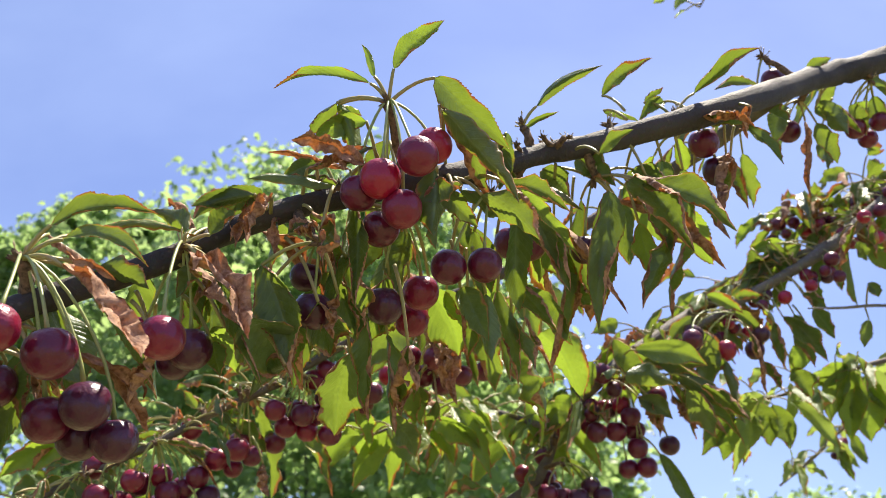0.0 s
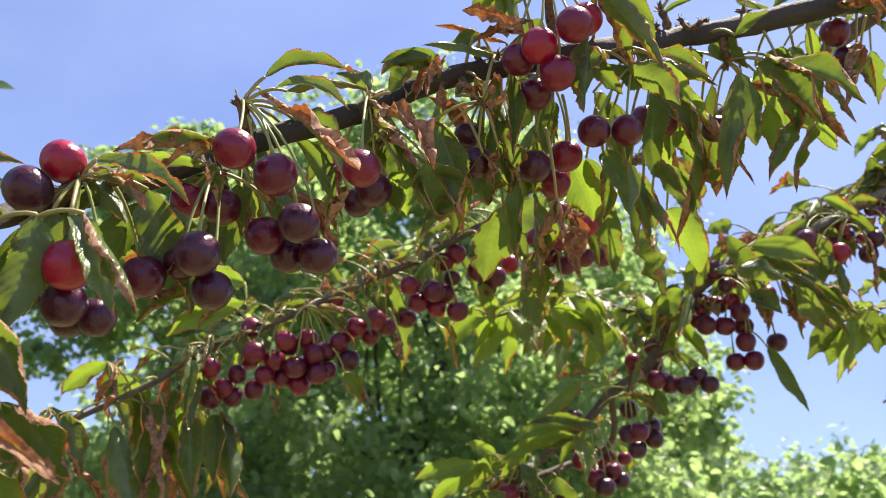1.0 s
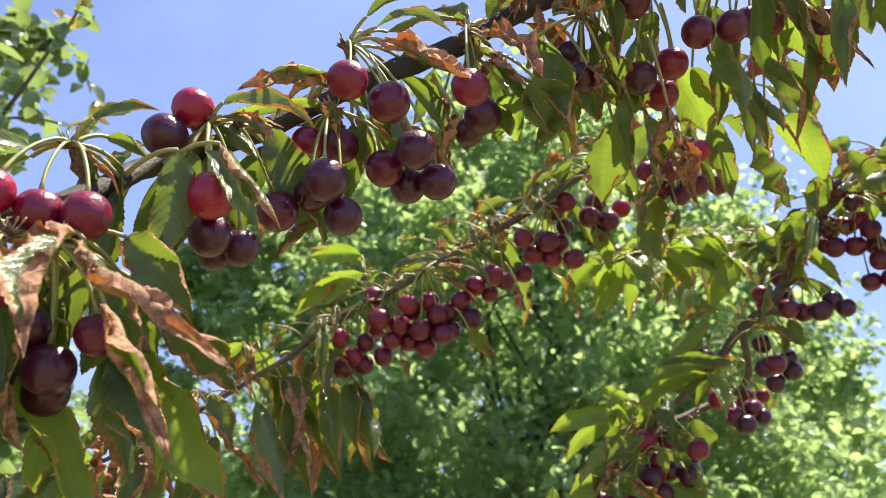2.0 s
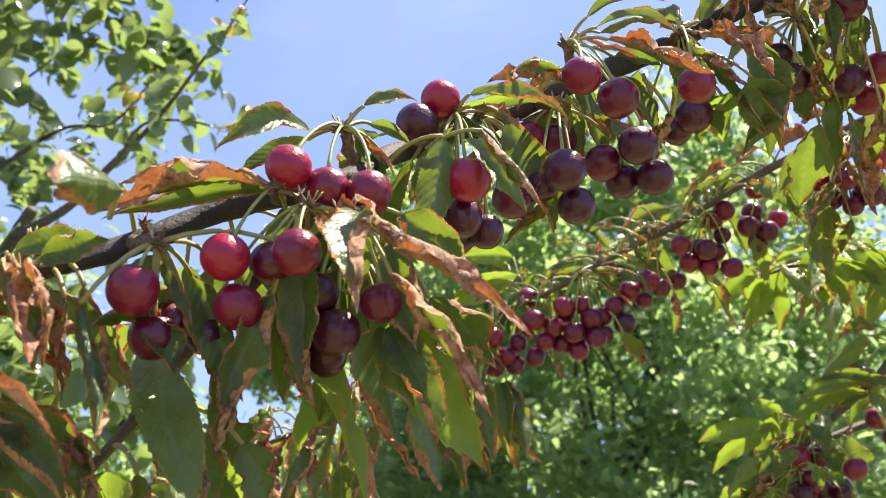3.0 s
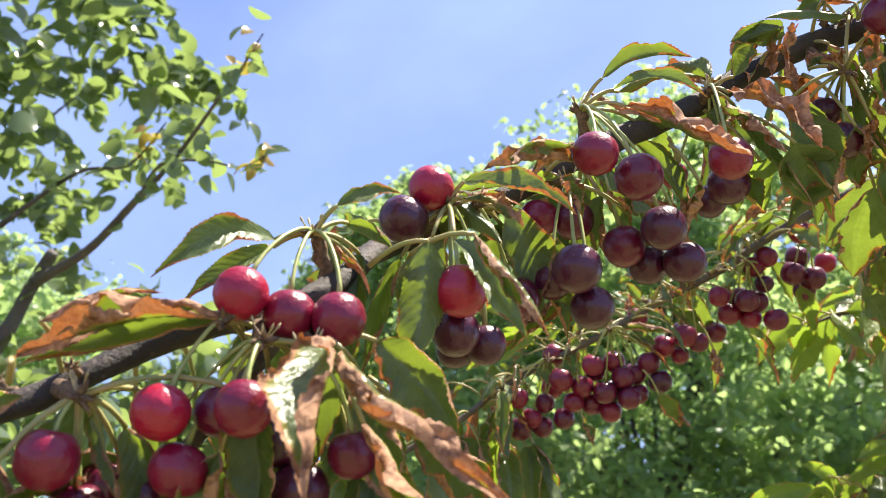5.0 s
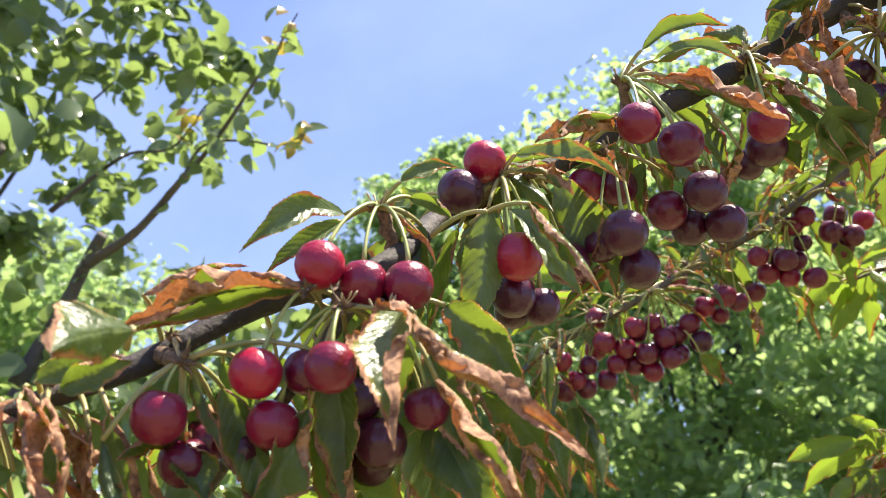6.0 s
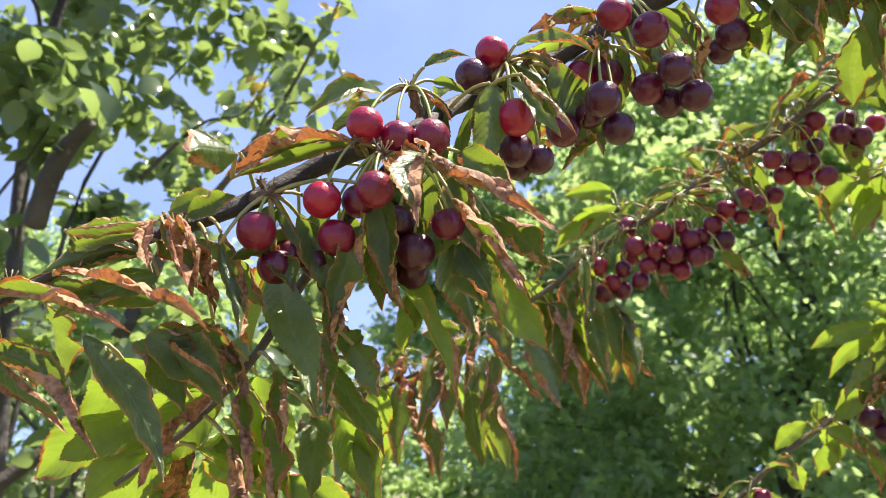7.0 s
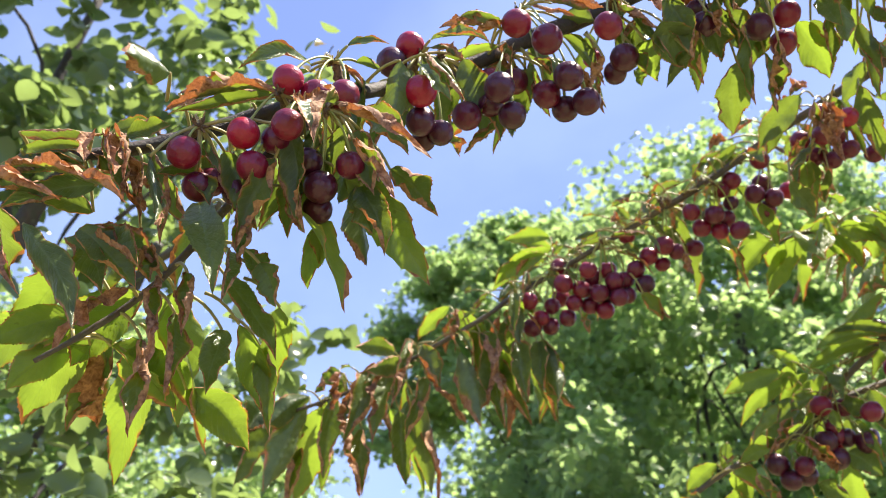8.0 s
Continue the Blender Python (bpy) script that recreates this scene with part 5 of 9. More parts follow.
leaf(main_branch, (-0.4396, 0.1068, 1.6480), (-0.4442, 0.1203, 1.6337), (-0.3490, 0.1183, 1.5811), 0.0210, (0.82, -0.57, -0.07), scorch=.45, fold=22)
leaf(main_branch, (-0.4361, 0.1139, 1.6538), (-0.4457, 0.1293, 1.6406), (-0.4316, 0.1421, 1.6157), 0.0153, (0.83, -0.55, -0.11), scorch=.2)
leaf(under_branch, (-0.3879, 0.2051, 1.6129), (-0.4039, 0.1907, 1.6338), (-0.4750, 0.2037, 1.5928), 0.0279, (0.77, -0.63, -0.07), scorch=.12, young=True, fold=8)
leaf(under_branch, (-0.3748, 0.2160, 1.6194), (-0.3840, 0.2231, 1.6230), (-0.4695, 0.2184, 1.5857), 0.0249, (0.74, -0.67, -0.05), scorch=.08, young=True)
leaf(under_branch, (-0.3753, 0.2157, 1.6186), (-0.3794, 0.2208, 1.6195), (-0.4329, 0.2222, 1.5776), 0.0340, (0.72, -0.69, -0.04), scorch=.05, young=True)
leaf(under_branch, (-0.3887, 0.1919, 1.6210), (-0.3950, 0.1700, 1.6406), (-0.3575, 0.1744, 1.6008), 0.0177, (0.74, -0.67, -0.10), scorch=.3, crisp=.2)
leaf(under_branch, (-0.3728, 0.2025, 1.6303), (-0.3744, 0.1752, 1.6426), (-0.3271, 0.1671, 1.6116), 0.0205, (0.71, -0.69, -0.12), scorch=.35)
leaf(under_branch, (-0.3775, 0.2144, 1.6155), (-0.3687, 0.1983, 1.6158), (-0.3751, 0.1661, 1.5666), 0.0134, (0.72, -0.69, -0.03), scorch=.85, crisp=.6, fold=38)
leaf(under_branch, (-0.3676, 0.2201, 1.6295), (-0.3561, 0.2082, 1.6262), (-0.3378, 0.1933, 1.5648), 0.0181, (0.68, -0.74, -0.04), scorch=.72, crisp=.3, fold=30)
leaf(under_branch, (-0.3612, 0.2238, 1.6386), (-0.3377, 0.2125, 1.6271), (-0.3240, 0.2046, 1.5842), 0.0157, (0.65, -0.76, -0.06), scorch=.68, crisp=.3)
leaf(under_branch, (-0.3668, 0.2206, 1.6307), (-0.3773, 0.2428, 1.6291), (-0.4087, 0.2971, 1.5539), 0.0351, (0.66, -0.75, -0.03), scorch=.05, young=True, fold=8)
leaf(under_branch, (-0.3522, 0.2441, 1.6263), (-0.3417, 0.2682, 1.6119), (-0.3490, 0.3146, 1.5626), 0.0236, (0.58, -0.81, -0.02), scorch=.1, young=True)
leaf(under_branch, (-0.3337, 0.2567, 1.6389), (-0.3182, 0.2778, 1.6243), (-0.3505, 0.3195, 1.5742), 0.0200, (0.56, -0.83, -0.04), scorch=.1, young=True)
leaf(under_branch, (-0.3568, 0.2355, 1.6224), (-0.3446, 0.2567, 1.6050), (-0.3351, 0.2423, 1.5602), 0.0196, (0.62, -0.79, -0.01), scorch=.1)
leaf(under_branch, (-0.3523, 0.2310, 1.6586), (-0.3251, 0.2317, 1.6463), (-0.2989, 0.2025, 1.5997), 0.0156, (0.61, -0.79, -0.10), scorch=.25, roll=-30)
leaf(under_branch, (-0.3378, 0.2371, 1.6568), (-0.3128, 0.2457, 1.6426), (-0.2985, 0.2510, 1.6146), 0.0195, (0.57, -0.82, -0.11), scorch=.15)
leaf(under_branch, (-0.3646, 0.2218, 1.6337), (-0.3620, 0.2006, 1.6406), (-0.3469, 0.1951, 1.6132), 0.0176, (0.68, -0.72, -0.11), scorch=.65, crisp=.5)
leaf(under_branch, (-0.4011, 0.1693, 1.6224), (-0.4075, 0.1476, 1.6421), (-0.3406, 0.1468, 1.5708), 0.0196, (0.78, -0.55, -0.28), scorch=.3, crisp=.2, roll=20)
leaf(under_branch, (-0.3790, 0.1932, 1.6295), (-0.3830, 0.1667, 1.6431), (-0.3407, 0.1801, 1.6050), 0.0238, (0.74, -0.59, -0.31), scorch=.3)
leaf(under_branch, (-0.4016, 0.1945, 1.5860), (-0.4248, 0.2058, 1.6013), (-0.5087, 0.2032, 1.5724), 0.0315, (0.81, -0.56, -0.20), scorch=.08, young=True)
leaf(under_branch, (-0.3969, 0.1956, 1.5877), (-0.4139, 0.2173, 1.5891), (-0.4942, 0.2426, 1.5464), 0.0283, (0.78, -0.60, -0.17), scorch=.12, young=True)
leaf(under_branch, (-0.3844, 0.2082, 1.6055), (-0.3698, 0.2168, 1.5896), (-0.3536, 0.2072, 1.5270), 0.0203, (0.73, -0.66, -0.18), scorch=.7, crisp=.4)
leaf(under_branch, (-0.3725, 0.2173, 1.6225), (-0.3499, 0.2206, 1.6051), (-0.3353, 0.2100, 1.5524), 0.0204, (0.71, -0.67, -0.22), scorch=.5, roll=-20)
leaf(under_branch, (-0.3556, 0.2283, 1.6511), (-0.3405, 0.2479, 1.6374), (-0.3027, 0.2625, 1.5836), 0.0223, (0.64, -0.72, -0.27), scorch=.15)
leaf(under_branch, (-0.3312, 0.2367, 1.6903), (-0.3195, 0.2305, 1.6742), (-0.3110, 0.2249, 1.6333), 0.0175, (0.64, -0.68, -0.36), scorch=.5, crisp=.4)
leaf(under_branch, (-0.3381, 0.2435, 1.6506), (-0.3186, 0.2608, 1.6357), (-0.3289, 0.2464, 1.6548), 0.0216, (0.63, -0.70, -0.33), scorch=.2)
leaf(under_branch, (-0.3833, 0.2516, 1.5887), (-0.3858, 0.2770, 1.5729), (-0.3587, 0.3159, 1.5385), 0.0333, (0.67, -0.73, -0.16), scorch=.05, young=True)
leaf(under_branch, (-0.3898, 0.2319, 1.6048), (-0.4027, 0.2574, 1.5956), (-0.4836, 0.3200, 1.5158), 0.0296, (0.73, -0.66, -0.15), scorch=.08, young=True)
leaf(under_branch, (-0.3081, 0.2496, 1.6894), (-0.2919, 0.2707, 1.6755), (-0.3147, 0.2995, 1.6447), 0.0169, (0.58, -0.74, -0.35), scorch=.15, young=True)
leaf(main_branch, (-0.2700, 0.2651, 1.7253), (-0.2587, 0.2689, 1.6978), (-0.2321, 0.2623, 1.6446), 0.0224, (0.52, -0.76, -0.40), scorch=.12)
leaf(main_branch, (-0.2631, 0.2708, 1.7354), (-0.2454, 0.2793, 1.7127), (-0.2189, 0.3006, 1.6841), 0.0257, (0.47, -0.77, -0.43), scorch=.3)
leaf(second_branch, (-0.5106, 0.8005, 1.7433), (-0.5146, 0.7799, 1.7579), (-0.5042, 0.7301, 1.6599), 0.0315, (0.46, -0.88, -0.13), scorch=.4, crisp=.3, fold=28)
leaf(second_branch, (-0.5332, 0.7944, 1.7295), (-0.5347, 0.7735, 1.7413), (-0.5442, 0.6964, 1.7268), 0.0259, (0.49, -0.86, -0.16), scorch=.1, roll=-20)
leaf(second_branch, (-0.5046, 0.8021, 1.7472), (-0.5077, 0.7968, 1.7543), (-0.4736, 0.7911, 1.6949), 0.0292, (0.43, -0.89, -0.14), scorch=.3)
leaf(second_branch, (-0.5557, 0.7882, 1.7158), (-0.5580, 0.7770, 1.7247), (-0.5580, 0.7155, 1.6154), 0.0431, (0.50, -0.86, -0.09), scorch=.5, crisp=.3)
leaf(second_branch, (-0.5526, 0.7979, 1.6969), (-0.5424, 0.8132, 1.6732), (-0.5366, 0.8333, 1.5815), 0.0421, (0.46, -0.89, -0.05), scorch=.15)
leaf(second_branch, (-0.5110, 0.7983, 1.7347), (-0.4947, 0.7937, 1.7100), (-0.5010, 0.7619, 1.6222), 0.0341, (0.45, -0.89, -0.09), scorch=.55, crisp=.3, fold=30)
leaf(second_branch, (-0.5959, 0.7736, 1.6971), (-0.5965, 0.7473, 1.7114), (-0.6013, 0.7369, 1.6599), 0.0234, (0.53, -0.84, -0.10), scorch=1, crisp=1, fold=40)
leaf(second_branch, (-0.4721, 0.8105, 1.7678), (-0.4603, 0.8138, 1.7479), (-0.4080, 0.7783, 1.6430), 0.0454, (0.39, -0.92, -0.12), scorch=.33)
leaf(second_branch, (-0.4279, 0.8218, 1.7914), (-0.4122, 0.8238, 1.7659), (-0.4116, 0.8038, 1.6717), 0.0245, (0.36, -0.92, -0.14), scorch=.75, fold=30)
leaf(second_branch, (-0.4489, 0.8166, 1.7827), (-0.4564, 0.8001, 1.8011), (-0.4538, 0.8688, 1.7430), 0.0316, (0.39, -0.90, -0.18), scorch=.1, young=True)
leaf(second_branch, (-0.4103, 0.8356, 1.7917), (-0.3949, 0.8450, 1.7678), (-0.3616, 0.8075, 1.6772), 0.0346, (0.33, -0.93, -0.14), scorch=.25)
leaf(second_branch, (-0.3804, 0.8606, 1.7981), (-0.3677, 0.8708, 1.7729), (-0.3370, 0.8465, 1.6860), 0.0307, (0.29, -0.94, -0.15), scorch=.2)
leaf(second_branch, (-0.5335, 0.7943, 1.7294), (-0.5276, 0.7908, 1.7212), (-0.5368, 0.7131, 1.7024), 0.0289, (0.52, -0.82, -0.23), scorch=.15, roll=-20)
leaf(second_branch, (-0.6047, 0.7766, 1.6926), (-0.6135, 0.7686, 1.7202), (-0.6358, 0.7497, 1.6868), 0.0327, (0.57, -0.79, -0.21), scorch=.3, crisp=.4)
leaf(second_branch, (-0.6199, 0.7741, 1.6855), (-0.6210, 0.7803, 1.6855), (-0.6209, 0.7723, 1.5796), 0.0446, (0.57, -0.81, -0.15), scorch=.1)
leaf(second_branch, (-0.6524, 0.7680, 1.6737), (-0.6578, 0.7716, 1.6873), (-0.6865, 0.7208, 1.6351), 0.0390, (0.61, -0.77, -0.17), scorch=.15)
leaf(second_branch, (-0.6599, 0.7664, 1.6712), (-0.6640, 0.7715, 1.6799), (-0.6858, 0.7376, 1.5593), 0.0463, (0.61, -0.78, -0.14), scorch=.25)
leaf(second_branch, (-0.6453, 0.7695, 1.6762), (-0.6507, 0.7921, 1.6778), (-0.7459, 0.8828, 1.5622), 0.0527, (0.59, -0.80, -0.13), scorch=.05, young=True)
leaf(second_branch, (-0.7108, 0.7555, 1.6537), (-0.7177, 0.7575, 1.6727), (-0.7261, 0.7403, 1.6395), 0.0527, (0.64, -0.75, -0.17), scorch=.1)
leaf(second_branch, (-0.5376, 0.8030, 1.7154), (-0.5316, 0.8248, 1.6957), (-0.5152, 0.8680, 1.5753), 0.0342, (0.48, -0.86, -0.15), scorch=.1)
leaf(second_branch, (-0.5915, 0.7792, 1.6961), (-0.5888, 0.7700, 1.6932), (-0.5878, 0.7620, 1.6267), 0.0263, (0.55, -0.81, -0.18), scorch=.9, crisp=.9, fold=35)
leaf(second_branch, (-0.5493, 0.7900, 1.7198), (-0.5494, 0.7922, 1.7189), (-0.5335, 0.7435, 1.6160), 0.0368, (0.52, -0.83, -0.19), scorch=.5, crisp=.3)
leaf(second_branch, (-0.5974, 0.7875, 1.6737), (-0.5905, 0.8018, 1.6483), (-0.5633, 0.7758, 1.5602), 0.0324, (0.54, -0.83, -0.13), scorch=.6)
leaf(second_branch, (-0.4436, 0.8180, 1.7860), (-0.4348, 0.8189, 1.7718), (-0.3912, 0.8131, 1.6464), 0.0409, (0.41, -0.88, -0.23), scorch=.4)
leaf(second_branch, (-0.4069, 0.8354, 1.8129), (-0.3842, 0.8174, 1.8052), (-0.3782, 0.8170, 1.7524), 0.0246, (0.38, -0.88, -0.29), scorch=.15)
leaf(second_branch, (-0.3812, 0.8574, 1.7981), (-0.3674, 0.8659, 1.7728), (-0.3517, 0.8902, 1.6960), 0.0340, (0.35, -0.91, -0.24), scorch=.3)
leaf(second_branch, (-0.3411, 0.8657, 1.8696), (-0.3547, 0.8559, 1.8945), (-0.4593, 0.9044, 1.8619), 0.0288, (0.37, -0.91, -0.19), scorch=.15, young=True)
leaf(second_branch, (-0.3980, 0.8312, 1.8159), (-0.3773, 0.8097, 1.8132), (-0.4152, 0.8696, 1.7545), 0.0236, (0.38, -0.92, -0.11), scorch=.2, young=True, fold=25)
leaf(second_branch, (-0.4530, 0.8155, 1.7800), (-0.4682, 0.8125, 1.8051), (-0.4543, 0.7908, 1.7392), 0.0215, (0.45, -0.89, -0.10), scorch=.85, crisp=.5)
leaf(second_branch, (-0.4352, 0.8201, 1.7914), (-0.4395, 0.8297, 1.7942), (-0.4624, 0.8723, 1.7254), 0.0266, (0.42, -0.90, -0.08), scorch=.35, young=True)
leaf(second_branch, (-0.4242, 0.8325, 1.7874), (-0.4186, 0.8518, 1.7651), (-0.4394, 0.9020, 1.6982), 0.0303, (0.39, -0.92, -0.05), scorch=.25, young=True)
leaf(second_branch, (-0.4117, 0.8422, 1.7988), (-0.4048, 0.8604, 1.7760), (-0.4158, 0.9056, 1.6937), 0.0356, (0.38, -0.93, -0.05), scorch=.1, young=True)
leaf(second_branch, (-0.3891, 0.8548, 1.7932), (-0.3750, 0.8660, 1.7691), (-0.3529, 0.8389, 1.6950), 0.0345, (0.34, -0.94, -0.05), scorch=.1)
leaf(second_branch, (-0.4703, 0.8198, 1.7927), (-0.4873, 0.8280, 1.8160), (-0.5476, 0.8575, 1.7805), 0.0244, (0.48, -0.87, -0.12), scorch=.3, young=True)
leaf(second_branch, spur_s2, (-0.3089, 0.8513, 1.8920), (-0.2748, 0.8526, 1.9002), 0.0125, (0.27, -0.94, -0.22), scorch=.3, roll=50)
leaf(second_branch, spur_s3, (-0.2611, 0.8168, 1.8824), (-0.2065, 0.7920, 1.8697), 0.0144, (0.22, -0.95, -0.22), scorch=.4, crisp=.4)
leaf(second_branch, (-0.3174, 0.8560, 1.8200), (-0.3087, 0.8504, 1.7919), (-0.2984, 0.8468, 1.7680), 0.0146, (0.29, -0.95, -0.11), scorch=.7)
leaf(second_branch, (-0.2484, 0.8551, 1.8471), (-0.2333, 0.8601, 1.8216), (-0.2170, 0.8880, 1.7926), 0.0209, (0.20, -0.97, -0.13), scorch=.4, young=True)
leaf(second_branch, (-0.1911, 0.8581, 1.8950), (-0.1782, 0.8612, 1.8681), (-0.1672, 0.8576, 1.8367), 0.0161, (0.15, -0.97, -0.18), scorch=1, crisp=.9)
leaf(second_branch, spur_s1, (-0.2497, 0.8591, 1.9225), (-0.2629, 0.8522, 1.9398), 0.0114, (0.23, -0.94, -0.26), scorch=.3)
leaf(second_branch, spur_s10, (-0.1616, 0.8440, 1.9673), (-0.1251, 0.8398, 1.9936), 0.0163, (0.12, -0.94, -0.32), scorch=.2, roll=30)
leaf(second_branch, (-0.1294, 0.8823, 1.9801), (-0.1346, 0.8788, 1.9899), (-0.0897, 0.8790, 2.0052), 0.0195, (0.08, -0.94, -0.32), scorch=.15, roll=30)
leaf(second_branch, (-0.1059, 0.8918, 1.9645), (-0.0906, 0.8995, 1.9399), (-0.0809, 0.9510, 1.8985), 0.0221, (0.05, -0.97, -0.24), scorch=.3, young=True)
leaf(second_branch, (-0.3675, 0.8634, 1.8470), (-0.3802, 0.8758, 1.8555), (-0.4004, 0.8464, 1.8235), 0.0231, (0.36, -0.92, -0.16), scorch=.3)
leaf(second_branch, (-0.4043, 0.8346, 1.8166), (-0.3868, 0.8103, 1.8196), (-0.3769, 0.7950, 1.7580), 0.0229, (0.33, -0.92, -0.21), scorch=.15)
leaf(second_branch, (-0.3621, 0.8844, 1.8996), (-0.3704, 0.8925, 1.9272), (-0.4347, 0.8832, 1.9273), 0.0263, (0.32, -0.90, -0.31), scorch=.05, young=True)
leaf(second_branch, (-0.3473, 0.8668, 1.8661), (-0.3619, 0.8501, 1.8863), (-0.4467, 0.8805, 1.8571), 0.0307, (0.33, -0.91, -0.27), scorch=.2, young=True)
leaf(second_branch, spur_r, (0.0018, 0.7393, 1.9736), (0.0065, 0.7261, 1.9123), 0.0220, (-0.04, -0.95, -0.32), scorch=1, crisp=.9, fold=35)
leaf(second_branch, (-0.0121, 0.7684, 1.9718), (-0.0140, 0.7686, 1.9419), (-0.0434, 0.7572, 1.9025), 0.0169, (-0.00, -0.96, -0.29), scorch=.8, crisp=.6)
leaf(second_branch, (-0.0261, 0.7828, 1.9572), (-0.0302, 0.7818, 1.9275), (-0.0261, 0.8073, 1.8989), 0.0171, (-0.01, -0.96, -0.27), scorch=.2, young=True)
leaf(main_branch, spur_lr, (0.0664, 0.5206, 2.0695), (0.1132, 0.5098, 2.0962), 0.0136, (-0.14, -0.83, -0.54), scorch=.14, roll=-15, sag=.004, fold=26)
leaf(main_branch, (0.1398, 0.5666, 2.0937), (0.1262, 0.5813, 2.1161), (0.1657, 0.5700, 2.1440), 0.0153, (-0.21, -0.82, -0.54), scorch=.18, roll=-15, fold=26)
leaf(main_branch, spur_lr3, (0.1901, 0.5537, 2.1007), (0.2393, 0.5411, 2.1321), 0.0188, (-0.31, -0.79, -0.53), scorch=.25, roll=-15, fold=26)
leaf(main_branch, spur_lr, (0.0584, 0.5266, 2.0547), (0.0816, 0.5221, 2.0658), 0.0076, (-0.11, -0.86, -0.51), scorch=.1, fold=26)
leaf(main_branch, (0.1733, 0.5659, 2.0907), (0.1598, 0.5833, 2.1111), (0.1746, 0.5786, 2.1227), 0.0076, (-0.24, -0.82, -0.52), scorch=.1, fold=26)
leaf(main_branch, (0.1408, 0.5671, 2.0859), (0.1275, 0.5857, 2.1053), (0.1516, 0.5747, 2.0890), 0.0076, (-0.20, -0.84, -0.50), scorch=.05, roll=30, fold=26)
leaf(main_branch, (0.0935, 0.5294, 2.0398), (0.1049, 0.5067, 2.0240), (0.1277, 0.5007, 2.0388), 0.0118, (-0.20, -0.86, -0.48), scorch=.1, fold=26)
leaf(main_branch, (0.1890, 0.5653, 2.0917), (0.1755, 0.5830, 2.1119), (0.1511, 0.5729, 2.0879), 0.0153, (-0.23, -0.83, -0.50), scorch=.05, fold=26)
leaf(main_branch, (0.3446, 0.6756, 2.1934), (0.3387, 0.6768, 2.1995), (0.3625, 0.6710, 2.2137), 0.0127, (-0.40, -0.76, -0.52), scorch=.1)
leaf(main_branch, spur_x1, (0.2864, 0.6636, 2.1787), (0.2371, 0.6405, 2.1591), 0.0113, (-0.32, -0.80, -0.51), scorch=.5, roll=30)
leaf(main_branch, spur_x3, (0.1936, 0.5494, 2.0789), (0.2221, 0.5289, 2.0587), 0.0185, (-0.31, -0.82, -0.48), scorch=.85, crisp=.6)
leaf(main_branch, (0.2191, 0.5664, 2.0968), (0.2293, 0.5470, 2.0847), (0.2211, 0.5435, 2.0574), 0.0109, (-0.34, -0.81, -0.48), scorch=1, crisp=.8)
leaf(main_branch, (0.2165, 0.5702, 2.0897), (0.2214, 0.5896, 2.0673), (0.1964, 0.5611, 1.9929), 0.0254, (-0.31, -0.85, -0.42), scorch=.8, fold=30)
leaf(main_branch, (0.2277, 0.5813, 2.0885), (0.2279, 0.6010, 2.0659), (0.2322, 0.5884, 2.0197), 0.0144, (-0.33, -0.85, -0.42), scorch=.6)
leaf(main_branch, spur_x3, (0.1830, 0.5821, 2.0782), (0.1923, 0.6044, 2.0601), 0.0150, (-0.27, -0.85, -0.46), scorch=.1, young=True)
leaf(main_branch, (0.1546, 0.5500, 2.0684), (0.1621, 0.5591, 2.0462), (0.1612, 0.5571, 1.9995), 0.0201, (-0.25, -0.87, -0.43), scorch=.1)
leaf(main_branch, (0.1722, 0.5567, 2.0705), (0.1800, 0.5703, 2.0450), (0.1866, 0.5811, 2.0011), 0.0161, (-0.28, -0.87, -0.41), scorch=.1)
leaf(main_branch, spur_g1f, (0.1295, 0.5284, 2.0154), (0.1612, 0.5036, 1.9500), 0.0329, (-0.25, -0.88, -0.40), scorch=.55, crisp=.15)
leaf(main_branch, spur_g1f, (0.1373, 0.5245, 2.0117), (0.1810, 0.4792, 1.9529), 0.0216, (-0.28, -0.87, -0.40), scorch=.28, crisp=.2, roll=-20)
leaf(main_branch, spur_g1f, (0.1170, 0.5403, 2.0125), (0.1022, 0.5372, 1.9095), 0.0263, (-0.19, -0.91, -0.36), scorch=.18)
leaf(main_branch, (0.1316, 0.5504, 2.0233), (0.1400, 0.5580, 1.9955), (0.1570, 0.5930, 1.9608), 0.0186, (-0.23, -0.90, -0.36), scorch=.25, young=True)
leaf(main_branch, (0.1518, 0.5554, 2.0135), (0.1622, 0.5618, 1.9861), (0.1355, 0.5476, 1.9245), 0.0186, (-0.24, -0.91, -0.34), scorch=.45, crisp=.3)
leaf(main_branch, spur_g1f, (0.1404, 0.5614, 2.0404), (0.1639, 0.5484, 2.0156), 0.0184, (-0.24, -0.87, -0.43), scorch=.15)
leaf(main_branch, spur_g1c, (0.0695, 0.5443, 1.9895), (0.0973, 0.6004, 1.9567), 0.0229, (-0.13, -0.92, -0.36), scorch=.15, young=True)
leaf(main_branch, (0.0471, 0.5420, 1.9761), (0.0478, 0.5595, 1.9518), (0.0759, 0.5403, 1.9077), 0.0205, (-0.11, -0.95, -0.31), scorch=.4)
leaf(main_branch, (0.0410, 0.5521, 1.9716), (0.0385, 0.5715, 1.9489), (0.0503, 0.5617, 1.8787), 0.0185, (-0.08, -0.96, -0.28), scorch=.2)
leaf(main_branch, (0.0464, 0.5516, 1.9537), (0.0478, 0.5687, 1.9291), (0.0602, 0.5482, 1.8858), 0.0133, (-0.09, -0.96, -0.27), scorch=.6, crisp=.4)
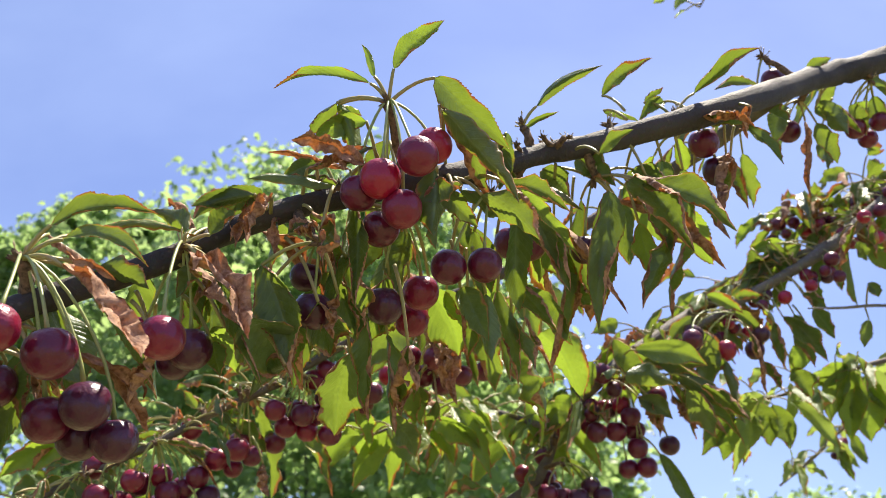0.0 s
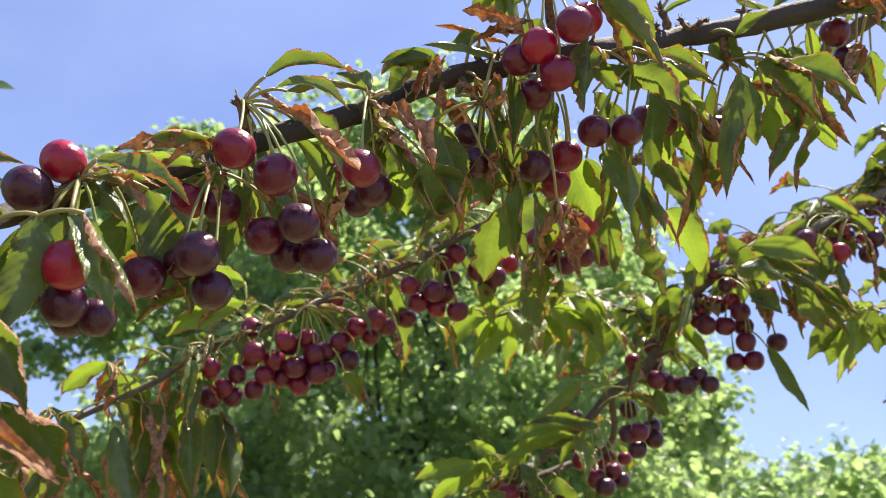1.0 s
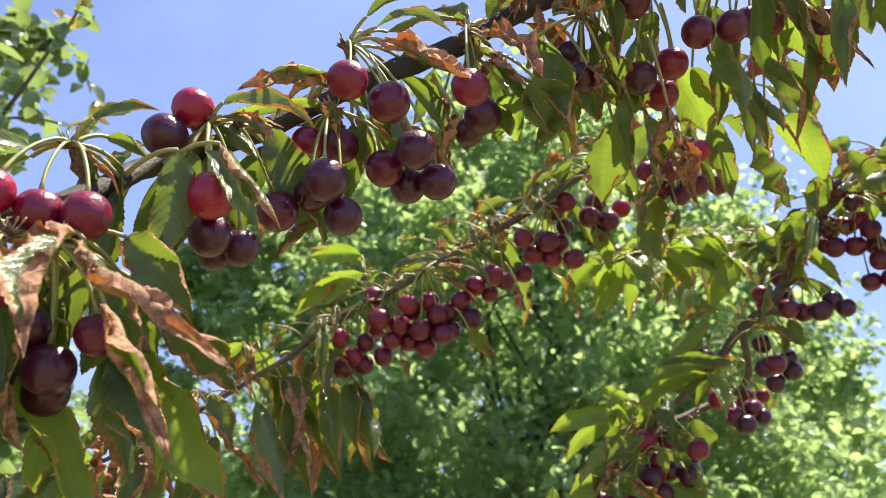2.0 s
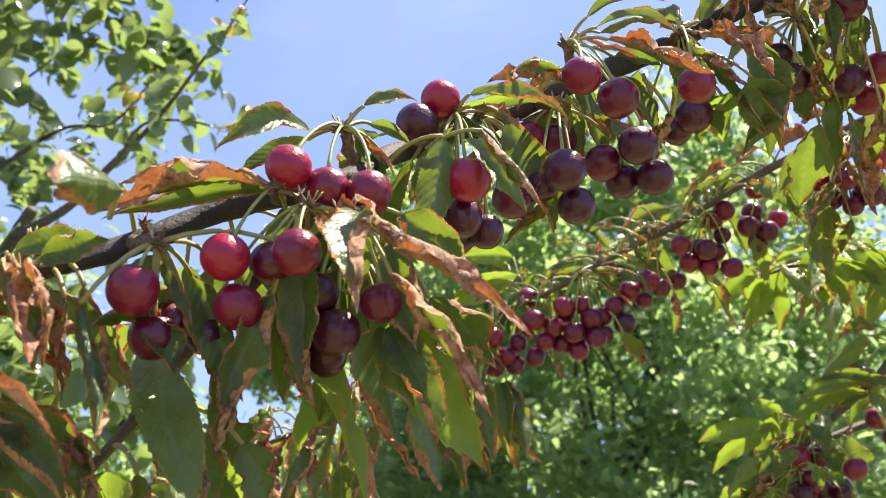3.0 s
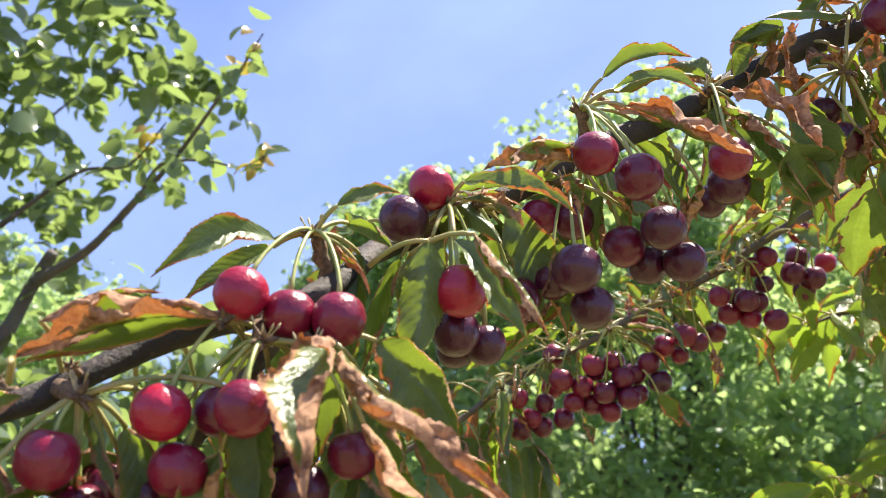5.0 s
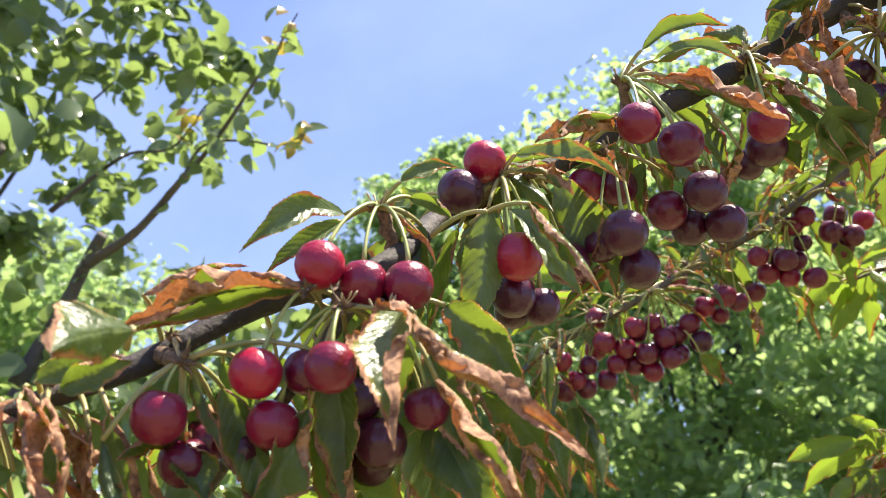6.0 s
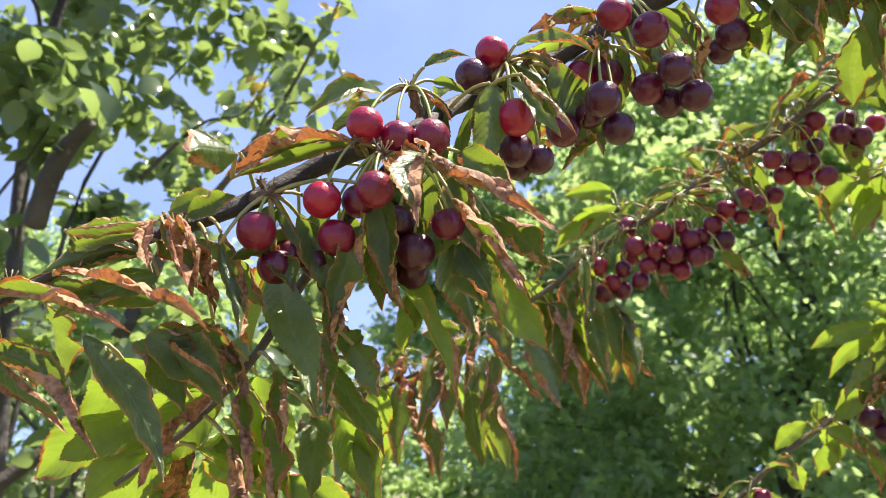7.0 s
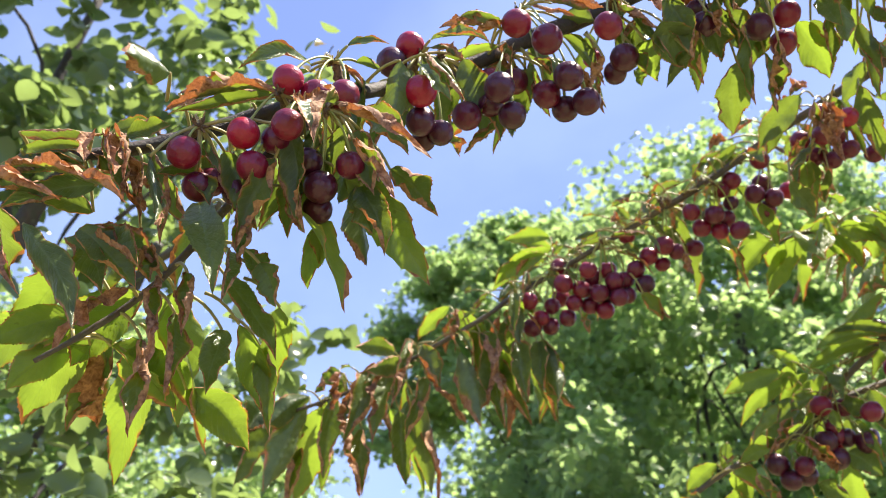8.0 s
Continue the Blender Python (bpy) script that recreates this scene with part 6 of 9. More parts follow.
leaf(main_branch, (0.0760, 0.6219, 1.9592), (0.0773, 0.6451, 1.9402), (0.1161, 0.7000, 1.8995), 0.0356, (-0.14, -0.96, -0.24), scorch=.12, young=True)
leaf(main_branch, (0.0046, 0.4764, 1.9487), (0.0106, 0.4854, 1.9207), (0.0265, 0.4778, 1.8851), 0.0198, (-0.04, -0.95, -0.30), scorch=.12)
leaf(main_branch, (0.0178, 0.4847, 1.9472), (0.0264, 0.4962, 1.9208), (0.0283, 0.4836, 1.8748), 0.0174, (-0.05, -0.96, -0.29), scorch=.1)
leaf(main_branch, (0.0117, 0.7054, 1.9740), (0.0040, 0.7329, 1.9650), (0.0029, 0.7211, 1.9104), 0.0202, (-0.00, -0.97, -0.25), scorch=.95, crisp=.9)
leaf(main_branch, (-0.0118, 0.7268, 1.9523), (-0.0215, 0.7531, 1.9418), (-0.0447, 0.7377, 1.8992), 0.0164, (0.04, -0.97, -0.22), scorch=.8, crisp=.7)
leaf(main_branch, (-0.0151, 0.7530, 1.9405), (-0.0241, 0.7796, 1.9297), (-0.0207, 0.8249, 1.9004), 0.0168, (0.03, -0.98, -0.20), scorch=.25, young=True)
leaf(main_branch, (0.0904, 0.5742, 1.9861), (0.0944, 0.5927, 1.9629), (0.1069, 0.5920, 1.9322), 0.0209, (-0.16, -0.94, -0.31), scorch=.6, crisp=.5)
leaf(main_branch, spur_g1f, (0.0724, 0.5525, 2.0358), (0.0912, 0.5499, 2.0118), 0.0247, (-0.13, -0.89, -0.44), scorch=.1)
leaf(main_branch, spur_g1f, (0.0978, 0.5539, 2.0458), (0.1217, 0.5389, 2.0153), 0.0206, (-0.18, -0.88, -0.45), scorch=.15)
leaf(main_branch, spur_g1f, (0.1299, 0.5783, 2.0253), (0.1383, 0.5880, 1.9745), 0.0255, (-0.21, -0.90, -0.39), scorch=.1)
leaf(main_branch, spur_x2, (0.3338, 0.7170, 2.1900), (0.3128, 0.7111, 2.1430), 0.0220, (-0.36, -0.80, -0.47), scorch=.1)
leaf(main_branch, spur_x2, (0.3531, 0.7226, 2.1762), (0.3410, 0.7124, 2.0892), 0.0220, (-0.39, -0.81, -0.43), scorch=.75, fold=30)
leaf(main_branch, spur_x2, (0.3641, 0.7232, 2.1747), (0.3838, 0.7367, 2.1372), 0.0198, (-0.41, -0.80, -0.44), scorch=.2)
leaf(main_branch, (0.3664, 0.6903, 2.2078), (0.3652, 0.7117, 2.1931), (0.3858, 0.7095, 2.1543), 0.0208, (-0.41, -0.78, -0.47), scorch=.1)
leaf(main_branch, spur_xr, (0.4049, 0.7304, 2.2002), (0.4186, 0.7364, 2.1684), 0.0191, (-0.44, -0.77, -0.46), scorch=.15)
leaf(main_branch, spur_xr, (0.4274, 0.7273, 2.2080), (0.4406, 0.7385, 2.1760), 0.0202, (-0.45, -0.76, -0.46), scorch=.15)
leaf(third_branch, spur_h1, (0.2194, 0.9559, 2.0088), (0.2951, 0.9416, 1.9930), 0.0247, (-0.25, -0.94, -0.25), scorch=.15, roll=-20)
leaf(third_branch, spur_h1, (0.2084, 0.9701, 2.0004), (0.2930, 0.9513, 1.9791), 0.0224, (-0.25, -0.94, -0.23), scorch=.1, roll=20)
leaf(third_branch, (0.2433, 0.9853, 1.9989), (0.2618, 0.9640, 1.9888), (0.3396, 0.9611, 1.9278), 0.0273, (-0.29, -0.93, -0.20), scorch=.35)
leaf(third_branch, spur_h1, (0.2236, 0.9650, 1.9594), (0.2419, 0.9626, 1.9204), 0.0258, (-0.23, -0.95, -0.19), scorch=.8, crisp=.3)
leaf(third_branch, (0.2575, 0.9952, 1.9880), (0.2776, 0.9824, 1.9698), (0.3068, 0.9980, 1.9267), 0.0237, (-0.28, -0.94, -0.19), scorch=.2)
leaf(third_branch, (0.1654, 1.0069, 1.9693), (0.1431, 0.9869, 1.9708), (0.1118, 0.9821, 1.9016), 0.0291, (-0.13, -0.97, -0.18), scorch=.1)
leaf(third_branch, (0.2281, 0.9977, 1.9195), (0.2484, 0.9927, 1.8980), (0.2886, 0.9815, 1.8223), 0.0202, (-0.28, -0.95, -0.16), scorch=.05, fold=25)
leaf(third_branch, spur_h1, (0.2280, 0.9679, 1.9925), (0.3060, 0.9655, 1.9947), 0.0272, (-0.27, -0.92, -0.28), scorch=.2, roll=-20)
leaf(third_branch, (0.2589, 1.0012, 2.0022), (0.2789, 0.9864, 1.9855), (0.3210, 0.9691, 1.9135), 0.0276, (-0.30, -0.92, -0.24), scorch=.3)
leaf(third_branch, spur_h1, (0.2367, 0.9692, 1.9579), (0.2500, 0.9658, 1.9164), 0.0230, (-0.26, -0.94, -0.24), scorch=.85, crisp=.3)
leaf(third_branch, (0.1677, 1.0199, 1.9621), (0.1675, 1.0060, 1.9503), (0.1272, 0.9724, 1.8987), 0.0239, (-0.17, -0.96, -0.23), scorch=.2)
leaf(third_branch, (0.1073, 1.0285, 1.8591), (0.1182, 1.0060, 1.8426), (0.1330, 1.0176, 1.8108), 0.0205, (-0.15, -0.98, -0.13), scorch=.1)
leaf(third_branch, spur_h4, (0.0525, 1.0228, 1.7968), (-0.0368, 0.9913, 1.7920), 0.0208, (-0.04, -0.99, -0.11), scorch=.2, roll=-20)
leaf(third_branch, spur_h4, (0.0260, 1.0337, 1.7862), (-0.0151, 1.0245, 1.7627), 0.0237, (-0.04, -1.00, -0.09), scorch=.1)
leaf(third_branch, (-0.0764, 1.0033, 1.7342), (-0.0904, 0.9778, 1.7413), (-0.1650, 0.9912, 1.7193), 0.0253, (0.13, -0.96, -0.23), scorch=.06, young=True)
leaf(third_branch, (-0.0716, 1.0092, 1.7303), (-0.0848, 0.9830, 1.7365), (-0.1514, 1.0327, 1.6868), 0.0225, (0.12, -0.97, -0.21), scorch=.06, young=True)
leaf(third_branch, (-0.0569, 1.0097, 1.7460), (-0.0704, 0.9837, 1.7525), (-0.1044, 0.9600, 1.7635), 0.0155, (0.10, -0.96, -0.26), scorch=.05, young=True)
leaf(third_branch, (-0.0655, 0.9935, 1.7464), (-0.0784, 0.9671, 1.7523), (-0.0876, 0.9993, 1.7246), 0.0238, (0.09, -0.97, -0.24), scorch=.05, young=True)
leaf(third_branch, (-0.0348, 1.0117, 1.7645), (-0.0494, 0.9865, 1.7716), (0.0367, 1.0136, 1.7892), 0.0225, (0.03, -0.96, -0.27), scorch=.1, roll=-30, young=True)
leaf(third_branch, spur_h5, (-0.0639, 1.0135, 1.7487), (-0.1037, 1.0389, 1.7119), 0.0216, (0.09, -0.97, -0.22), scorch=.1, young=True)
leaf(third_branch, (-0.0608, 1.0582, 1.7043), (-0.0641, 1.0457, 1.7048), (-0.1061, 1.0888, 1.6694), 0.0261, (0.09, -0.98, -0.18), scorch=.1, young=True)
leaf(third_branch, (-0.0776, 1.0526, 1.6727), (-0.0665, 1.0284, 1.6589), (-0.0439, 1.0284, 1.6245), 0.0212, (0.07, -0.99, -0.15), scorch=.9, crisp=.6)
leaf(low_branch, (-0.1726, 1.0046, 1.6212), (-0.1794, 0.9974, 1.6327), (-0.2201, 1.0121, 1.6004), 0.0263, (0.17, -0.98, -0.08), scorch=.1, young=True)
leaf(low_branch, (-0.1622, 1.0074, 1.6290), (-0.1617, 1.0079, 1.6281), (-0.1497, 1.0525, 1.5890), 0.0264, (0.13, -0.99, -0.07), scorch=.1, young=True)
leaf(low_branch, (-0.2095, 0.9948, 1.5932), (-0.2056, 0.9990, 1.5866), (-0.1951, 1.0277, 1.5519), 0.0249, (0.17, -0.98, -0.04), scorch=.15, young=True)
leaf(low_branch, (-0.2562, 0.9926, 1.5514), (-0.2554, 0.9852, 1.5505), (-0.2373, 1.0143, 1.5298), 0.0220, (0.21, -0.98, -0.01), scorch=.3, young=True)
leaf(low_branch, (-0.1130, 1.0410, 1.6605), (-0.1052, 1.0246, 1.6658), (-0.1505, 1.0395, 1.6468), 0.0249, (0.11, -0.99, -0.11), scorch=.2, young=True)
leaf(low_branch, (-0.1300, 1.0290, 1.6359), (-0.1182, 1.0364, 1.6094), (-0.1079, 1.0124, 1.5455), 0.0264, (0.10, -0.99, -0.04), scorch=.6, crisp=.5, young=True)
leaf(low_branch, (-0.0933, 1.0499, 1.6708), (-0.0726, 1.0321, 1.6582), (-0.0488, 1.0273, 1.6286), 0.0247, (0.05, -0.99, -0.10), scorch=.9, crisp=.7)
leaf(low_branch, (-0.1480, 1.0168, 1.6381), (-0.1448, 1.0320, 1.6167), (-0.1825, 1.0689, 1.5677), 0.0325, (0.14, -0.99, -0.05), scorch=.1, young=True)
leaf(low_branch, (-0.0848, 1.0631, 1.6303), (-0.0739, 1.0725, 1.6039), (-0.0698, 1.1409, 1.5482), 0.0325, (0.06, -1.00, -0.04), scorch=.2, young=True)
leaf(low_branch, (-0.0513, 1.0789, 1.6723), (-0.0364, 1.0890, 1.6483), (-0.0195, 1.1665, 1.5715), 0.0328, (0.02, -1.00, -0.06), scorch=.2, young=True)
leaf(third_branch, (-0.0021, 1.1992, 1.9994), (-0.0216, 1.2200, 2.0086), (-0.0805, 1.1438, 1.9358), 0.0315, (0.06, -0.93, -0.36), scorch=.05)
leaf(third_branch, (0.0115, 1.2074, 1.9967), (-0.0065, 1.2296, 2.0057), (-0.0405, 1.1517, 1.9166), 0.0298, (0.04, -0.94, -0.35), scorch=.05)
leaf(third_branch, (0.0357, 1.2195, 1.9984), (0.0209, 1.2437, 2.0078), (-0.0131, 1.1609, 1.8951), 0.0315, (0.02, -0.94, -0.34), scorch=.05)
leaf(third_branch, (0.0423, 1.2363, 1.9706), (0.0286, 1.2624, 1.9760), (0.0049, 1.2171, 1.8809), 0.0315, (0.01, -0.95, -0.32), scorch=.05)
leaf(third_branch, (0.0142, 1.1990, 2.0182), (-0.0035, 1.2201, 2.0302), (0.0411, 1.2150, 2.0032), 0.0263, (0.01, -0.93, -0.38), scorch=.05)
leaf(main_branch, spur_f4, (-0.3339, 0.2216, 1.6978), (-0.3476, 0.1815, 1.6802), 0.0195, (0.64, -0.75, -0.14), scorch=.45, crisp=.3, fold=15)
leaf(main_branch, spur_f4, (-0.3450, 0.2158, 1.7168), (-0.3638, 0.2094, 1.6984), 0.0146, (0.65, -0.74, -0.19), scorch=.1)
leaf(main_branch, (-0.3107, 0.2489, 1.7360), (-0.3016, 0.2529, 1.7077), (-0.2998, 0.2546, 1.6610), 0.0195, (0.49, -0.87, -0.12), scorch=.12, fold=14)
leaf(main_branch, (-0.0539, 0.4692, 1.9751), (-0.0566, 0.4614, 1.9887), (-0.1041, 0.4485, 1.9940), 0.0082, (0.15, -0.87, -0.46), scorch=0.8, crisp=0.25, fold=34, roll=-22)
leaf(main_branch, (0.0224, 0.4657, 1.9844), (0.0461, 0.4532, 1.9709), (0.0810, 0.5125, 1.9489), 0.0111, (-0.12, -0.91, -0.40), scorch=0.15, roll=-27, crisp=0.48, fold=17, young=True)
leaf(main_branch, (0.0110, 0.4738, 1.9926), (0.0108, 0.4808, 1.9835), (0.0575, 0.4775, 1.9611), 0.0184, (-0.06, -0.91, -0.42), scorch=0.05, roll=44, crisp=0.39, fold=11)
leaf(main_branch, spur_g1c, (0.0756, 0.5682, 2.0034), (0.1237, 0.5417, 1.9228), 0.0205, (-0.17, -0.92, -0.35), scorch=0.8, crisp=0.02, roll=37, fold=17)
leaf(main_branch, spur_g1c, (0.0397, 0.5282, 2.0447), (0.0507, 0.5136, 1.9966), 0.0136, (-0.08, -0.88, -0.46), scorch=0.05, roll=6, crisp=0.34, fold=21)
leaf(main_branch, (-0.0033, 0.4648, 1.9845), (-0.0035, 0.4446, 1.9746), (-0.0048, 0.4560, 1.9344), 0.0201, (0.01, -0.91, -0.41), scorch=0.25, roll=-41, crisp=0.02, fold=30)
leaf(main_branch, (0.0021, 0.4643, 1.9855), (0.0112, 0.4540, 1.9742), (-0.0078, 0.4513, 1.9539), 0.0171, (-0.00, -0.90, -0.43), scorch=0.5, crisp=0.07, roll=17, fold=28)
leaf(main_branch, (-0.0526, 0.4696, 1.9756), (-0.0515, 0.4724, 1.9715), (-0.0899, 0.4484, 1.9775), 0.0089, (0.14, -0.89, -0.43), scorch=0.35, roll=18, crisp=0.22, fold=29)
leaf(main_branch, (-0.0629, 0.4645, 1.9706), (-0.0742, 0.4625, 1.9952), (-0.0898, 0.4527, 1.9765), 0.0103, (0.16, -0.88, -0.45), scorch=0.35, crisp=0.4, roll=44, fold=17)
leaf(main_branch, (-0.1022, 0.4496, 1.9511), (-0.0980, 0.4212, 1.9505), (-0.1261, 0.3836, 1.9280), 0.0158, (0.24, -0.88, -0.41), scorch=0.05, roll=-33, crisp=0.25, fold=12)
leaf(main_branch, (-0.0915, 0.4511, 1.9563), (-0.0957, 0.4536, 1.9643), (-0.0926, 0.4412, 1.9227), 0.0103, (0.19, -0.90, -0.39), scorch=0.8, crisp=0.29, fold=35, roll=45)
leaf(main_branch, (-0.1089, 0.4487, 1.9479), (-0.1128, 0.4560, 1.9539), (-0.1184, 0.4366, 1.9307), 0.0089, (0.23, -0.89, -0.38), scorch=0.5, crisp=0.17, roll=27, fold=10)
leaf(main_branch, spur_g2d, (-0.0949, 0.4433, 1.9099), (-0.0772, 0.4754, 1.8575), 0.0193, (0.18, -0.94, -0.28), scorch=0.35, roll=31, fold=14, crisp=0.45, young=True)
leaf(main_branch, spur_g2d, (-0.0640, 0.4377, 1.9437), (-0.0636, 0.4642, 1.9196), 0.0114, (0.13, -0.92, -0.37), scorch=0.25, crisp=0.32, roll=-18, fold=24, young=True)
leaf(main_branch, spur_g2d, (-0.0865, 0.4410, 1.9372), (-0.0758, 0.4385, 1.9435), 0.0120, (0.17, -0.90, -0.39), scorch=0.8, crisp=0.46, roll=29, fold=10)
leaf(main_branch, spur_g2, (-0.0561, 0.4810, 1.9682), (-0.0665, 0.4445, 1.8807), 0.0139, (0.12, -0.93, -0.35), scorch=0.05, fold=30, crisp=0.15, roll=-34)
leaf(main_branch, (-0.0407, 0.4981, 1.9253), (-0.0346, 0.5126, 1.8998), (-0.0353, 0.5085, 1.8376), 0.0143, (0.07, -0.97, -0.23), scorch=0.25, roll=-19, crisp=0.58, fold=30)
leaf(main_branch, spur_b, (-0.1299, 0.4370, 1.9164), (-0.0901, 0.4207, 1.8442), 0.0150, (0.24, -0.93, -0.28), scorch=0.05, crisp=0.39, fold=33, roll=13)
leaf(main_branch, spur_b, (-0.1312, 0.4468, 1.9427), (-0.1100, 0.4545, 1.9593), 0.0143, (0.15, -0.87, -0.47), scorch=0.05, roll=-7, crisp=0.03, fold=17)
leaf(main_branch, spur_b, (-0.1435, 0.4562, 1.9451), (-0.1662, 0.4671, 1.9695), 0.0154, (0.21, -0.86, -0.47), scorch=0.8, crisp=0.05, roll=-2, fold=24)
leaf(main_branch, spur_b, (-0.1268, 0.4554, 1.9228), (-0.1403, 0.4556, 1.8969), 0.0115, (0.18, -0.90, -0.41), scorch=0.8, roll=-2, crisp=0.16, fold=24)
leaf(main_branch, spur_a, (-0.2029, 0.4033, 1.8948), (-0.1597, 0.3937, 1.8295), 0.0170, (0.29, -0.89, -0.36), scorch=0.05, crisp=0.33, fold=18, roll=-42, sag=-.008)
leaf(main_branch, spur_a, (-0.1885, 0.4125, 1.9241), (-0.1325, 0.4303, 1.9297), 0.0112, (0.27, -0.84, -0.48), scorch=0.8, roll=-31, sag=.004, crisp=0.35, fold=12, young=True)
leaf(main_branch, spur_a, (-0.2024, 0.4022, 1.9207), (-0.1621, 0.4007, 1.8974), 0.0080, (0.32, -0.83, -0.46), scorch=0.8, roll=44, sag=.004, crisp=0.23, fold=23)
leaf(main_branch, (-0.2159, 0.3707, 1.8629), (-0.1986, 0.3462, 1.8622), (-0.2164, 0.3194, 1.8237), 0.0085, (0.42, -0.81, -0.40), scorch=0.8, roll=20, crisp=0.56, fold=11)
leaf(main_branch, (-0.2298, 0.3789, 1.8584), (-0.2092, 0.3585, 1.8508), (-0.2806, 0.3691, 1.8515), 0.0103, (0.46, -0.80, -0.38), scorch=0.25, crisp=0.11, roll=-13, fold=10, young=True)
leaf(main_branch, spur_d, (-0.2714, 0.3364, 1.8366), (-0.2258, 0.3490, 1.8367), 0.0145, (0.49, -0.79, -0.36), scorch=0.5, roll=34, fold=36, crisp=0.48)
leaf(main_branch, spur_d, (-0.2553, 0.3182, 1.8301), (-0.2241, 0.3147, 1.8022), 0.0127, (0.50, -0.79, -0.35), scorch=0.05, crisp=0.3, roll=3, fold=25)
leaf(main_branch, spur_d, (-0.2358, 0.2874, 1.7958), (-0.1987, 0.2727, 1.7467), 0.0147, (0.22, -0.89, -0.39), scorch=0.05, fold=13, roll=-31, crisp=0.4)
leaf(main_branch, spur_d, (-0.2715, 0.3116, 1.7983), (-0.2939, 0.3245, 1.7471), 0.0162, (0.55, -0.81, -0.20), scorch=0.15, crisp=0.56, roll=4, fold=21)
leaf(main_branch, (-0.2081, 0.4032, 1.8756), (-0.2164, 0.4293, 1.8633), (-0.2010, 0.4230, 1.8293), 0.0147, (0.33, -0.89, -0.31), scorch=0.8, roll=-2, crisp=0.22, fold=34)
leaf(main_branch, (-0.1370, 0.4557, 1.9070), (-0.1322, 0.4772, 1.8867), (-0.1309, 0.4785, 1.8682), 0.0146, (0.17, -0.92, -0.35), scorch=0.05, crisp=0.58, roll=-11, fold=36)
leaf(main_branch, (-0.1627, 0.4583, 1.9015), (-0.1709, 0.4844, 1.8891), (-0.1600, 0.4728, 1.8497), 0.0160, (0.23, -0.92, -0.33), scorch=0.15, crisp=0.11, roll=47, fold=24)
leaf(main_branch, (-0.4442, 0.1091, 1.6468), (-0.4705, 0.1219, 1.6400), (-0.3868, 0.1289, 1.5928), 0.0155, (0.83, -0.55, -0.09), scorch=0.35, fold=19, crisp=0.12, roll=29)
leaf(under_branch, (-0.3527, 0.2703, 1.6188), (-0.3479, 0.2974, 1.6069), (-0.3288, 0.2986, 1.5460), 0.0196, (0.57, -0.82, 0.00), scorch=0.15, crisp=0.3, roll=-4, fold=21)
leaf(under_branch, (-0.3824, 0.2023, 1.6302), (-0.3943, 0.1808, 1.6474), (-0.3476, 0.2039, 1.6196), 0.0239, (0.73, -0.60, -0.32), scorch=0.25, crisp=0.15, roll=-37, fold=31)
leaf(under_branch, (-0.4146, 0.2309, 1.6044), (-0.4372, 0.2506, 1.6058), (-0.4623, 0.2544, 1.5436), 0.0279, (0.76, -0.62, -0.18), scorch=0.25, crisp=0.55, roll=2, fold=10)
leaf(main_branch, (-0.2859, 0.2865, 1.7447), (-0.2857, 0.3037, 1.7201), (-0.2599, 0.2852, 1.6492), 0.0248, (0.53, -0.76, -0.39), scorch=0.25, crisp=0.09, roll=-10, fold=22)
leaf(second_branch, (-0.5246, 0.8049, 1.7453), (-0.5406, 0.8222, 1.7638), (-0.5106, 0.8357, 1.7092), 0.0278, (0.44, -0.88, -0.15), scorch=0.25, crisp=0.29, roll=-33, fold=32)
leaf(second_branch, (-0.5928, 0.8519, 1.6941), (-0.5988, 0.8811, 1.6908), (-0.5904, 0.9842, 1.5871), 0.0354, (0.46, -0.89, -0.05), scorch=0.05, crisp=0.1, roll=14, fold=28, young=True)
leaf(second_branch, (-0.5409, 0.8450, 1.7260), (-0.5470, 0.8742, 1.7229), (-0.5636, 0.8457, 1.6392), 0.0307, (0.46, -0.88, -0.09), scorch=0.15, crisp=0.12, fold=33, roll=8)
leaf(second_branch, (-0.4649, 0.8515, 1.7672), (-0.4685, 0.8806, 1.7609), (-0.3816, 0.8733, 1.6612), 0.0381, (0.35, -0.93, -0.12), scorch=0.35, crisp=0.03, roll=-10, fold=33)
leaf(second_branch, (-0.4928, 0.8495, 1.8039), (-0.5084, 0.8692, 1.8204), (-0.4534, 0.8694, 1.7592), 0.0331, (0.39, -0.90, -0.19), scorch=0.25, crisp=0.4, roll=16, fold=21)
leaf(second_branch, (-0.3969, 0.8690, 1.7916), (-0.3918, 0.8886, 1.7695), (-0.3296, 0.8782, 1.6796), 0.0372, (0.30, -0.95, -0.14), scorch=0.25, crisp=0.23, roll=-23, fold=29)
leaf(second_branch, (-0.4032, 0.8745, 1.7954), (-0.4036, 0.8974, 1.7760), (-0.3844, 0.9364, 1.6761), 0.0247, (0.31, -0.94, -0.13), scorch=0.25, crisp=0.44, roll=-45, fold=28)
leaf(second_branch, (-0.5497, 0.8401, 1.7391), (-0.5605, 0.8676, 1.7445), (-0.5753, 0.8066, 1.7100), 0.0317, (0.51, -0.83, -0.23), scorch=0.25, roll=27, crisp=0.01, fold=34)
leaf(second_branch, (-0.6593, 0.8387, 1.7256), (-0.6693, 0.8623, 1.7412), (-0.6874, 0.8577, 1.6890), 0.0362, (0.57, -0.80, -0.20), scorch=0.25, crisp=0.29, roll=-17, fold=35)
leaf(second_branch, (-0.6807, 0.8236, 1.6947), (-0.6901, 0.8499, 1.7056), (-0.7530, 0.9543, 1.5859), 0.0442, (0.58, -0.80, -0.14), scorch=0.25, crisp=0.2, roll=-12, fold=37, young=True)
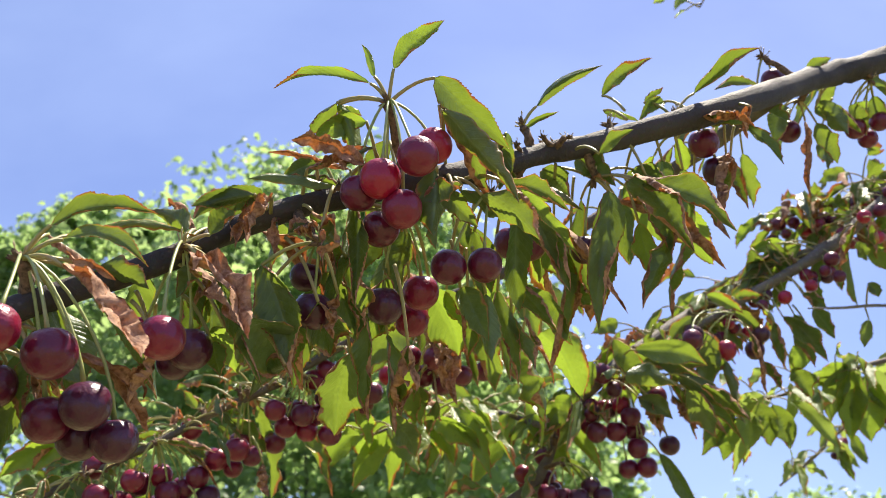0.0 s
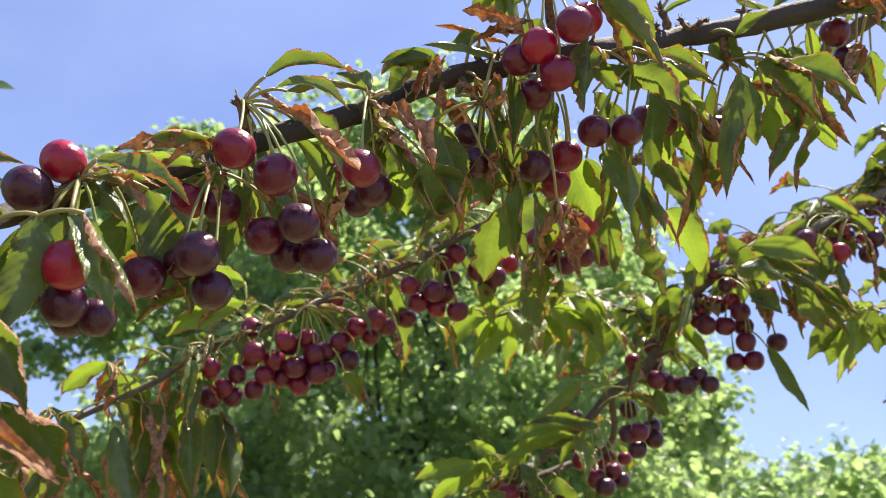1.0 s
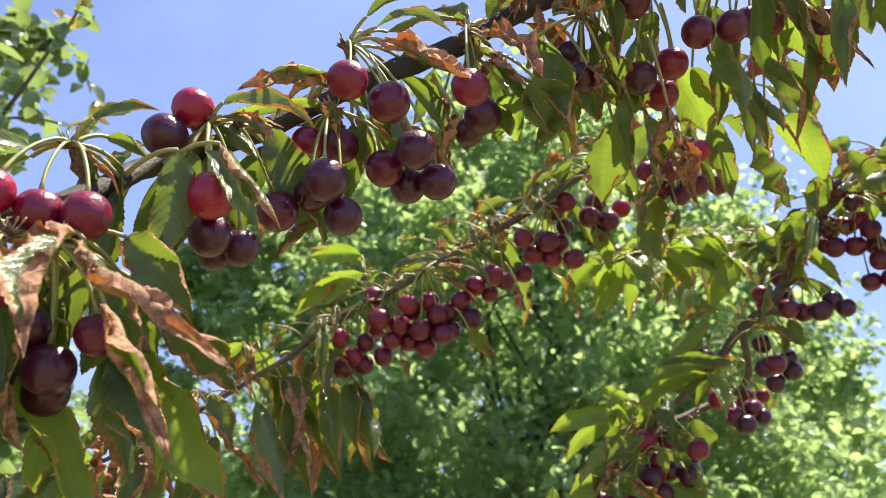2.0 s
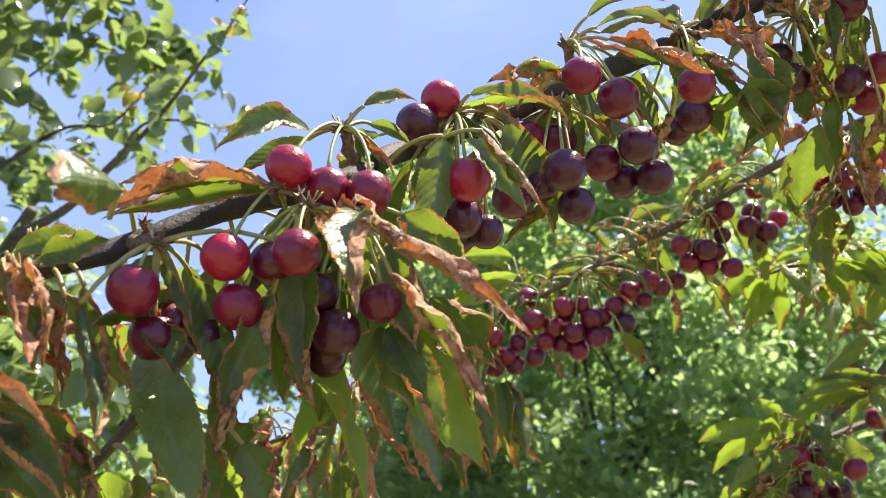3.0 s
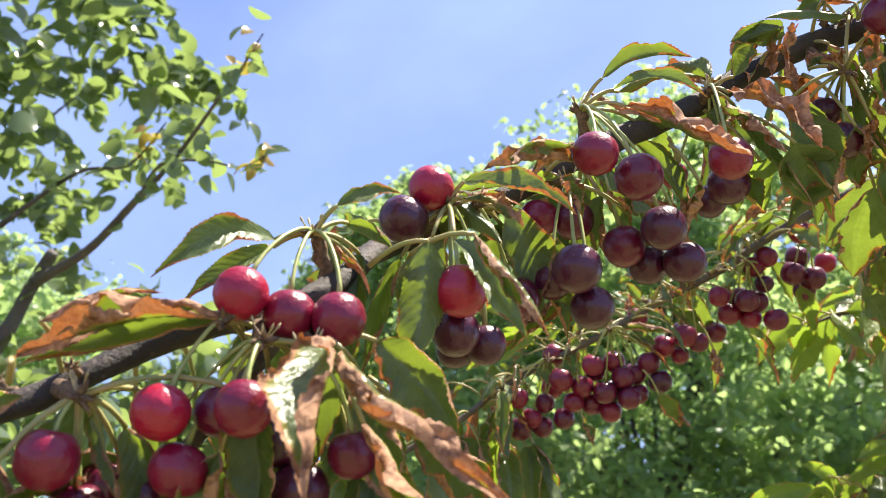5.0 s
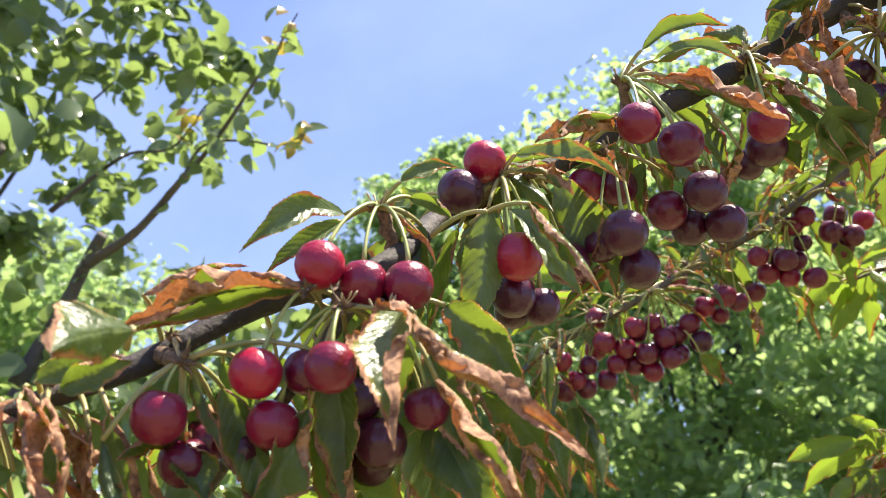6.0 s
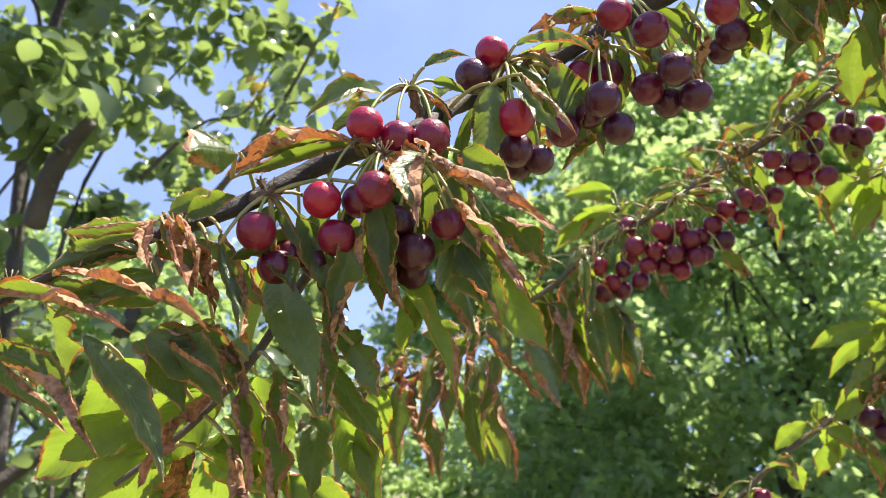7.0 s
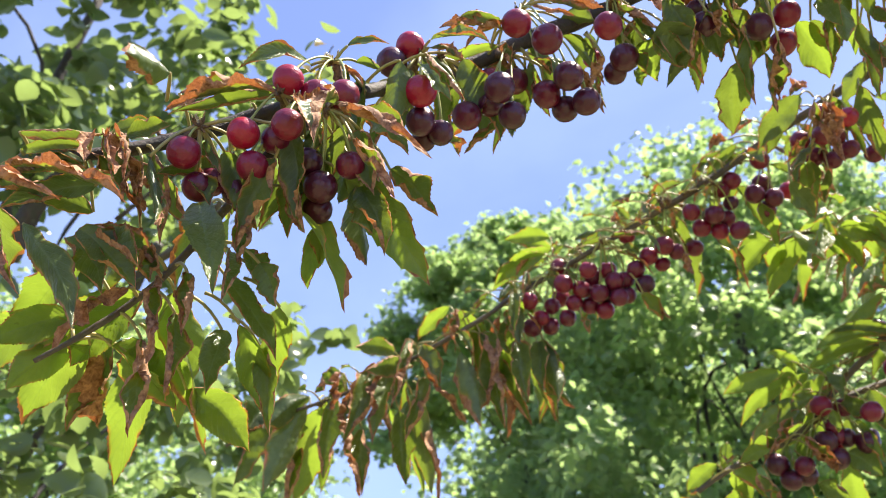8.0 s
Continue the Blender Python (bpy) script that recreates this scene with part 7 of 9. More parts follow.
leaf(second_branch, (-0.7013, 0.8179, 1.6811), (-0.7101, 0.8453, 1.6897), (-0.7606, 0.8143, 1.6254), 0.0356, (0.61, -0.78, -0.16), scorch=0.05, crisp=0.52, roll=39, fold=33)
leaf(second_branch, (-0.7046, 0.7655, 1.6629), (-0.7151, 0.7881, 1.6794), (-0.7616, 0.7608, 1.5720), 0.0389, (0.64, -0.76, -0.14), scorch=0.25, crisp=0.46, roll=2, fold=11)
leaf(second_branch, (-0.7241, 0.8229, 1.6816), (-0.7332, 0.8497, 1.6917), (-0.7205, 0.8265, 1.5278), 0.0564, (0.61, -0.79, -0.12), scorch=0.5, crisp=0.18, roll=-5, fold=30)
leaf(second_branch, (-0.5396, 0.8359, 1.7178), (-0.5430, 0.8648, 1.7104), (-0.5008, 0.8573, 1.5584), 0.0260, (0.48, -0.87, -0.15), scorch=0.8, crisp=0.54, roll=38, fold=17)
leaf(second_branch, (-0.5743, 0.8044, 1.7135), (-0.5853, 0.8317, 1.7195), (-0.5645, 0.8470, 1.6316), 0.0286, (0.52, -0.84, -0.18), scorch=0.25, crisp=0.03, roll=29, fold=29)
leaf(second_branch, (-0.6537, 0.8450, 1.6656), (-0.6575, 0.8745, 1.6613), (-0.6196, 0.8616, 1.5690), 0.0351, (0.55, -0.83, -0.13), scorch=0.8, crisp=0.1, roll=26, fold=13)
leaf(second_branch, (-0.4321, 0.9036, 1.8009), (-0.4449, 0.9292, 1.7920), (-0.4295, 0.9042, 1.6518), 0.0385, (0.39, -0.89, -0.22), scorch=0.8, crisp=0.02, roll=-20, fold=16)
leaf(second_branch, (-0.4021, 0.8843, 1.8347), (-0.4165, 0.9106, 1.8353), (-0.4344, 0.9201, 1.7883), 0.0204, (0.38, -0.88, -0.29), scorch=0.15, crisp=0.11, roll=12, fold=37)
leaf(second_branch, (-0.4216, 0.9224, 1.7951), (-0.4292, 0.9496, 1.7851), (-0.4154, 0.9845, 1.6858), 0.0387, (0.37, -0.90, -0.22), scorch=0.05, crisp=0.37, roll=-49, fold=31)
leaf(second_branch, (-0.4045, 0.8425, 1.8193), (-0.4003, 0.8486, 1.8097), (-0.4194, 0.8383, 1.7496), 0.0178, (0.39, -0.92, -0.10), scorch=0.35, fold=21, crisp=0.22, roll=11)
leaf(second_branch, (-0.4601, 0.8698, 1.7880), (-0.4685, 0.8985, 1.7895), (-0.4675, 0.8577, 1.7129), 0.0288, (0.42, -0.90, -0.07), scorch=0.35, crisp=0.39, roll=6, fold=32)
leaf(second_branch, (-0.4474, 0.9003, 1.7762), (-0.4582, 0.9260, 1.7652), (-0.4541, 0.8759, 1.6836), 0.0291, (0.41, -0.91, -0.04), scorch=0.35, crisp=0.17, roll=34, fold=28)
leaf(second_branch, (-0.4084, 0.9009, 1.7798), (-0.4112, 0.9248, 1.7619), (-0.3598, 0.9094, 1.6702), 0.0333, (0.34, -0.94, -0.03), scorch=0.25, crisp=0.12, roll=-32, fold=25)
leaf(second_branch, (-0.4844, 0.8651, 1.8141), (-0.4992, 0.8868, 1.8285), (-0.5259, 0.9009, 1.7713), 0.0246, (0.45, -0.89, -0.11), scorch=0.5, crisp=0.15, roll=37, fold=28)
leaf(second_branch, (-0.3238, 0.8927, 1.8895), (-0.3209, 0.9169, 1.9070), (-0.2705, 0.8939, 1.8970), 0.0103, (0.26, -0.94, -0.22), scorch=0.5, roll=30, crisp=0.3, fold=28)
leaf(second_branch, (-0.2688, 0.8480, 1.8943), (-0.2711, 0.8738, 1.8875), (-0.2181, 0.8599, 1.8426), 0.0139, (0.22, -0.96, -0.19), scorch=0.8, crisp=0.18, roll=-12, fold=16)
leaf(second_branch, (-0.2421, 0.8795, 1.8447), (-0.2306, 0.8939, 1.8210), (-0.2045, 0.8863, 1.7917), 0.0200, (0.19, -0.97, -0.13), scorch=0.25, crisp=0.15, roll=46, fold=25)
leaf(second_branch, (-0.2539, 0.9142, 1.9351), (-0.2639, 0.9412, 1.9434), (-0.2880, 0.9355, 1.9528), 0.0113, (0.23, -0.94, -0.25), scorch=0.5, crisp=0.1, roll=10, fold=30)
leaf(second_branch, (-0.1509, 0.8662, 1.9629), (-0.1698, 0.8794, 1.9742), (-0.1401, 0.8714, 2.0102), 0.0166, (0.12, -0.94, -0.32), scorch=0.35, roll=-20, crisp=0.23, fold=32)
leaf(second_branch, (-0.1416, 0.9218, 2.0006), (-0.1538, 0.9469, 2.0115), (-0.1193, 0.9441, 2.0330), 0.0187, (0.10, -0.94, -0.32), scorch=0.05, roll=-30, crisp=0.4, fold=24, young=True)
leaf(second_branch, (-0.3838, 0.8827, 1.8516), (-0.4012, 0.9063, 1.8584), (-0.4287, 0.8729, 1.8345), 0.0237, (0.37, -0.91, -0.16), scorch=0.05, crisp=0.49, roll=42, fold=12)
leaf(second_branch, (-0.3934, 0.8679, 1.8388), (-0.4106, 0.8917, 1.8453), (-0.4200, 0.8795, 1.7775), 0.0236, (0.34, -0.92, -0.21), scorch=0.35, crisp=0.39, roll=32, fold=31)
leaf(second_branch, (-0.3938, 0.9654, 1.9309), (-0.4043, 0.9877, 1.9481), (-0.4596, 0.9416, 1.9574), 0.0289, (0.32, -0.90, -0.31), scorch=0.35, crisp=0.16, roll=7, fold=26, young=True)
leaf(second_branch, (-0.0124, 0.8051, 2.0045), (0.0114, 0.8186, 1.9921), (0.0341, 0.7934, 1.9283), 0.0209, (-0.06, -0.95, -0.31), scorch=0.25, crisp=0.45, fold=22, roll=-22)
leaf(main_branch, (0.3745, 0.6998, 2.2163), (0.3591, 0.7223, 2.2290), (0.3814, 0.7212, 2.2317), 0.0140, (-0.39, -0.77, -0.51), scorch=0.15, crisp=0.32, roll=-42, fold=34, young=True)
leaf(main_branch, (0.3368, 0.6828, 2.1956), (0.3147, 0.7023, 2.2013), (0.2630, 0.6975, 2.1796), 0.0093, (-0.33, -0.80, -0.50), scorch=0.05, roll=25, crisp=0.54, fold=14)
leaf(main_branch, spur_x3, (0.1971, 0.5792, 2.0999), (0.2284, 0.5566, 2.0756), 0.0194, (-0.31, -0.82, -0.49), scorch=0.15, crisp=0.01, roll=15, fold=16)
leaf(main_branch, (0.1775, 0.5798, 2.0793), (0.1708, 0.6090, 2.0775), (0.1625, 0.6677, 2.0474), 0.0156, (-0.23, -0.87, -0.43), scorch=0.15, crisp=0.55, roll=30, fold=22, young=True)
leaf(main_branch, (0.1948, 0.5752, 2.0728), (0.1972, 0.5984, 2.0539), (0.2128, 0.5790, 1.9920), 0.0137, (-0.30, -0.87, -0.40), scorch=0.5, crisp=0.23, roll=45, fold=23)
leaf(main_branch, spur_g1f, (0.1355, 0.5747, 2.0339), (0.2139, 0.6305, 1.9934), 0.0372, (-0.26, -0.89, -0.39), scorch=0.05, crisp=0.08, roll=10, fold=15, young=True)
leaf(main_branch, spur_g1f, (0.1275, 0.5727, 2.0184), (0.1909, 0.5442, 1.9503), 0.0192, (-0.25, -0.89, -0.37), scorch=0.8, crisp=0.38, roll=-41, fold=25)
leaf(main_branch, spur_g1f, (0.1032, 0.5761, 2.0230), (0.0740, 0.5920, 1.8933), 0.0220, (-0.14, -0.93, -0.33), scorch=0.25, crisp=0.13, roll=-34, fold=23)
leaf(main_branch, (0.1753, 0.5769, 2.0264), (0.1829, 0.5909, 2.0010), (0.1528, 0.5708, 1.9246), 0.0170, (-0.26, -0.91, -0.33), scorch=0.25, crisp=0.5, roll=-36, fold=36)
leaf(main_branch, (0.1419, 0.5582, 2.0586), (0.1399, 0.5859, 2.0473), (0.1630, 0.5674, 2.0217), 0.0191, (-0.23, -0.87, -0.43), scorch=0.15, crisp=0.08, roll=-15, fold=22)
leaf(main_branch, (0.0628, 0.5499, 2.0155), (0.0635, 0.5740, 1.9976), (0.0931, 0.6489, 1.9523), 0.0215, (-0.12, -0.93, -0.34), scorch=0.5, crisp=0.02, roll=28, fold=17, young=True)
leaf(main_branch, (0.0612, 0.5729, 1.9829), (0.0610, 0.5934, 1.9609), (0.0924, 0.5868, 1.9137), 0.0201, (-0.12, -0.95, -0.30), scorch=0.05, crisp=0.34, roll=30, fold=14)
leaf(main_branch, (0.0447, 0.5978, 1.9874), (0.0388, 0.6226, 1.9716), (0.0498, 0.6140, 1.8930), 0.0160, (-0.07, -0.96, -0.28), scorch=0.5, crisp=0.33, roll=-16, fold=13)
leaf(main_branch, (0.0615, 0.5966, 1.9652), (0.0615, 0.6182, 1.9444), (0.0790, 0.5982, 1.8871), 0.0113, (-0.11, -0.96, -0.26), scorch=0.8, crisp=0.11, roll=-17, fold=23)
leaf(main_branch, (0.0684, 0.6780, 1.9602), (0.0670, 0.7046, 1.9462), (0.0908, 0.7085, 1.8830), 0.0374, (-0.11, -0.97, -0.23), scorch=0.15, crisp=0.59, roll=31, fold=30)
leaf(main_branch, (0.0147, 0.5031, 1.9538), (0.0161, 0.5203, 1.9292), (0.0148, 0.5307, 1.8874), 0.0162, (-0.03, -0.96, -0.29), scorch=0.35, crisp=0.23, roll=-18, fold=16)
leaf(main_branch, (0.0017, 0.7309, 1.9741), (-0.0064, 0.7587, 1.9662), (0.0130, 0.7444, 1.9027), 0.0161, (-0.00, -0.97, -0.24), scorch=0.8, crisp=0.01, roll=16, fold=10)
leaf(main_branch, (-0.0258, 0.7762, 1.9546), (-0.0354, 0.8034, 1.9461), (-0.0391, 0.7879, 1.8987), 0.0159, (0.05, -0.98, -0.21), scorch=0.35, crisp=0.04, roll=11, fold=21)
leaf(main_branch, (-0.0116, 0.7822, 1.9415), (-0.0195, 0.8095, 1.9318), (-0.0020, 0.8094, 1.9010), 0.0134, (0.01, -0.98, -0.20), scorch=0.8, crisp=0.26, roll=9, fold=14)
leaf(main_branch, (0.3691, 0.7423, 2.2212), (0.3572, 0.7698, 2.2228), (0.3508, 0.7798, 2.1732), 0.0202, (-0.37, -0.81, -0.47), scorch=0.25, crisp=0.11, roll=-14, fold=21)
leaf(main_branch, (0.3843, 0.7230, 2.2022), (0.3821, 0.7483, 2.1863), (0.3746, 0.7374, 2.1278), 0.0205, (-0.41, -0.80, -0.44), scorch=0.35, crisp=0.38, roll=-4, fold=12)
leaf(main_branch, (0.3763, 0.7074, 2.2089), (0.3711, 0.7347, 2.1976), (0.4020, 0.7141, 2.1572), 0.0217, (-0.42, -0.78, -0.46), scorch=0.35, crisp=0.16, roll=-8, fold=13)
leaf(main_branch, (0.4549, 0.7692, 2.2499), (0.4483, 0.7980, 2.2446), (0.4750, 0.8226, 2.2230), 0.0190, (-0.44, -0.77, -0.46), scorch=0.15, crisp=0.49, roll=-15, fold=22, young=True)
leaf(main_branch, (0.4538, 0.7547, 2.2456), (0.4492, 0.7831, 2.2369), (0.4656, 0.8204, 2.2167), 0.0220, (-0.44, -0.77, -0.46), scorch=0.05, crisp=0.16, roll=6, fold=14, young=True)
leaf(third_branch, (0.2202, 1.0118, 2.0114), (0.2167, 1.0314, 2.0030), (0.3004, 1.0286, 2.0099), 0.0201, (-0.24, -0.94, -0.23), scorch=0.15, roll=-2, crisp=0.36, fold=19)
leaf(third_branch, (0.2804, 1.0461, 2.0178), (0.2940, 1.0564, 1.9931), (0.3420, 0.9886, 1.9161), 0.0217, (-0.29, -0.94, -0.19), scorch=0.25, crisp=0.48, roll=-23, fold=21)
leaf(third_branch, (0.2766, 1.0491, 2.0059), (0.2888, 1.0614, 1.9814), (0.3095, 1.0368, 1.9345), 0.0185, (-0.27, -0.94, -0.19), scorch=0.8, crisp=0.27, roll=42, fold=37)
leaf(third_branch, (0.1627, 1.0251, 1.9561), (0.1534, 1.0274, 1.9659), (0.1092, 1.0887, 1.9071), 0.0234, (-0.12, -0.98, -0.17), scorch=0.5, crisp=0.2, roll=-46, fold=23, young=True)
leaf(third_branch, (0.2757, 1.0499, 2.0423), (0.2794, 1.0721, 2.0225), (0.3743, 1.0702, 2.0161), 0.0306, (-0.29, -0.91, -0.28), scorch=0.35, roll=22, crisp=0.0, fold=28)
leaf(third_branch, (0.2628, 1.0310, 2.0287), (0.2799, 1.0338, 2.0043), (0.3106, 1.0900, 1.9299), 0.0283, (-0.28, -0.93, -0.24), scorch=0.35, crisp=0.48, roll=-30, fold=32, young=True)
leaf(third_branch, (0.2435, 1.0201, 1.9964), (0.2600, 1.0244, 1.9717), (0.2610, 1.0303, 1.9229), 0.0200, (-0.26, -0.94, -0.23), scorch=0.35, crisp=0.51, roll=-1, fold=11)
leaf(third_branch, (0.1552, 1.0501, 1.9484), (0.1649, 1.0751, 1.9619), (0.1480, 1.0595, 1.9060), 0.0260, (-0.16, -0.96, -0.22), scorch=0.5, crisp=0.35, roll=28, fold=29)
leaf(third_branch, (0.1028, 1.0417, 1.8632), (0.1197, 1.0569, 1.8436), (0.1136, 1.0366, 1.8048), 0.0201, (-0.13, -0.98, -0.13), scorch=0.15, crisp=0.17, roll=-23, fold=19)
leaf(third_branch, (0.0666, 1.0996, 1.8188), (0.0668, 1.1282, 1.8097), (-0.0211, 1.0782, 1.7816), 0.0186, (-0.05, -0.99, -0.10), scorch=0.05, roll=10, crisp=0.22, fold=29)
leaf(third_branch, (-0.0300, 1.2712, 2.0215), (-0.0473, 1.2940, 2.0306), (-0.1000, 1.2439, 1.9172), 0.0303, (0.07, -0.94, -0.34), scorch=0.8, crisp=0.17, roll=-28, fold=12, young=True)
leaf(third_branch, (0.0087, 1.2987, 2.0273), (-0.0045, 1.3238, 2.0369), (-0.0264, 1.3054, 1.9345), 0.0288, (0.03, -0.94, -0.34), scorch=0.35, crisp=0.48, roll=-10, fold=22)
leaf(third_branch, (0.0254, 1.3348, 2.0537), (0.0149, 1.3607, 2.0647), (0.0093, 1.4043, 1.9782), 0.0280, (0.01, -0.94, -0.35), scorch=0.15, crisp=0.3, roll=-26, fold=30, young=True)
leaf(third_branch, (0.0572, 1.3304, 2.0075), (0.0489, 1.3583, 2.0150), (0.0556, 1.3634, 1.9316), 0.0344, (-0.02, -0.95, -0.32), scorch=0.15, crisp=0.09, roll=-43, fold=22)
leaf(third_branch, (0.0138, 1.2439, 2.0401), (-0.0010, 1.2667, 2.0527), (0.0286, 1.2506, 2.0053), 0.0240, (0.01, -0.93, -0.38), scorch=0.5, crisp=0.3, roll=46, fold=10)
leaf(main_branch, (-0.1333, 0.4276, 1.9101), (-0.0974, 0.4115, 1.8793), (-0.0892, 0.4523, 1.8596), 0.0330, (0.17, -0.80, -0.45), scorch=.1, fold=10)
leaf(main_branch, (-0.1476, 0.4321, 1.9181), (-0.1152, 0.4321, 1.8801), (-0.1148, 0.4684, 1.8639), 0.0267, (0.19, -0.80, -0.44), scorch=.08, young=True)
leaf(main_branch, (-0.1152, 0.4332, 1.8958), (-0.0816, 0.4296, 1.8590), (-0.1044, 0.4563, 1.8487), 0.0179, (0.17, -0.82, -0.43), scorch=.4, crisp=.3)
leaf(main_branch, (-0.0671, 0.4725, 1.9268), (-0.0547, 0.4914, 1.8822), (-0.0682, 0.5381, 1.8416), 0.0317, (0.12, -0.85, -0.40), scorch=.12, fold=16)
leaf(main_branch, (-0.0288, 0.4699, 1.9300), (-0.0198, 0.4716, 1.8809), (-0.0268, 0.5135, 1.8520), 0.0249, (0.07, -0.84, -0.42), scorch=.75, crisp=.3)
leaf(main_branch, (-0.0174, 0.4902, 1.9650), (-0.0085, 0.5307, 1.9372), (0.0107, 0.5775, 1.9040), 0.0331, (0.03, -0.83, -0.43), scorch=.15, young=True)
leaf(main_branch, (0.0095, 0.4981, 1.9722), (0.0022, 0.5319, 1.9362), (0.0237, 0.5642, 1.9251), 0.0231, (0.02, -0.83, -0.44), scorch=.1, roll=30)
leaf(main_branch, (0.0413, 0.5301, 1.9976), (0.0345, 0.5637, 1.9612), (0.0335, 0.6033, 1.9384), 0.0208, (-0.01, -0.83, -0.44), scorch=.2, young=True)
leaf(main_branch, (-0.0894, 0.4450, 1.9367), (-0.0667, 0.4316, 1.8942), (-0.0660, 0.4804, 1.8781), 0.0244, (0.13, -0.81, -0.46), scorch=.3, crisp=.3)
leaf(main_branch, (-0.0425, 0.4695, 1.9747), (-0.0326, 0.4857, 1.9285), (-0.0479, 0.5294, 1.8989), 0.0289, (0.09, -0.82, -0.45), scorch=.15)
leaf(second_branch, (-0.0122, 0.7629, 1.9986), (-0.0227, 0.7189, 1.9774), (-0.0702, 0.7407, 1.9320), 0.0289, (0.07, -0.87, -0.37), scorch=.05)
leaf(second_branch, (-0.0272, 0.7862, 1.9976), (-0.0371, 0.7429, 1.9746), (-0.0660, 0.7622, 1.9351), 0.0264, (0.08, -0.87, -0.36), scorch=.1)
leaf(second_branch, (0.0352, 0.7947, 2.0277), (0.0342, 0.7551, 1.9972), (0.0501, 0.8136, 1.9312), 0.0345, (-0.01, -0.88, -0.36), scorch=.1)
leaf(second_branch, (0.0087, 0.8175, 2.0286), (0.0051, 0.7749, 2.0026), (0.0159, 0.8186, 1.9659), 0.0266, (0.02, -0.87, -0.37), scorch=.3)
leaf(second_branch, (-0.0458, 0.7898, 1.9380), (-0.0441, 0.7609, 1.8972), (-0.0254, 0.7985, 1.8661), 0.0241, (0.06, -0.91, -0.30), scorch=.1)
leaf(second_branch, (-0.0116, 0.7990, 1.9583), (-0.0056, 0.7774, 1.9136), (-0.0124, 0.8110, 1.8888), 0.0144, (0.04, -0.90, -0.31), scorch=.3)
leaf(second_branch, (0.0507, 0.8045, 2.0446), (0.0428, 0.7594, 2.0281), (0.0147, 0.7997, 2.0001), 0.0293, (-0.00, -0.86, -0.40), scorch=.2)
leaf(second_branch, (-0.0037, 0.7926, 2.0098), (-0.0116, 0.7501, 1.9846), (-0.0118, 0.7995, 1.9361), 0.0233, (0.04, -0.88, -0.36), scorch=.8, crisp=.3)

# leaves that hang behind the fruit, out of every spur of the main branch
r = np.random.default_rng(77)
for top in (spur_f, spur_f1, spur_f4, spur_f9, spur_lw, spur_d, spur_e, spur_e4, spur_a, spur_b, spur_g2, spur_g2d, spur_g1, spur_c):
    for k in range(3):
        top = np.array(top)
        base = top + np.array([r.normal(0, 0.012), r.uniform(0.020, 0.045), r.uniform(-0.012, 0.006)])
        tip = base + np.array([r.normal(0, 0.016), r.uniform(-0.005, 0.02), -r.uniform(0.035, 0.062)])
        leaf(main_branch, top, base, tip, r.uniform(0.016, 0.025), (r.normal(0.3, 0.3), -0.85, r.uniform(-0.4, 0.2)), scorch=r.choice([0.03, 0.05, 0.07, 0.15, 0.25]), crisp=r.uniform(0, 0.3), rows=34)


# ---- small fruit and leaves along the far grey branches ----
# leaves that hang before and behind the limb
leaf(main_branch, (0.0021, 0.4643, 1.9855), (-0.0023, 0.4275, 2.0127), (0.0269, 0.4556, 1.9584), 0.0187, (-0.02, -0.88, -0.35), scorch=.66, crisp=.5, curl=.2)
leaf(main_branch, (0.0340, 0.4979, 2.0106), (0.0449, 0.4980, 1.9964), (0.0905, 0.5002, 1.9789), 0.0148, (-0.12, -0.90, -0.31), scorch=.35, crisp=.3)
leaf(main_branch, (0.0347, 0.4987, 2.0111), (0.0501, 0.5021, 1.9870), (0.0773, 0.5177, 1.9418), 0.0163, (-0.11, -0.92, -0.27), scorch=.35)
leaf(main_branch, (0.0345, 0.4984, 2.0109), (0.0395, 0.4840, 2.0237), (0.0365, 0.5000, 1.9938), 0.0178, (-0.07, -0.88, -0.34), scorch=.08)
leaf(main_branch, (-0.0084, 0.4653, 1.9836), (-0.0073, 0.4500, 1.9694), (0.0206, 0.4587, 1.9496), 0.0160, (-0.01, -0.91, -0.30), scorch=.1, fold=20)
leaf(main_branch, (0.1117, 0.5392, 2.0508), (0.1198, 0.5530, 2.0196), (0.1126, 0.5879, 1.9356), 0.0225, (-0.19, -0.91, -0.24), scorch=.12, fold=20)
leaf(main_branch, (0.1309, 0.5439, 2.0579), (0.1448, 0.5435, 2.0266), (0.1631, 0.5635, 1.9707), 0.0250, (-0.25, -0.88, -0.28), scorch=.6, crisp=.4)
leaf(main_branch, (-0.0833, 0.4537, 1.9604), (-0.0768, 0.4298, 1.9726), (-0.0502, 0.4315, 1.9768), 0.0104, (0.13, -0.88, -0.34), scorch=.95, crisp=.7, curl=.4)
leaf(main_branch, (-0.0851, 0.4528, 1.9595), (-0.0745, 0.4405, 1.9515), (-0.0610, 0.4560, 1.9189), 0.0163, (0.14, -0.92, -0.26), scorch=.75, crisp=.5)
leaf(main_branch, (-0.0372, 0.4681, 1.9784), (-0.0456, 0.4394, 2.0092), (-0.0760, 0.4414, 1.9985), 0.0156, (0.12, -0.86, -0.38), scorch=.1, young=True)
leaf(main_branch, (-0.0278, 0.4672, 1.9801), (-0.0335, 0.4717, 2.0139), (-0.0514, 0.4837, 1.9882), 0.0158, (0.08, -0.88, -0.34), scorch=.1)
leaf(main_branch, (-0.0517, 0.4695, 1.9758), (-0.0525, 0.4937, 1.9931), (-0.0344, 0.5087, 1.9638), 0.0169, (0.08, -0.91, -0.29), scorch=.15)
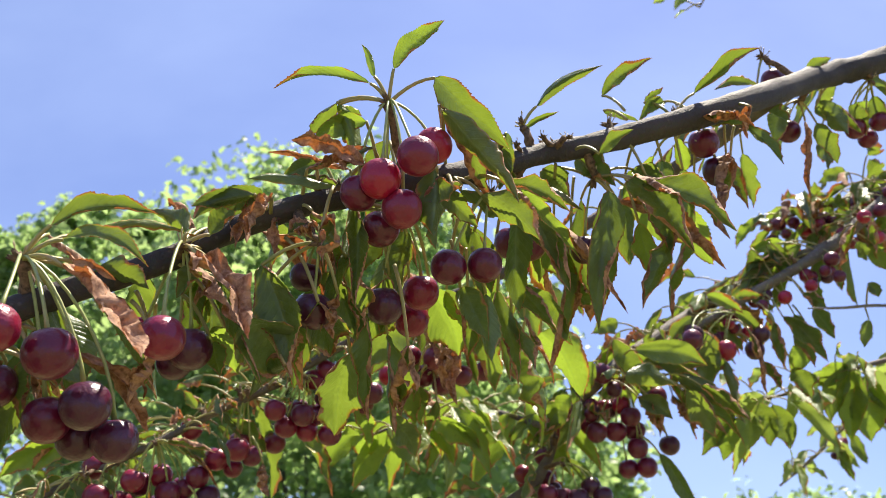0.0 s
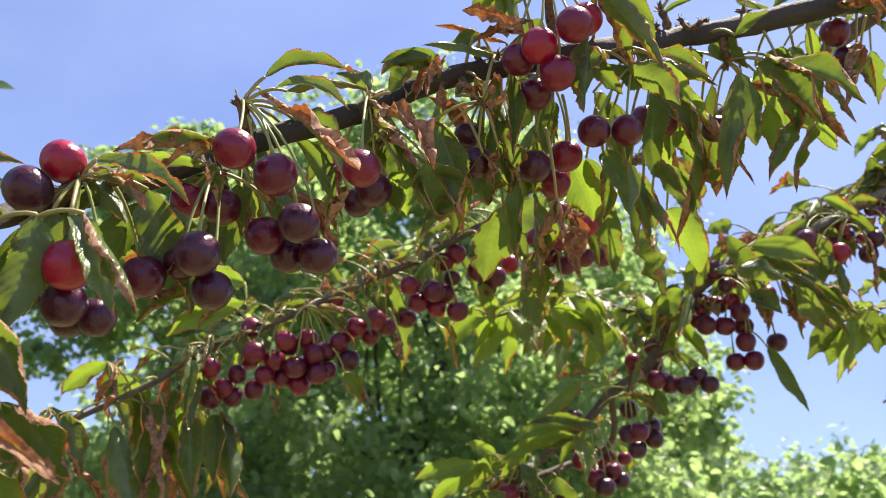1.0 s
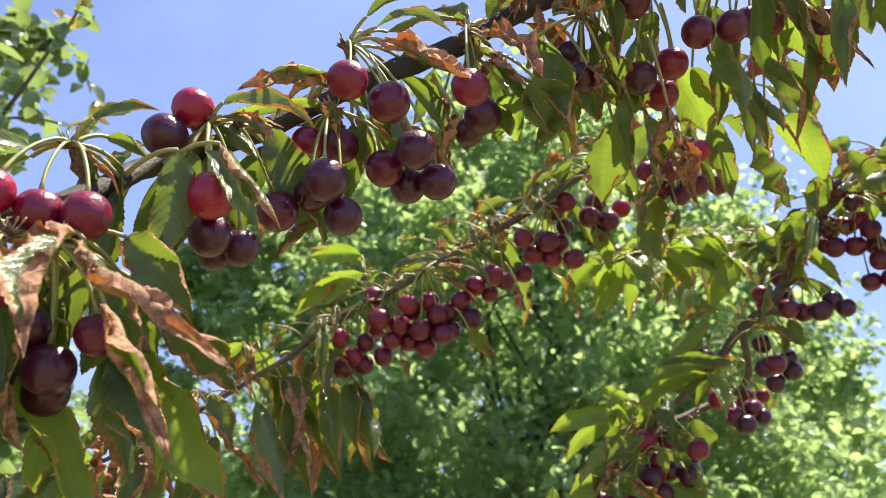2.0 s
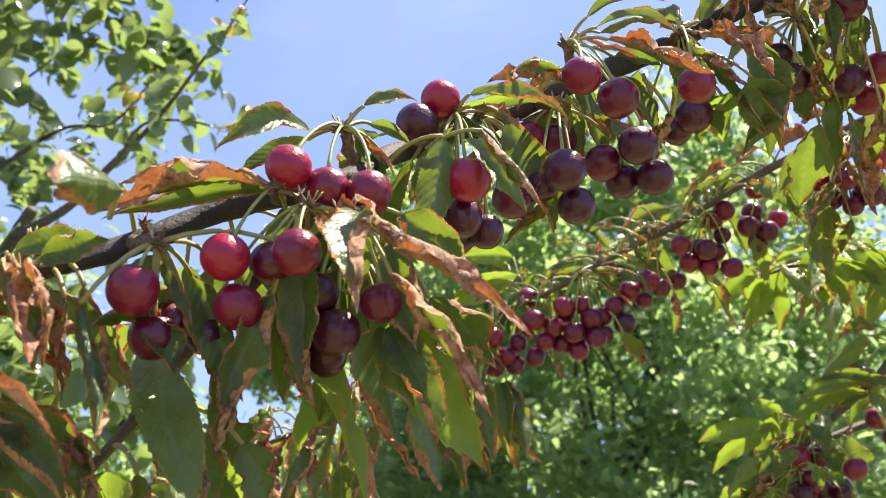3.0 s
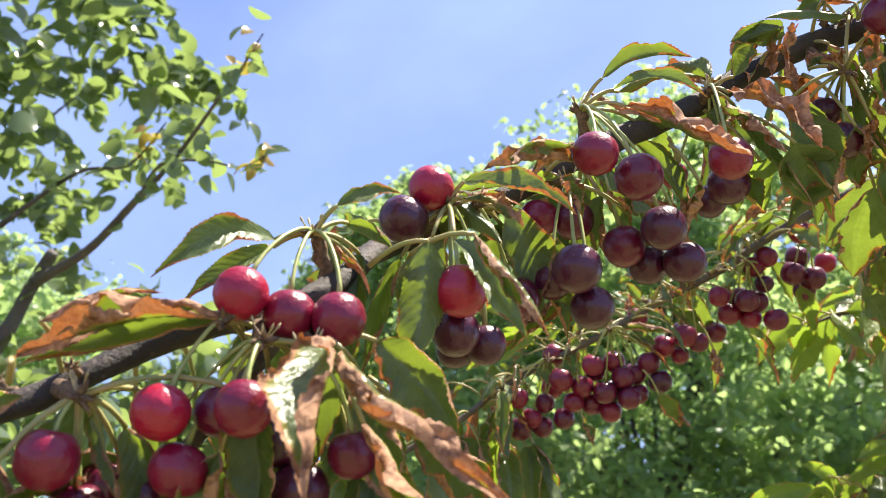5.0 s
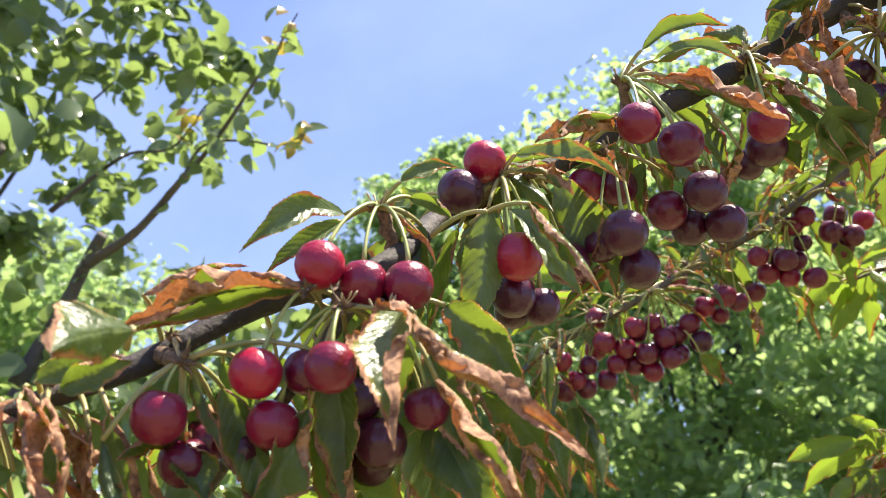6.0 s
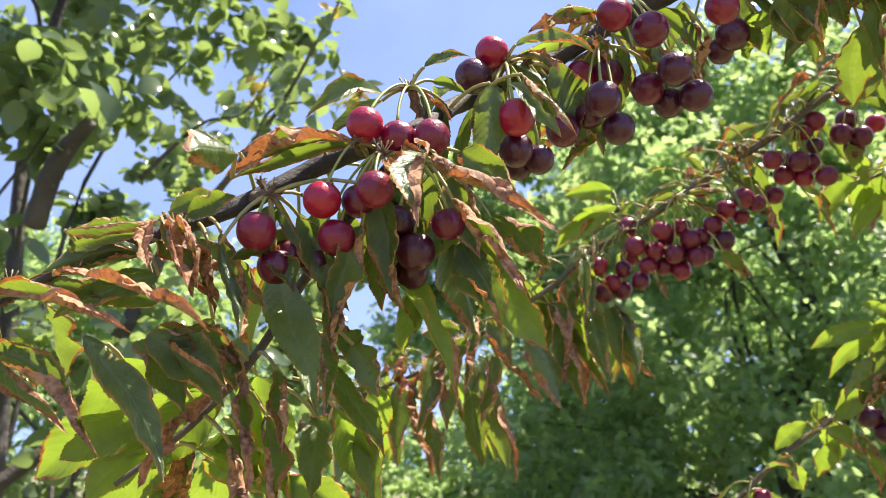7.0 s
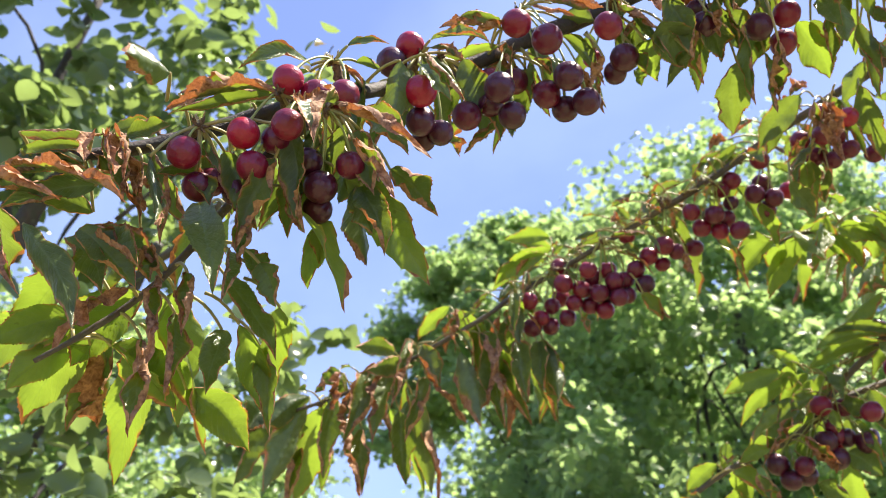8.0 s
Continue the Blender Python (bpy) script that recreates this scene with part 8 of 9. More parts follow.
leaf(main_branch, (-0.0302, 0.4674, 1.9797), (-0.0234, 0.5080, 1.9635), (-0.0307, 0.5208, 1.9293), 0.0161, (0.05, -0.93, -0.24), scorch=.12)
leaf(main_branch, (0.0801, 0.5389, 2.0331), (0.0820, 0.5780, 2.0020), (0.0717, 0.5946, 1.9636), 0.0186, (-0.12, -0.92, -0.25), scorch=.15)
leaf(main_branch, (0.0287, 0.4923, 2.0064), (0.0174, 0.5238, 1.9784), (0.0325, 0.5397, 1.9358), 0.0175, (-0.04, -0.93, -0.24), scorch=.1)
leaf(main_branch, (0.0950, 0.5538, 2.0299), (0.0966, 0.5934, 1.9994), (0.1130, 0.6088, 1.9506), 0.0207, (-0.16, -0.92, -0.23), scorch=.4)
leaf(main_branch, (-0.3877, 0.1775, 1.6999), (-0.3732, 0.1615, 1.7040), (-0.3656, 0.1806, 1.6631), 0.0174, (0.71, -0.68, -0.06), scorch=.6, crisp=.5, curl=.2)
leaf(main_branch, (-0.3810, 0.1846, 1.7041), (-0.3660, 0.1710, 1.7034), (-0.3470, 0.1850, 1.7155), 0.0135, (0.67, -0.69, -0.13), scorch=.1)
leaf(main_branch, (-0.3738, 0.1923, 1.7089), (-0.3560, 0.1854, 1.6972), (-0.3517, 0.2002, 1.6417), 0.0160, (0.66, -0.73, -0.02), scorch=.5, curl=.2)
leaf(main_branch, (-0.3775, 0.1883, 1.7063), (-0.3607, 0.1816, 1.6911), (-0.3615, 0.1891, 1.6521), 0.0087, (0.68, -0.71, -0.03), scorch=.9, crisp=.6)
leaf(main_branch, (-0.3083, 0.2500, 1.7569), (-0.2965, 0.2290, 1.7498), (-0.3584, 0.1915, 1.7278), 0.0141, (0.57, -0.75, -0.20), scorch=.48, crisp=.4, curl=.2)
leaf(main_branch, (-0.3427, 0.2281, 1.7379), (-0.3612, 0.2541, 1.7261), (-0.3553, 0.2687, 1.6878), 0.0142, (0.58, -0.79, -0.09), scorch=.1)
leaf(main_branch, (-0.3333, 0.2391, 1.7475), (-0.3450, 0.2723, 1.7309), (-0.3341, 0.2886, 1.6972), 0.0150, (0.53, -0.82, -0.10), scorch=.15)
leaf(main_branch, (-0.3969, 0.1654, 1.6928), (-0.3886, 0.1638, 1.6862), (-0.4189, 0.1289, 1.6713), 0.0171, (0.77, -0.51, -0.27), scorch=.1)
leaf(main_branch, (-0.3951, 0.1683, 1.6945), (-0.3876, 0.1746, 1.6751), (-0.4220, 0.1410, 1.6504), 0.0186, (0.77, -0.53, -0.24), scorch=.12)
leaf(main_branch, (-0.3852, 0.1801, 1.7014), (-0.3693, 0.1668, 1.6987), (-0.3691, 0.1923, 1.6619), 0.0169, (0.72, -0.57, -0.28), scorch=.9, crisp=.6)
leaf(main_branch, (-0.3950, 0.1683, 1.6945), (-0.3950, 0.1659, 1.6985), (-0.4136, 0.1408, 1.6952), 0.0152, (0.76, -0.51, -0.29), scorch=.1)
leaf(main_branch, (-0.3962, 0.1666, 1.6935), (-0.3986, 0.1853, 1.6640), (-0.4261, 0.1442, 1.6654), 0.0189, (0.77, -0.53, -0.24), scorch=.3)
leaf(main_branch, (-0.4206, 0.1736, 1.6416), (-0.4240, 0.2082, 1.6057), (-0.4531, 0.1764, 1.5826), 0.0249, (0.80, -0.56, -0.11), scorch=.05, young=True)
leaf(main_branch, (-0.4272, 0.1830, 1.6292), (-0.4324, 0.2186, 1.5945), (-0.4564, 0.1979, 1.5579), 0.0237, (0.79, -0.58, -0.07), scorch=.08, young=True)
leaf(main_branch, (-0.3827, 0.1882, 1.6984), (-0.3909, 0.2188, 1.6597), (-0.4104, 0.2144, 1.6215), 0.0217, (0.73, -0.61, -0.19), scorch=.3, crisp=.3)
# leaves along the grey limb, the spray and the low twig
leaf(grey_branch, (0.4047, 1.0212, 2.1026), (0.4140, 0.9926, 2.0626), (0.4622, 0.9984, 2.0077), 0.0299, (-0.39, -0.89, -0.13), scorch=.2)
leaf(grey_branch, (0.4167, 1.0199, 2.1140), (0.4335, 1.0048, 2.0694), (0.4567, 1.0236, 2.0071), 0.0274, (-0.39, -0.89, -0.13), scorch=.3, crisp=.2)
leaf(grey_branch, (0.3595, 1.0153, 2.0645), (0.3665, 0.9748, 2.0360), (0.3798, 0.9880, 1.9644), 0.0201, (-0.35, -0.91, -0.11), scorch=.8, crisp=.5, curl=.2)
leaf(grey_branch, (0.3186, 1.0145, 2.0294), (0.3314, 0.9749, 2.0016), (0.3409, 0.9830, 1.9527), 0.0190, (-0.32, -0.92, -0.09), scorch=.45, crisp=.4, sag=.004)
leaf(grey_branch, (0.3133, 1.0185, 2.0454), (0.3191, 0.9714, 2.0294), (0.3123, 0.9990, 1.9722), 0.0311, (-0.30, -0.93, -0.12), scorch=.05)
leaf(grey_branch, (0.3930, 1.0152, 2.0871), (0.3976, 0.9803, 2.0516), (0.4083, 0.9915, 1.9956), 0.0205, (-0.37, -0.90, -0.13), scorch=.4, crisp=.4)
leaf(grey_branch, (0.3710, 1.0306, 2.0549), (0.3922, 1.0158, 2.0122), (0.4097, 1.0172, 1.9776), 0.0223, (-0.36, -0.91, -0.10), scorch=.3)
leaf(grey_branch, (0.3262, 1.0061, 2.0749), (0.3129, 0.9580, 2.0784), (0.3576, 0.9712, 2.0587), 0.0171, (-0.31, -0.90, -0.18), scorch=.25, young=True)
leaf(grey_branch, (0.3648, 1.0349, 2.0882), (0.3560, 0.9859, 2.0836), (0.3877, 0.9738, 2.0838), 0.0161, (-0.34, -0.89, -0.18), scorch=.6, crisp=.3)
leaf(grey_branch, (0.3559, 1.0397, 2.0828), (0.3532, 0.9920, 2.0682), (0.3864, 0.9894, 2.0360), 0.0205, (-0.34, -0.90, -0.15), scorch=.1)
leaf(grey_branch, (0.3081, 1.0384, 2.0573), (0.3026, 0.9888, 2.0614), (0.2762, 1.0060, 2.0294), 0.0186, (-0.27, -0.92, -0.15), scorch=.15)
leaf(grey_branch, (0.4330, 1.0139, 2.1232), (0.4391, 0.9845, 2.0889), (0.4663, 0.9793, 2.0670), 0.0225, (-0.40, -0.87, -0.17), scorch=.5, crisp=.3)
leaf(grey_branch, (0.4368, 1.0130, 2.1226), (0.4623, 1.0115, 2.0796), (0.4833, 1.0138, 2.0402), 0.0277, (-0.41, -0.87, -0.15), scorch=.15)
leaf(grey_branch, (0.4204, 1.0455, 2.0566), (0.4462, 1.0595, 2.0161), (0.4628, 1.0617, 1.9761), 0.0345, (-0.39, -0.90, -0.09), scorch=.1)
leaf(grey_branch, (0.4433, 1.0273, 2.0886), (0.4690, 1.0410, 2.0480), (0.4427, 1.0626, 2.0095), 0.0282, (-0.39, -0.89, -0.12), scorch=.1, young=True)
leaf(grey_branch, (0.5012, 0.9899, 2.1657), (0.4960, 0.9404, 2.1615), (0.4793, 0.9663, 2.1189), 0.0189, (-0.43, -0.84, -0.22), scorch=.8, crisp=.6)
leaf(grey_branch, (0.5188, 0.9869, 2.1782), (0.5167, 0.9376, 2.1700), (0.5224, 0.9522, 2.1281), 0.0191, (-0.45, -0.82, -0.23), scorch=.6, crisp=.5)
leaf(grey_branch, (0.5005, 0.9979, 2.1652), (0.5071, 0.9639, 2.1492), (0.5171, 0.9681, 2.1255), 0.0185, (-0.44, -0.83, -0.21), scorch=.1)
leaf(grey_branch, (0.4440, 1.0111, 2.1297), (0.4215, 1.0189, 2.1703), (0.4464, 1.0280, 2.1192), 0.0313, (-0.37, -0.87, -0.21), scorch=.12)
leaf(grey_branch, (0.4213, 1.0186, 2.1211), (0.4022, 1.0283, 2.1662), (0.4115, 1.0438, 2.1155), 0.0266, (-0.34, -0.88, -0.21), scorch=.1)
leaf(third_branch, (0.2000, 0.9434, 1.9912), (0.2090, 0.8942, 1.9933), (0.2843, 0.8989, 1.9783), 0.0319, (-0.26, -0.93, -0.13), scorch=.08, fold=20)
leaf(third_branch, (0.1933, 0.9523, 1.9787), (0.1966, 0.9036, 1.9676), (0.2530, 0.9128, 1.9592), 0.0293, (-0.23, -0.95, -0.10), scorch=.1, fold=20)
leaf(third_branch, (0.2548, 0.9674, 1.9834), (0.2864, 0.9339, 1.9640), (0.3358, 0.9262, 1.9213), 0.0279, (-0.31, -0.93, -0.07), scorch=.5, fold=22)
leaf(third_branch, (0.2392, 0.9720, 1.9806), (0.2711, 0.9393, 1.9602), (0.3055, 0.9595, 1.9124), 0.0295, (-0.29, -0.94, -0.06), scorch=.12)
leaf(third_branch, (0.1967, 0.9878, 1.9815), (0.2207, 0.9538, 1.9537), (0.2556, 0.9500, 1.9295), 0.0252, (-0.24, -0.95, -0.07), scorch=.1)
leaf(third_branch, (0.1852, 0.9820, 1.9894), (0.1690, 0.9347, 1.9912), (0.1444, 0.9493, 1.9458), 0.0299, (-0.16, -0.96, -0.10), scorch=.08, young=True)
leaf(third_branch, (0.1906, 0.9712, 1.9978), (0.1910, 0.9241, 2.0145), (0.2166, 0.9327, 1.9587), 0.0299, (-0.21, -0.95, -0.12), scorch=.15)
leaf(third_branch, (0.1737, 1.0069, 1.9713), (0.1463, 0.9667, 1.9598), (0.1147, 0.9793, 1.9170), 0.0292, (-0.13, -0.97, -0.07), scorch=.1, young=True)
leaf(spray_branch, (0.4084, 1.2164, 1.9961), (0.4083, 1.1900, 1.9858), (0.3628, 1.2144, 1.9288), 0.0340, (-0.30, -0.94, -0.04), scorch=.05)
leaf(spray_branch, (0.4138, 1.2158, 1.9976), (0.4163, 1.1888, 1.9777), (0.3896, 1.2073, 1.9201), 0.0340, (-0.31, -0.94, -0.04), scorch=.05, young=True)
leaf(spray_branch, (0.4209, 1.2150, 1.9997), (0.4206, 1.1752, 1.9845), (0.4185, 1.1852, 1.9321), 0.0439, (-0.33, -0.93, -0.04), scorch=.05, young="pale")
leaf(spray_branch, (0.4342, 1.2134, 2.0035), (0.4399, 1.1766, 1.9958), (0.4510, 1.1833, 1.9364), 0.0391, (-0.35, -0.92, -0.05), scorch=.05)
leaf(spray_branch, (0.4494, 1.2164, 2.0071), (0.4598, 1.1804, 1.9934), (0.4758, 1.1851, 1.9321), 0.0360, (-0.36, -0.92, -0.04), scorch=.05)
leaf(spray_branch, (0.4482, 1.2162, 2.0068), (0.4529, 1.1908, 2.0084), (0.4143, 1.2099, 1.9834), 0.0293, (-0.33, -0.92, -0.07), scorch=.05, young="pale")
leaf(spray_branch, (0.5827, 1.2370, 2.0522), (0.5866, 1.2115, 2.0543), (0.5638, 1.2386, 1.9791), 0.0385, (-0.42, -0.89, -0.07), scorch=.04)
leaf(spray_branch, (0.5891, 1.2381, 2.0539), (0.5957, 1.2085, 2.0485), (0.5858, 1.2333, 1.9507), 0.0476, (-0.43, -0.89, -0.06), scorch=.04, young=True)
leaf(spray_branch, (0.6041, 1.2407, 2.0579), (0.6129, 1.2127, 2.0429), (0.6125, 1.2316, 1.9504), 0.0517, (-0.44, -0.88, -0.06), scorch=.04, young=True)
leaf(spray_branch, (0.5846, 1.2373, 2.0527), (0.5881, 1.2100, 2.0573), (0.5521, 1.2331, 2.0309), 0.0330, (-0.41, -0.89, -0.09), scorch=.04, young=True)
leaf(spray_branch, (0.6205, 1.2435, 2.0623), (0.6284, 1.2142, 2.0516), (0.6391, 1.2240, 1.9812), 0.0428, (-0.45, -0.87, -0.07), scorch=.04, young="pale")
leaf(far_branch, (0.7433, 1.6010, 2.0315), (0.7534, 1.5894, 2.0231), (0.7756, 1.5873, 1.9675), 0.0260, (-0.43, -0.89, -0.02), scorch=.1)
leaf(far_branch, (0.7129, 1.5914, 2.0079), (0.7208, 1.5861, 1.9999), (0.7438, 1.5841, 1.9371), 0.0280, (-0.42, -0.90, -0.00), scorch=.1)
leaf(stick_branch, (0.5136, 0.9832, 2.0722), (0.5145, 0.9679, 2.0976), (0.5239, 0.9693, 2.0794), 0.0153, (-0.45, -0.84, -0.17), scorch=.1)
leaf(stick_branch, (0.5110, 0.9823, 2.0718), (0.5134, 0.9827, 2.0552), (0.5077, 0.9949, 2.0235), 0.0153, (-0.44, -0.86, -0.13), scorch=.1)
leaf(third_branch, (-0.0396, 1.0386, 1.7402), (-0.0605, 0.9941, 1.7495), (0.0287, 1.0093, 1.7828), 0.0235, (0.04, -0.97, -0.14), scorch=.1, young=True, fold=24, sag=-.006)
leaf(low_branch, (-0.1039, 1.0307, 1.6751), (-0.0955, 0.9911, 1.7045), (-0.1344, 0.9959, 1.6541), 0.0231, (0.12, -0.97, -0.07), scorch=.35, crisp=.6, curl=.3, young="pale")
leaf(low_branch, (-0.1019, 1.0380, 1.6695), (-0.0853, 0.9953, 1.6895), (-0.1088, 1.0004, 1.6477), 0.0246, (0.11, -0.98, -0.06), scorch=.7, crisp=.7, curl=.3)
leaf(low_branch, (-0.0800, 1.0374, 1.6916), (-0.0714, 0.9921, 1.7109), (-0.1044, 0.9951, 1.6801), 0.0246, (0.10, -0.97, -0.08), scorch=.15)
leaf(low_branch, (-0.0608, 1.0421, 1.6941), (-0.0385, 0.9975, 1.6970), (-0.0351, 1.0028, 1.6705), 0.0169, (0.06, -0.98, -0.07), scorch=.05, young=True)
leaf(low_branch, (-0.1015, 1.0422, 1.6660), (-0.0734, 1.0008, 1.6666), (-0.0370, 1.0094, 1.6298), 0.0246, (0.07, -0.98, -0.04), scorch=.9, crisp=.7)
leaf(low_branch, (-0.1364, 1.0249, 1.6456), (-0.1138, 0.9894, 1.6487), (-0.1505, 0.9868, 1.6320), 0.0214, (0.14, -0.98, -0.04), scorch=.1, young=True)
leaf(low_branch, (-0.1615, 1.0076, 1.6296), (-0.1630, 0.9809, 1.6561), (-0.1689, 0.9850, 1.6235), 0.0168, (0.17, -0.97, -0.03), scorch=.1, young=True)
leaf(low_branch, (-0.1550, 1.0121, 1.6337), (-0.1308, 0.9918, 1.6177), (-0.1043, 0.9977, 1.5986), 0.0183, (0.13, -0.98, -0.01), scorch=.3, crisp=.4, roll=30)
leaf(low_branch, (-0.0637, 1.0685, 1.6951), (-0.0305, 1.0662, 1.6577), (0.0058, 1.0717, 1.6293), 0.0373, (0.03, -0.99, -0.03), scorch=.1)
leaf(low_branch, (-0.0929, 1.0541, 1.6590), (-0.0672, 1.0696, 1.6189), (-0.0331, 1.0743, 1.5979), 0.0340, (0.06, -0.99, -0.00), scorch=.1)
leaf(low_branch, (-0.0072, 1.0970, 1.7416), (0.0035, 1.0722, 1.7374), (0.0159, 1.0825, 1.6883), 0.0362, (0.01, -0.98, -0.08), scorch=.1)
leaf(low_branch, (-0.0682, 1.0675, 1.6961), (-0.0686, 1.0786, 1.6893), (-0.0872, 1.0853, 1.6395), 0.0296, (0.08, -0.98, -0.04), scorch=.1)
leaf(low_branch, (-0.0355, 1.0856, 1.7241), (-0.0277, 1.0982, 1.7069), (-0.0140, 1.1086, 1.6501), 0.0368, (0.04, -0.98, -0.05), scorch=.1)
leaf(low_branch, (-0.1011, 1.0492, 1.6681), (-0.1090, 1.0575, 1.6715), (-0.1001, 1.0661, 1.6224), 0.0292, (0.11, -0.98, -0.03), scorch=.15)
leaf(low_branch, (-0.0703, 1.0189, 1.6964), (-0.0567, 0.9729, 1.7104), (-0.0841, 0.9746, 1.6909), 0.0227, (0.09, -0.97, -0.09), scorch=.2, crisp=.4)
spur(grey_branch, (0.3556, 0.9920, 2.0653), (0.3565, 1.0405, 2.0834), 0.0020)
for at, size, ripe in [
    ((0.3027, 0.9952, 2.0405), 0.0258, 0.85),
    ((0.3127, 0.9982, 2.0188), 0.0244, 0.85),
    ((0.3362, 0.9802, 2.0167), 0.0242, 0.20),
    ((0.3829, 0.9899, 2.0390), 0.0219, 0.90),
    ((0.3762, 0.9974, 2.0214), 0.0234, 0.85)]:
    cherry(at, size, ripe, (0.3556, 0.9920, 2.0653), "cherries on the grey branch")
spur(low_branch, (-0.0543, 1.0379, 1.6943), (-0.0702, 1.0664, 1.6944), 0.0020)
for at, size, ripe in [
    ((-0.1122, 1.0421, 1.6388), 0.0303, 0.95),
    ((-0.0527, 1.0431, 1.6668), 0.0287, 0.95),
    ((-0.0425, 1.0570, 1.6479), 0.0305, 0.90),
    ((-0.0059, 1.0651, 1.6700), 0.0308, 0.90),
    ((-0.0967, 1.0465, 1.6198), 0.0287, 0.95),
    ((-0.0799, 1.0573, 1.6270), 0.0289, 0.80)]:
    cherry(at, size, ripe, (-0.0543, 1.0379, 1.6943), "cherries on the low twig")


def dress(parent, points, bunches, leaves, group, seed, size=0.0175, reach=0.035, behind=False, young=0.0, long=1.0, still=False):
    """Hangs small bunches of cherries and drooping leaves along a limb."""
    r = np.random.default_rng(seed)
    line = spline(points, 10)
    for k in range(bunches):
        i = int(r.uniform(0.08, 0.92) * (len(line) - 1))
        at = line[i, :3] + r.normal(0, 1, 3) * np.array([0.5, 0.5, 0.3]) * reach * 0.4
        top = at + np.array([0, 0, 0.004])
        spur(parent, top, line[i, :3], 0.0018)
        for q in range(int(r.integers(2, 5))):
            a = r.uniform(0, 6.28)
            p = top + np.array([math.cos(a) * r.uniform(0.006, 0.028), math.sin(a) * r.uniform(0.006, 0.028), -r.uniform(0.018, 0.045)])
            cherry(p, size * r.uniform(0.8, 1.1), r.choice([0.1, 0.3, 0.5, 0.6, 0.8]), top, group, 0.001)
    for k in range(leaves):
        i = int(r.uniform(0.02, 0.97) * (len(line) - 1))
        root = line[i, :3]
        a = r.uniform(0, 6.28)
        out = np.array([math.cos(a), math.sin(a), r.uniform(-0.2, 0.7)])
        if behind:
            out[1] = abs(out[1]) + 0.4
        base = root + out * r.uniform(0.015, 0.05)
        tip = base + (out * np.array([0.6, 0.6, 0.2]) + np.array([0, 0, -r.uniform(0.1, 1.1)])) * r.uniform(0.05, 0.10) * long
        leaf(parent, root, base, tip, r.uniform(0.020, 0.034) * long, (r.normal(0, 0.4), -0.7, r.uniform(0.0, 0.6)), scorch=0.03 if still else r.choice([0.02, 0.04, 0.08, 0.12, 0.16, 0.2, 0.25, 0.3, 0.45, 0.9]), crisp=r.uniform(0, 0.3 if still else 0.7), young=still if still else bool(r.random() < young), rows=18, roll=r.uniform(-40, 40))


dress(grey_branch, [(0.248, 1.054, 2.022, 0), (0.315, 1.050, 2.060, 0), (0.373, 1.037, 2.093, 0), (0.434, 1.013, 2.124, 0), (0.492, 0.999, 2.158, 0), (0.569, 0.986, 2.218, 0), (0.690, 0.969, 2.313, 0)], 15, 95, "small cherries on the grey branch", 11, behind=True, young=0.35, long=0.8)
dress(greytop_branch, [(0.428, 1.082, 2.222, 0), (0.498, 1.074, 2.240, 0), (0.566, 1.076, 2.262, 0), (0.626, 1.078, 2.285, 0), (0.754, 1.103, 2.330, 0)], 16, 60, "small cherries on the pale twig", 12, young=0.3, long=0.85)
dress(third_branch, [(-0.083, 1.063, 1.678, 0), (-0.032, 1.052, 1.739, 0), (0.036, 1.030, 1.801, 0), (0.069, 1.042, 1.841, 0), (0.112, 1.039, 1.875, 0), (0.142, 1.047, 1.931, 0), (0.190, 0.997, 1.989, 0), (0.281, 1.043, 2.057, 0), (0.402, 1.090, 2.135, 0), (0.492, 0.999, 2.158, 0)], 3, 30, "cherries on the third branch", 13, 0.021, young=0.3)
dress(third_branch, [(0.142, 1.047, 1.931, 0), (0.190, 0.997, 1.989, 0), (0.281, 1.043, 2.057, 0), (0.402, 1.090, 2.135, 0)], 5, 26, "cherries on the third branch", 35, 0.021, young=0.2, long=0.8)
dress(low_branch, [(-0.327, 0.991, 1.492, 0), (-0.273, 0.993, 1.536, 0), (-0.219, 0.992, 1.586, 0), (-0.162, 1.008, 1.630, 0), (-0.100, 1.050, 1.668, 0), (-0.028, 1.090, 1.731, 0), (0.073, 1.124, 1.784, 0), (0.069, 1.042, 1.841, 0)], 5, 18, "cherries on the low twig", 14, 0.021, young=0.5, long=0.8)
dress(main_branch, [(-0.440, 0.107, 1.648, 0), (-0.427, 0.132, 1.668, 0), (-0.407, 0.150, 1.684, 0), (-0.392, 0.173, 1.697, 0), (-0.375, 0.191, 1.708, 0), (-0.358, 0.211, 1.723, 0), (-0.333, 0.239, 1.747, 0), (-0.286, 0.259, 1.765, 0), (-0.285, 0.316, 1.805, 0), (-0.267, 0.336, 1.820, 0), (-0.245, 0.369, 1.846, 0), (-0.207, 0.395, 1.879, 0), (-0.152, 0.430, 1.916, 0), (-0.124, 0.447, 1.941, 0), (-0.087, 0.452, 1.958, 0), (-0.053, 0.470, 1.975, 0), (0.002, 0.464, 1.986, 0), (0.062, 0.527, 2.032, 0), (0.130, 0.544, 2.057, 0), (0.225, 0.568, 2.100, 0), (0.356, 0.686, 2.203, 0), (0.446, 0.722, 2.248, 0), (0.606, 0.774, 2.332, 0)], 0, 22, "", 16, behind=True, long=0.75)
dress(second_branch, SECOND, 0, 26, "", 17, behind=True)
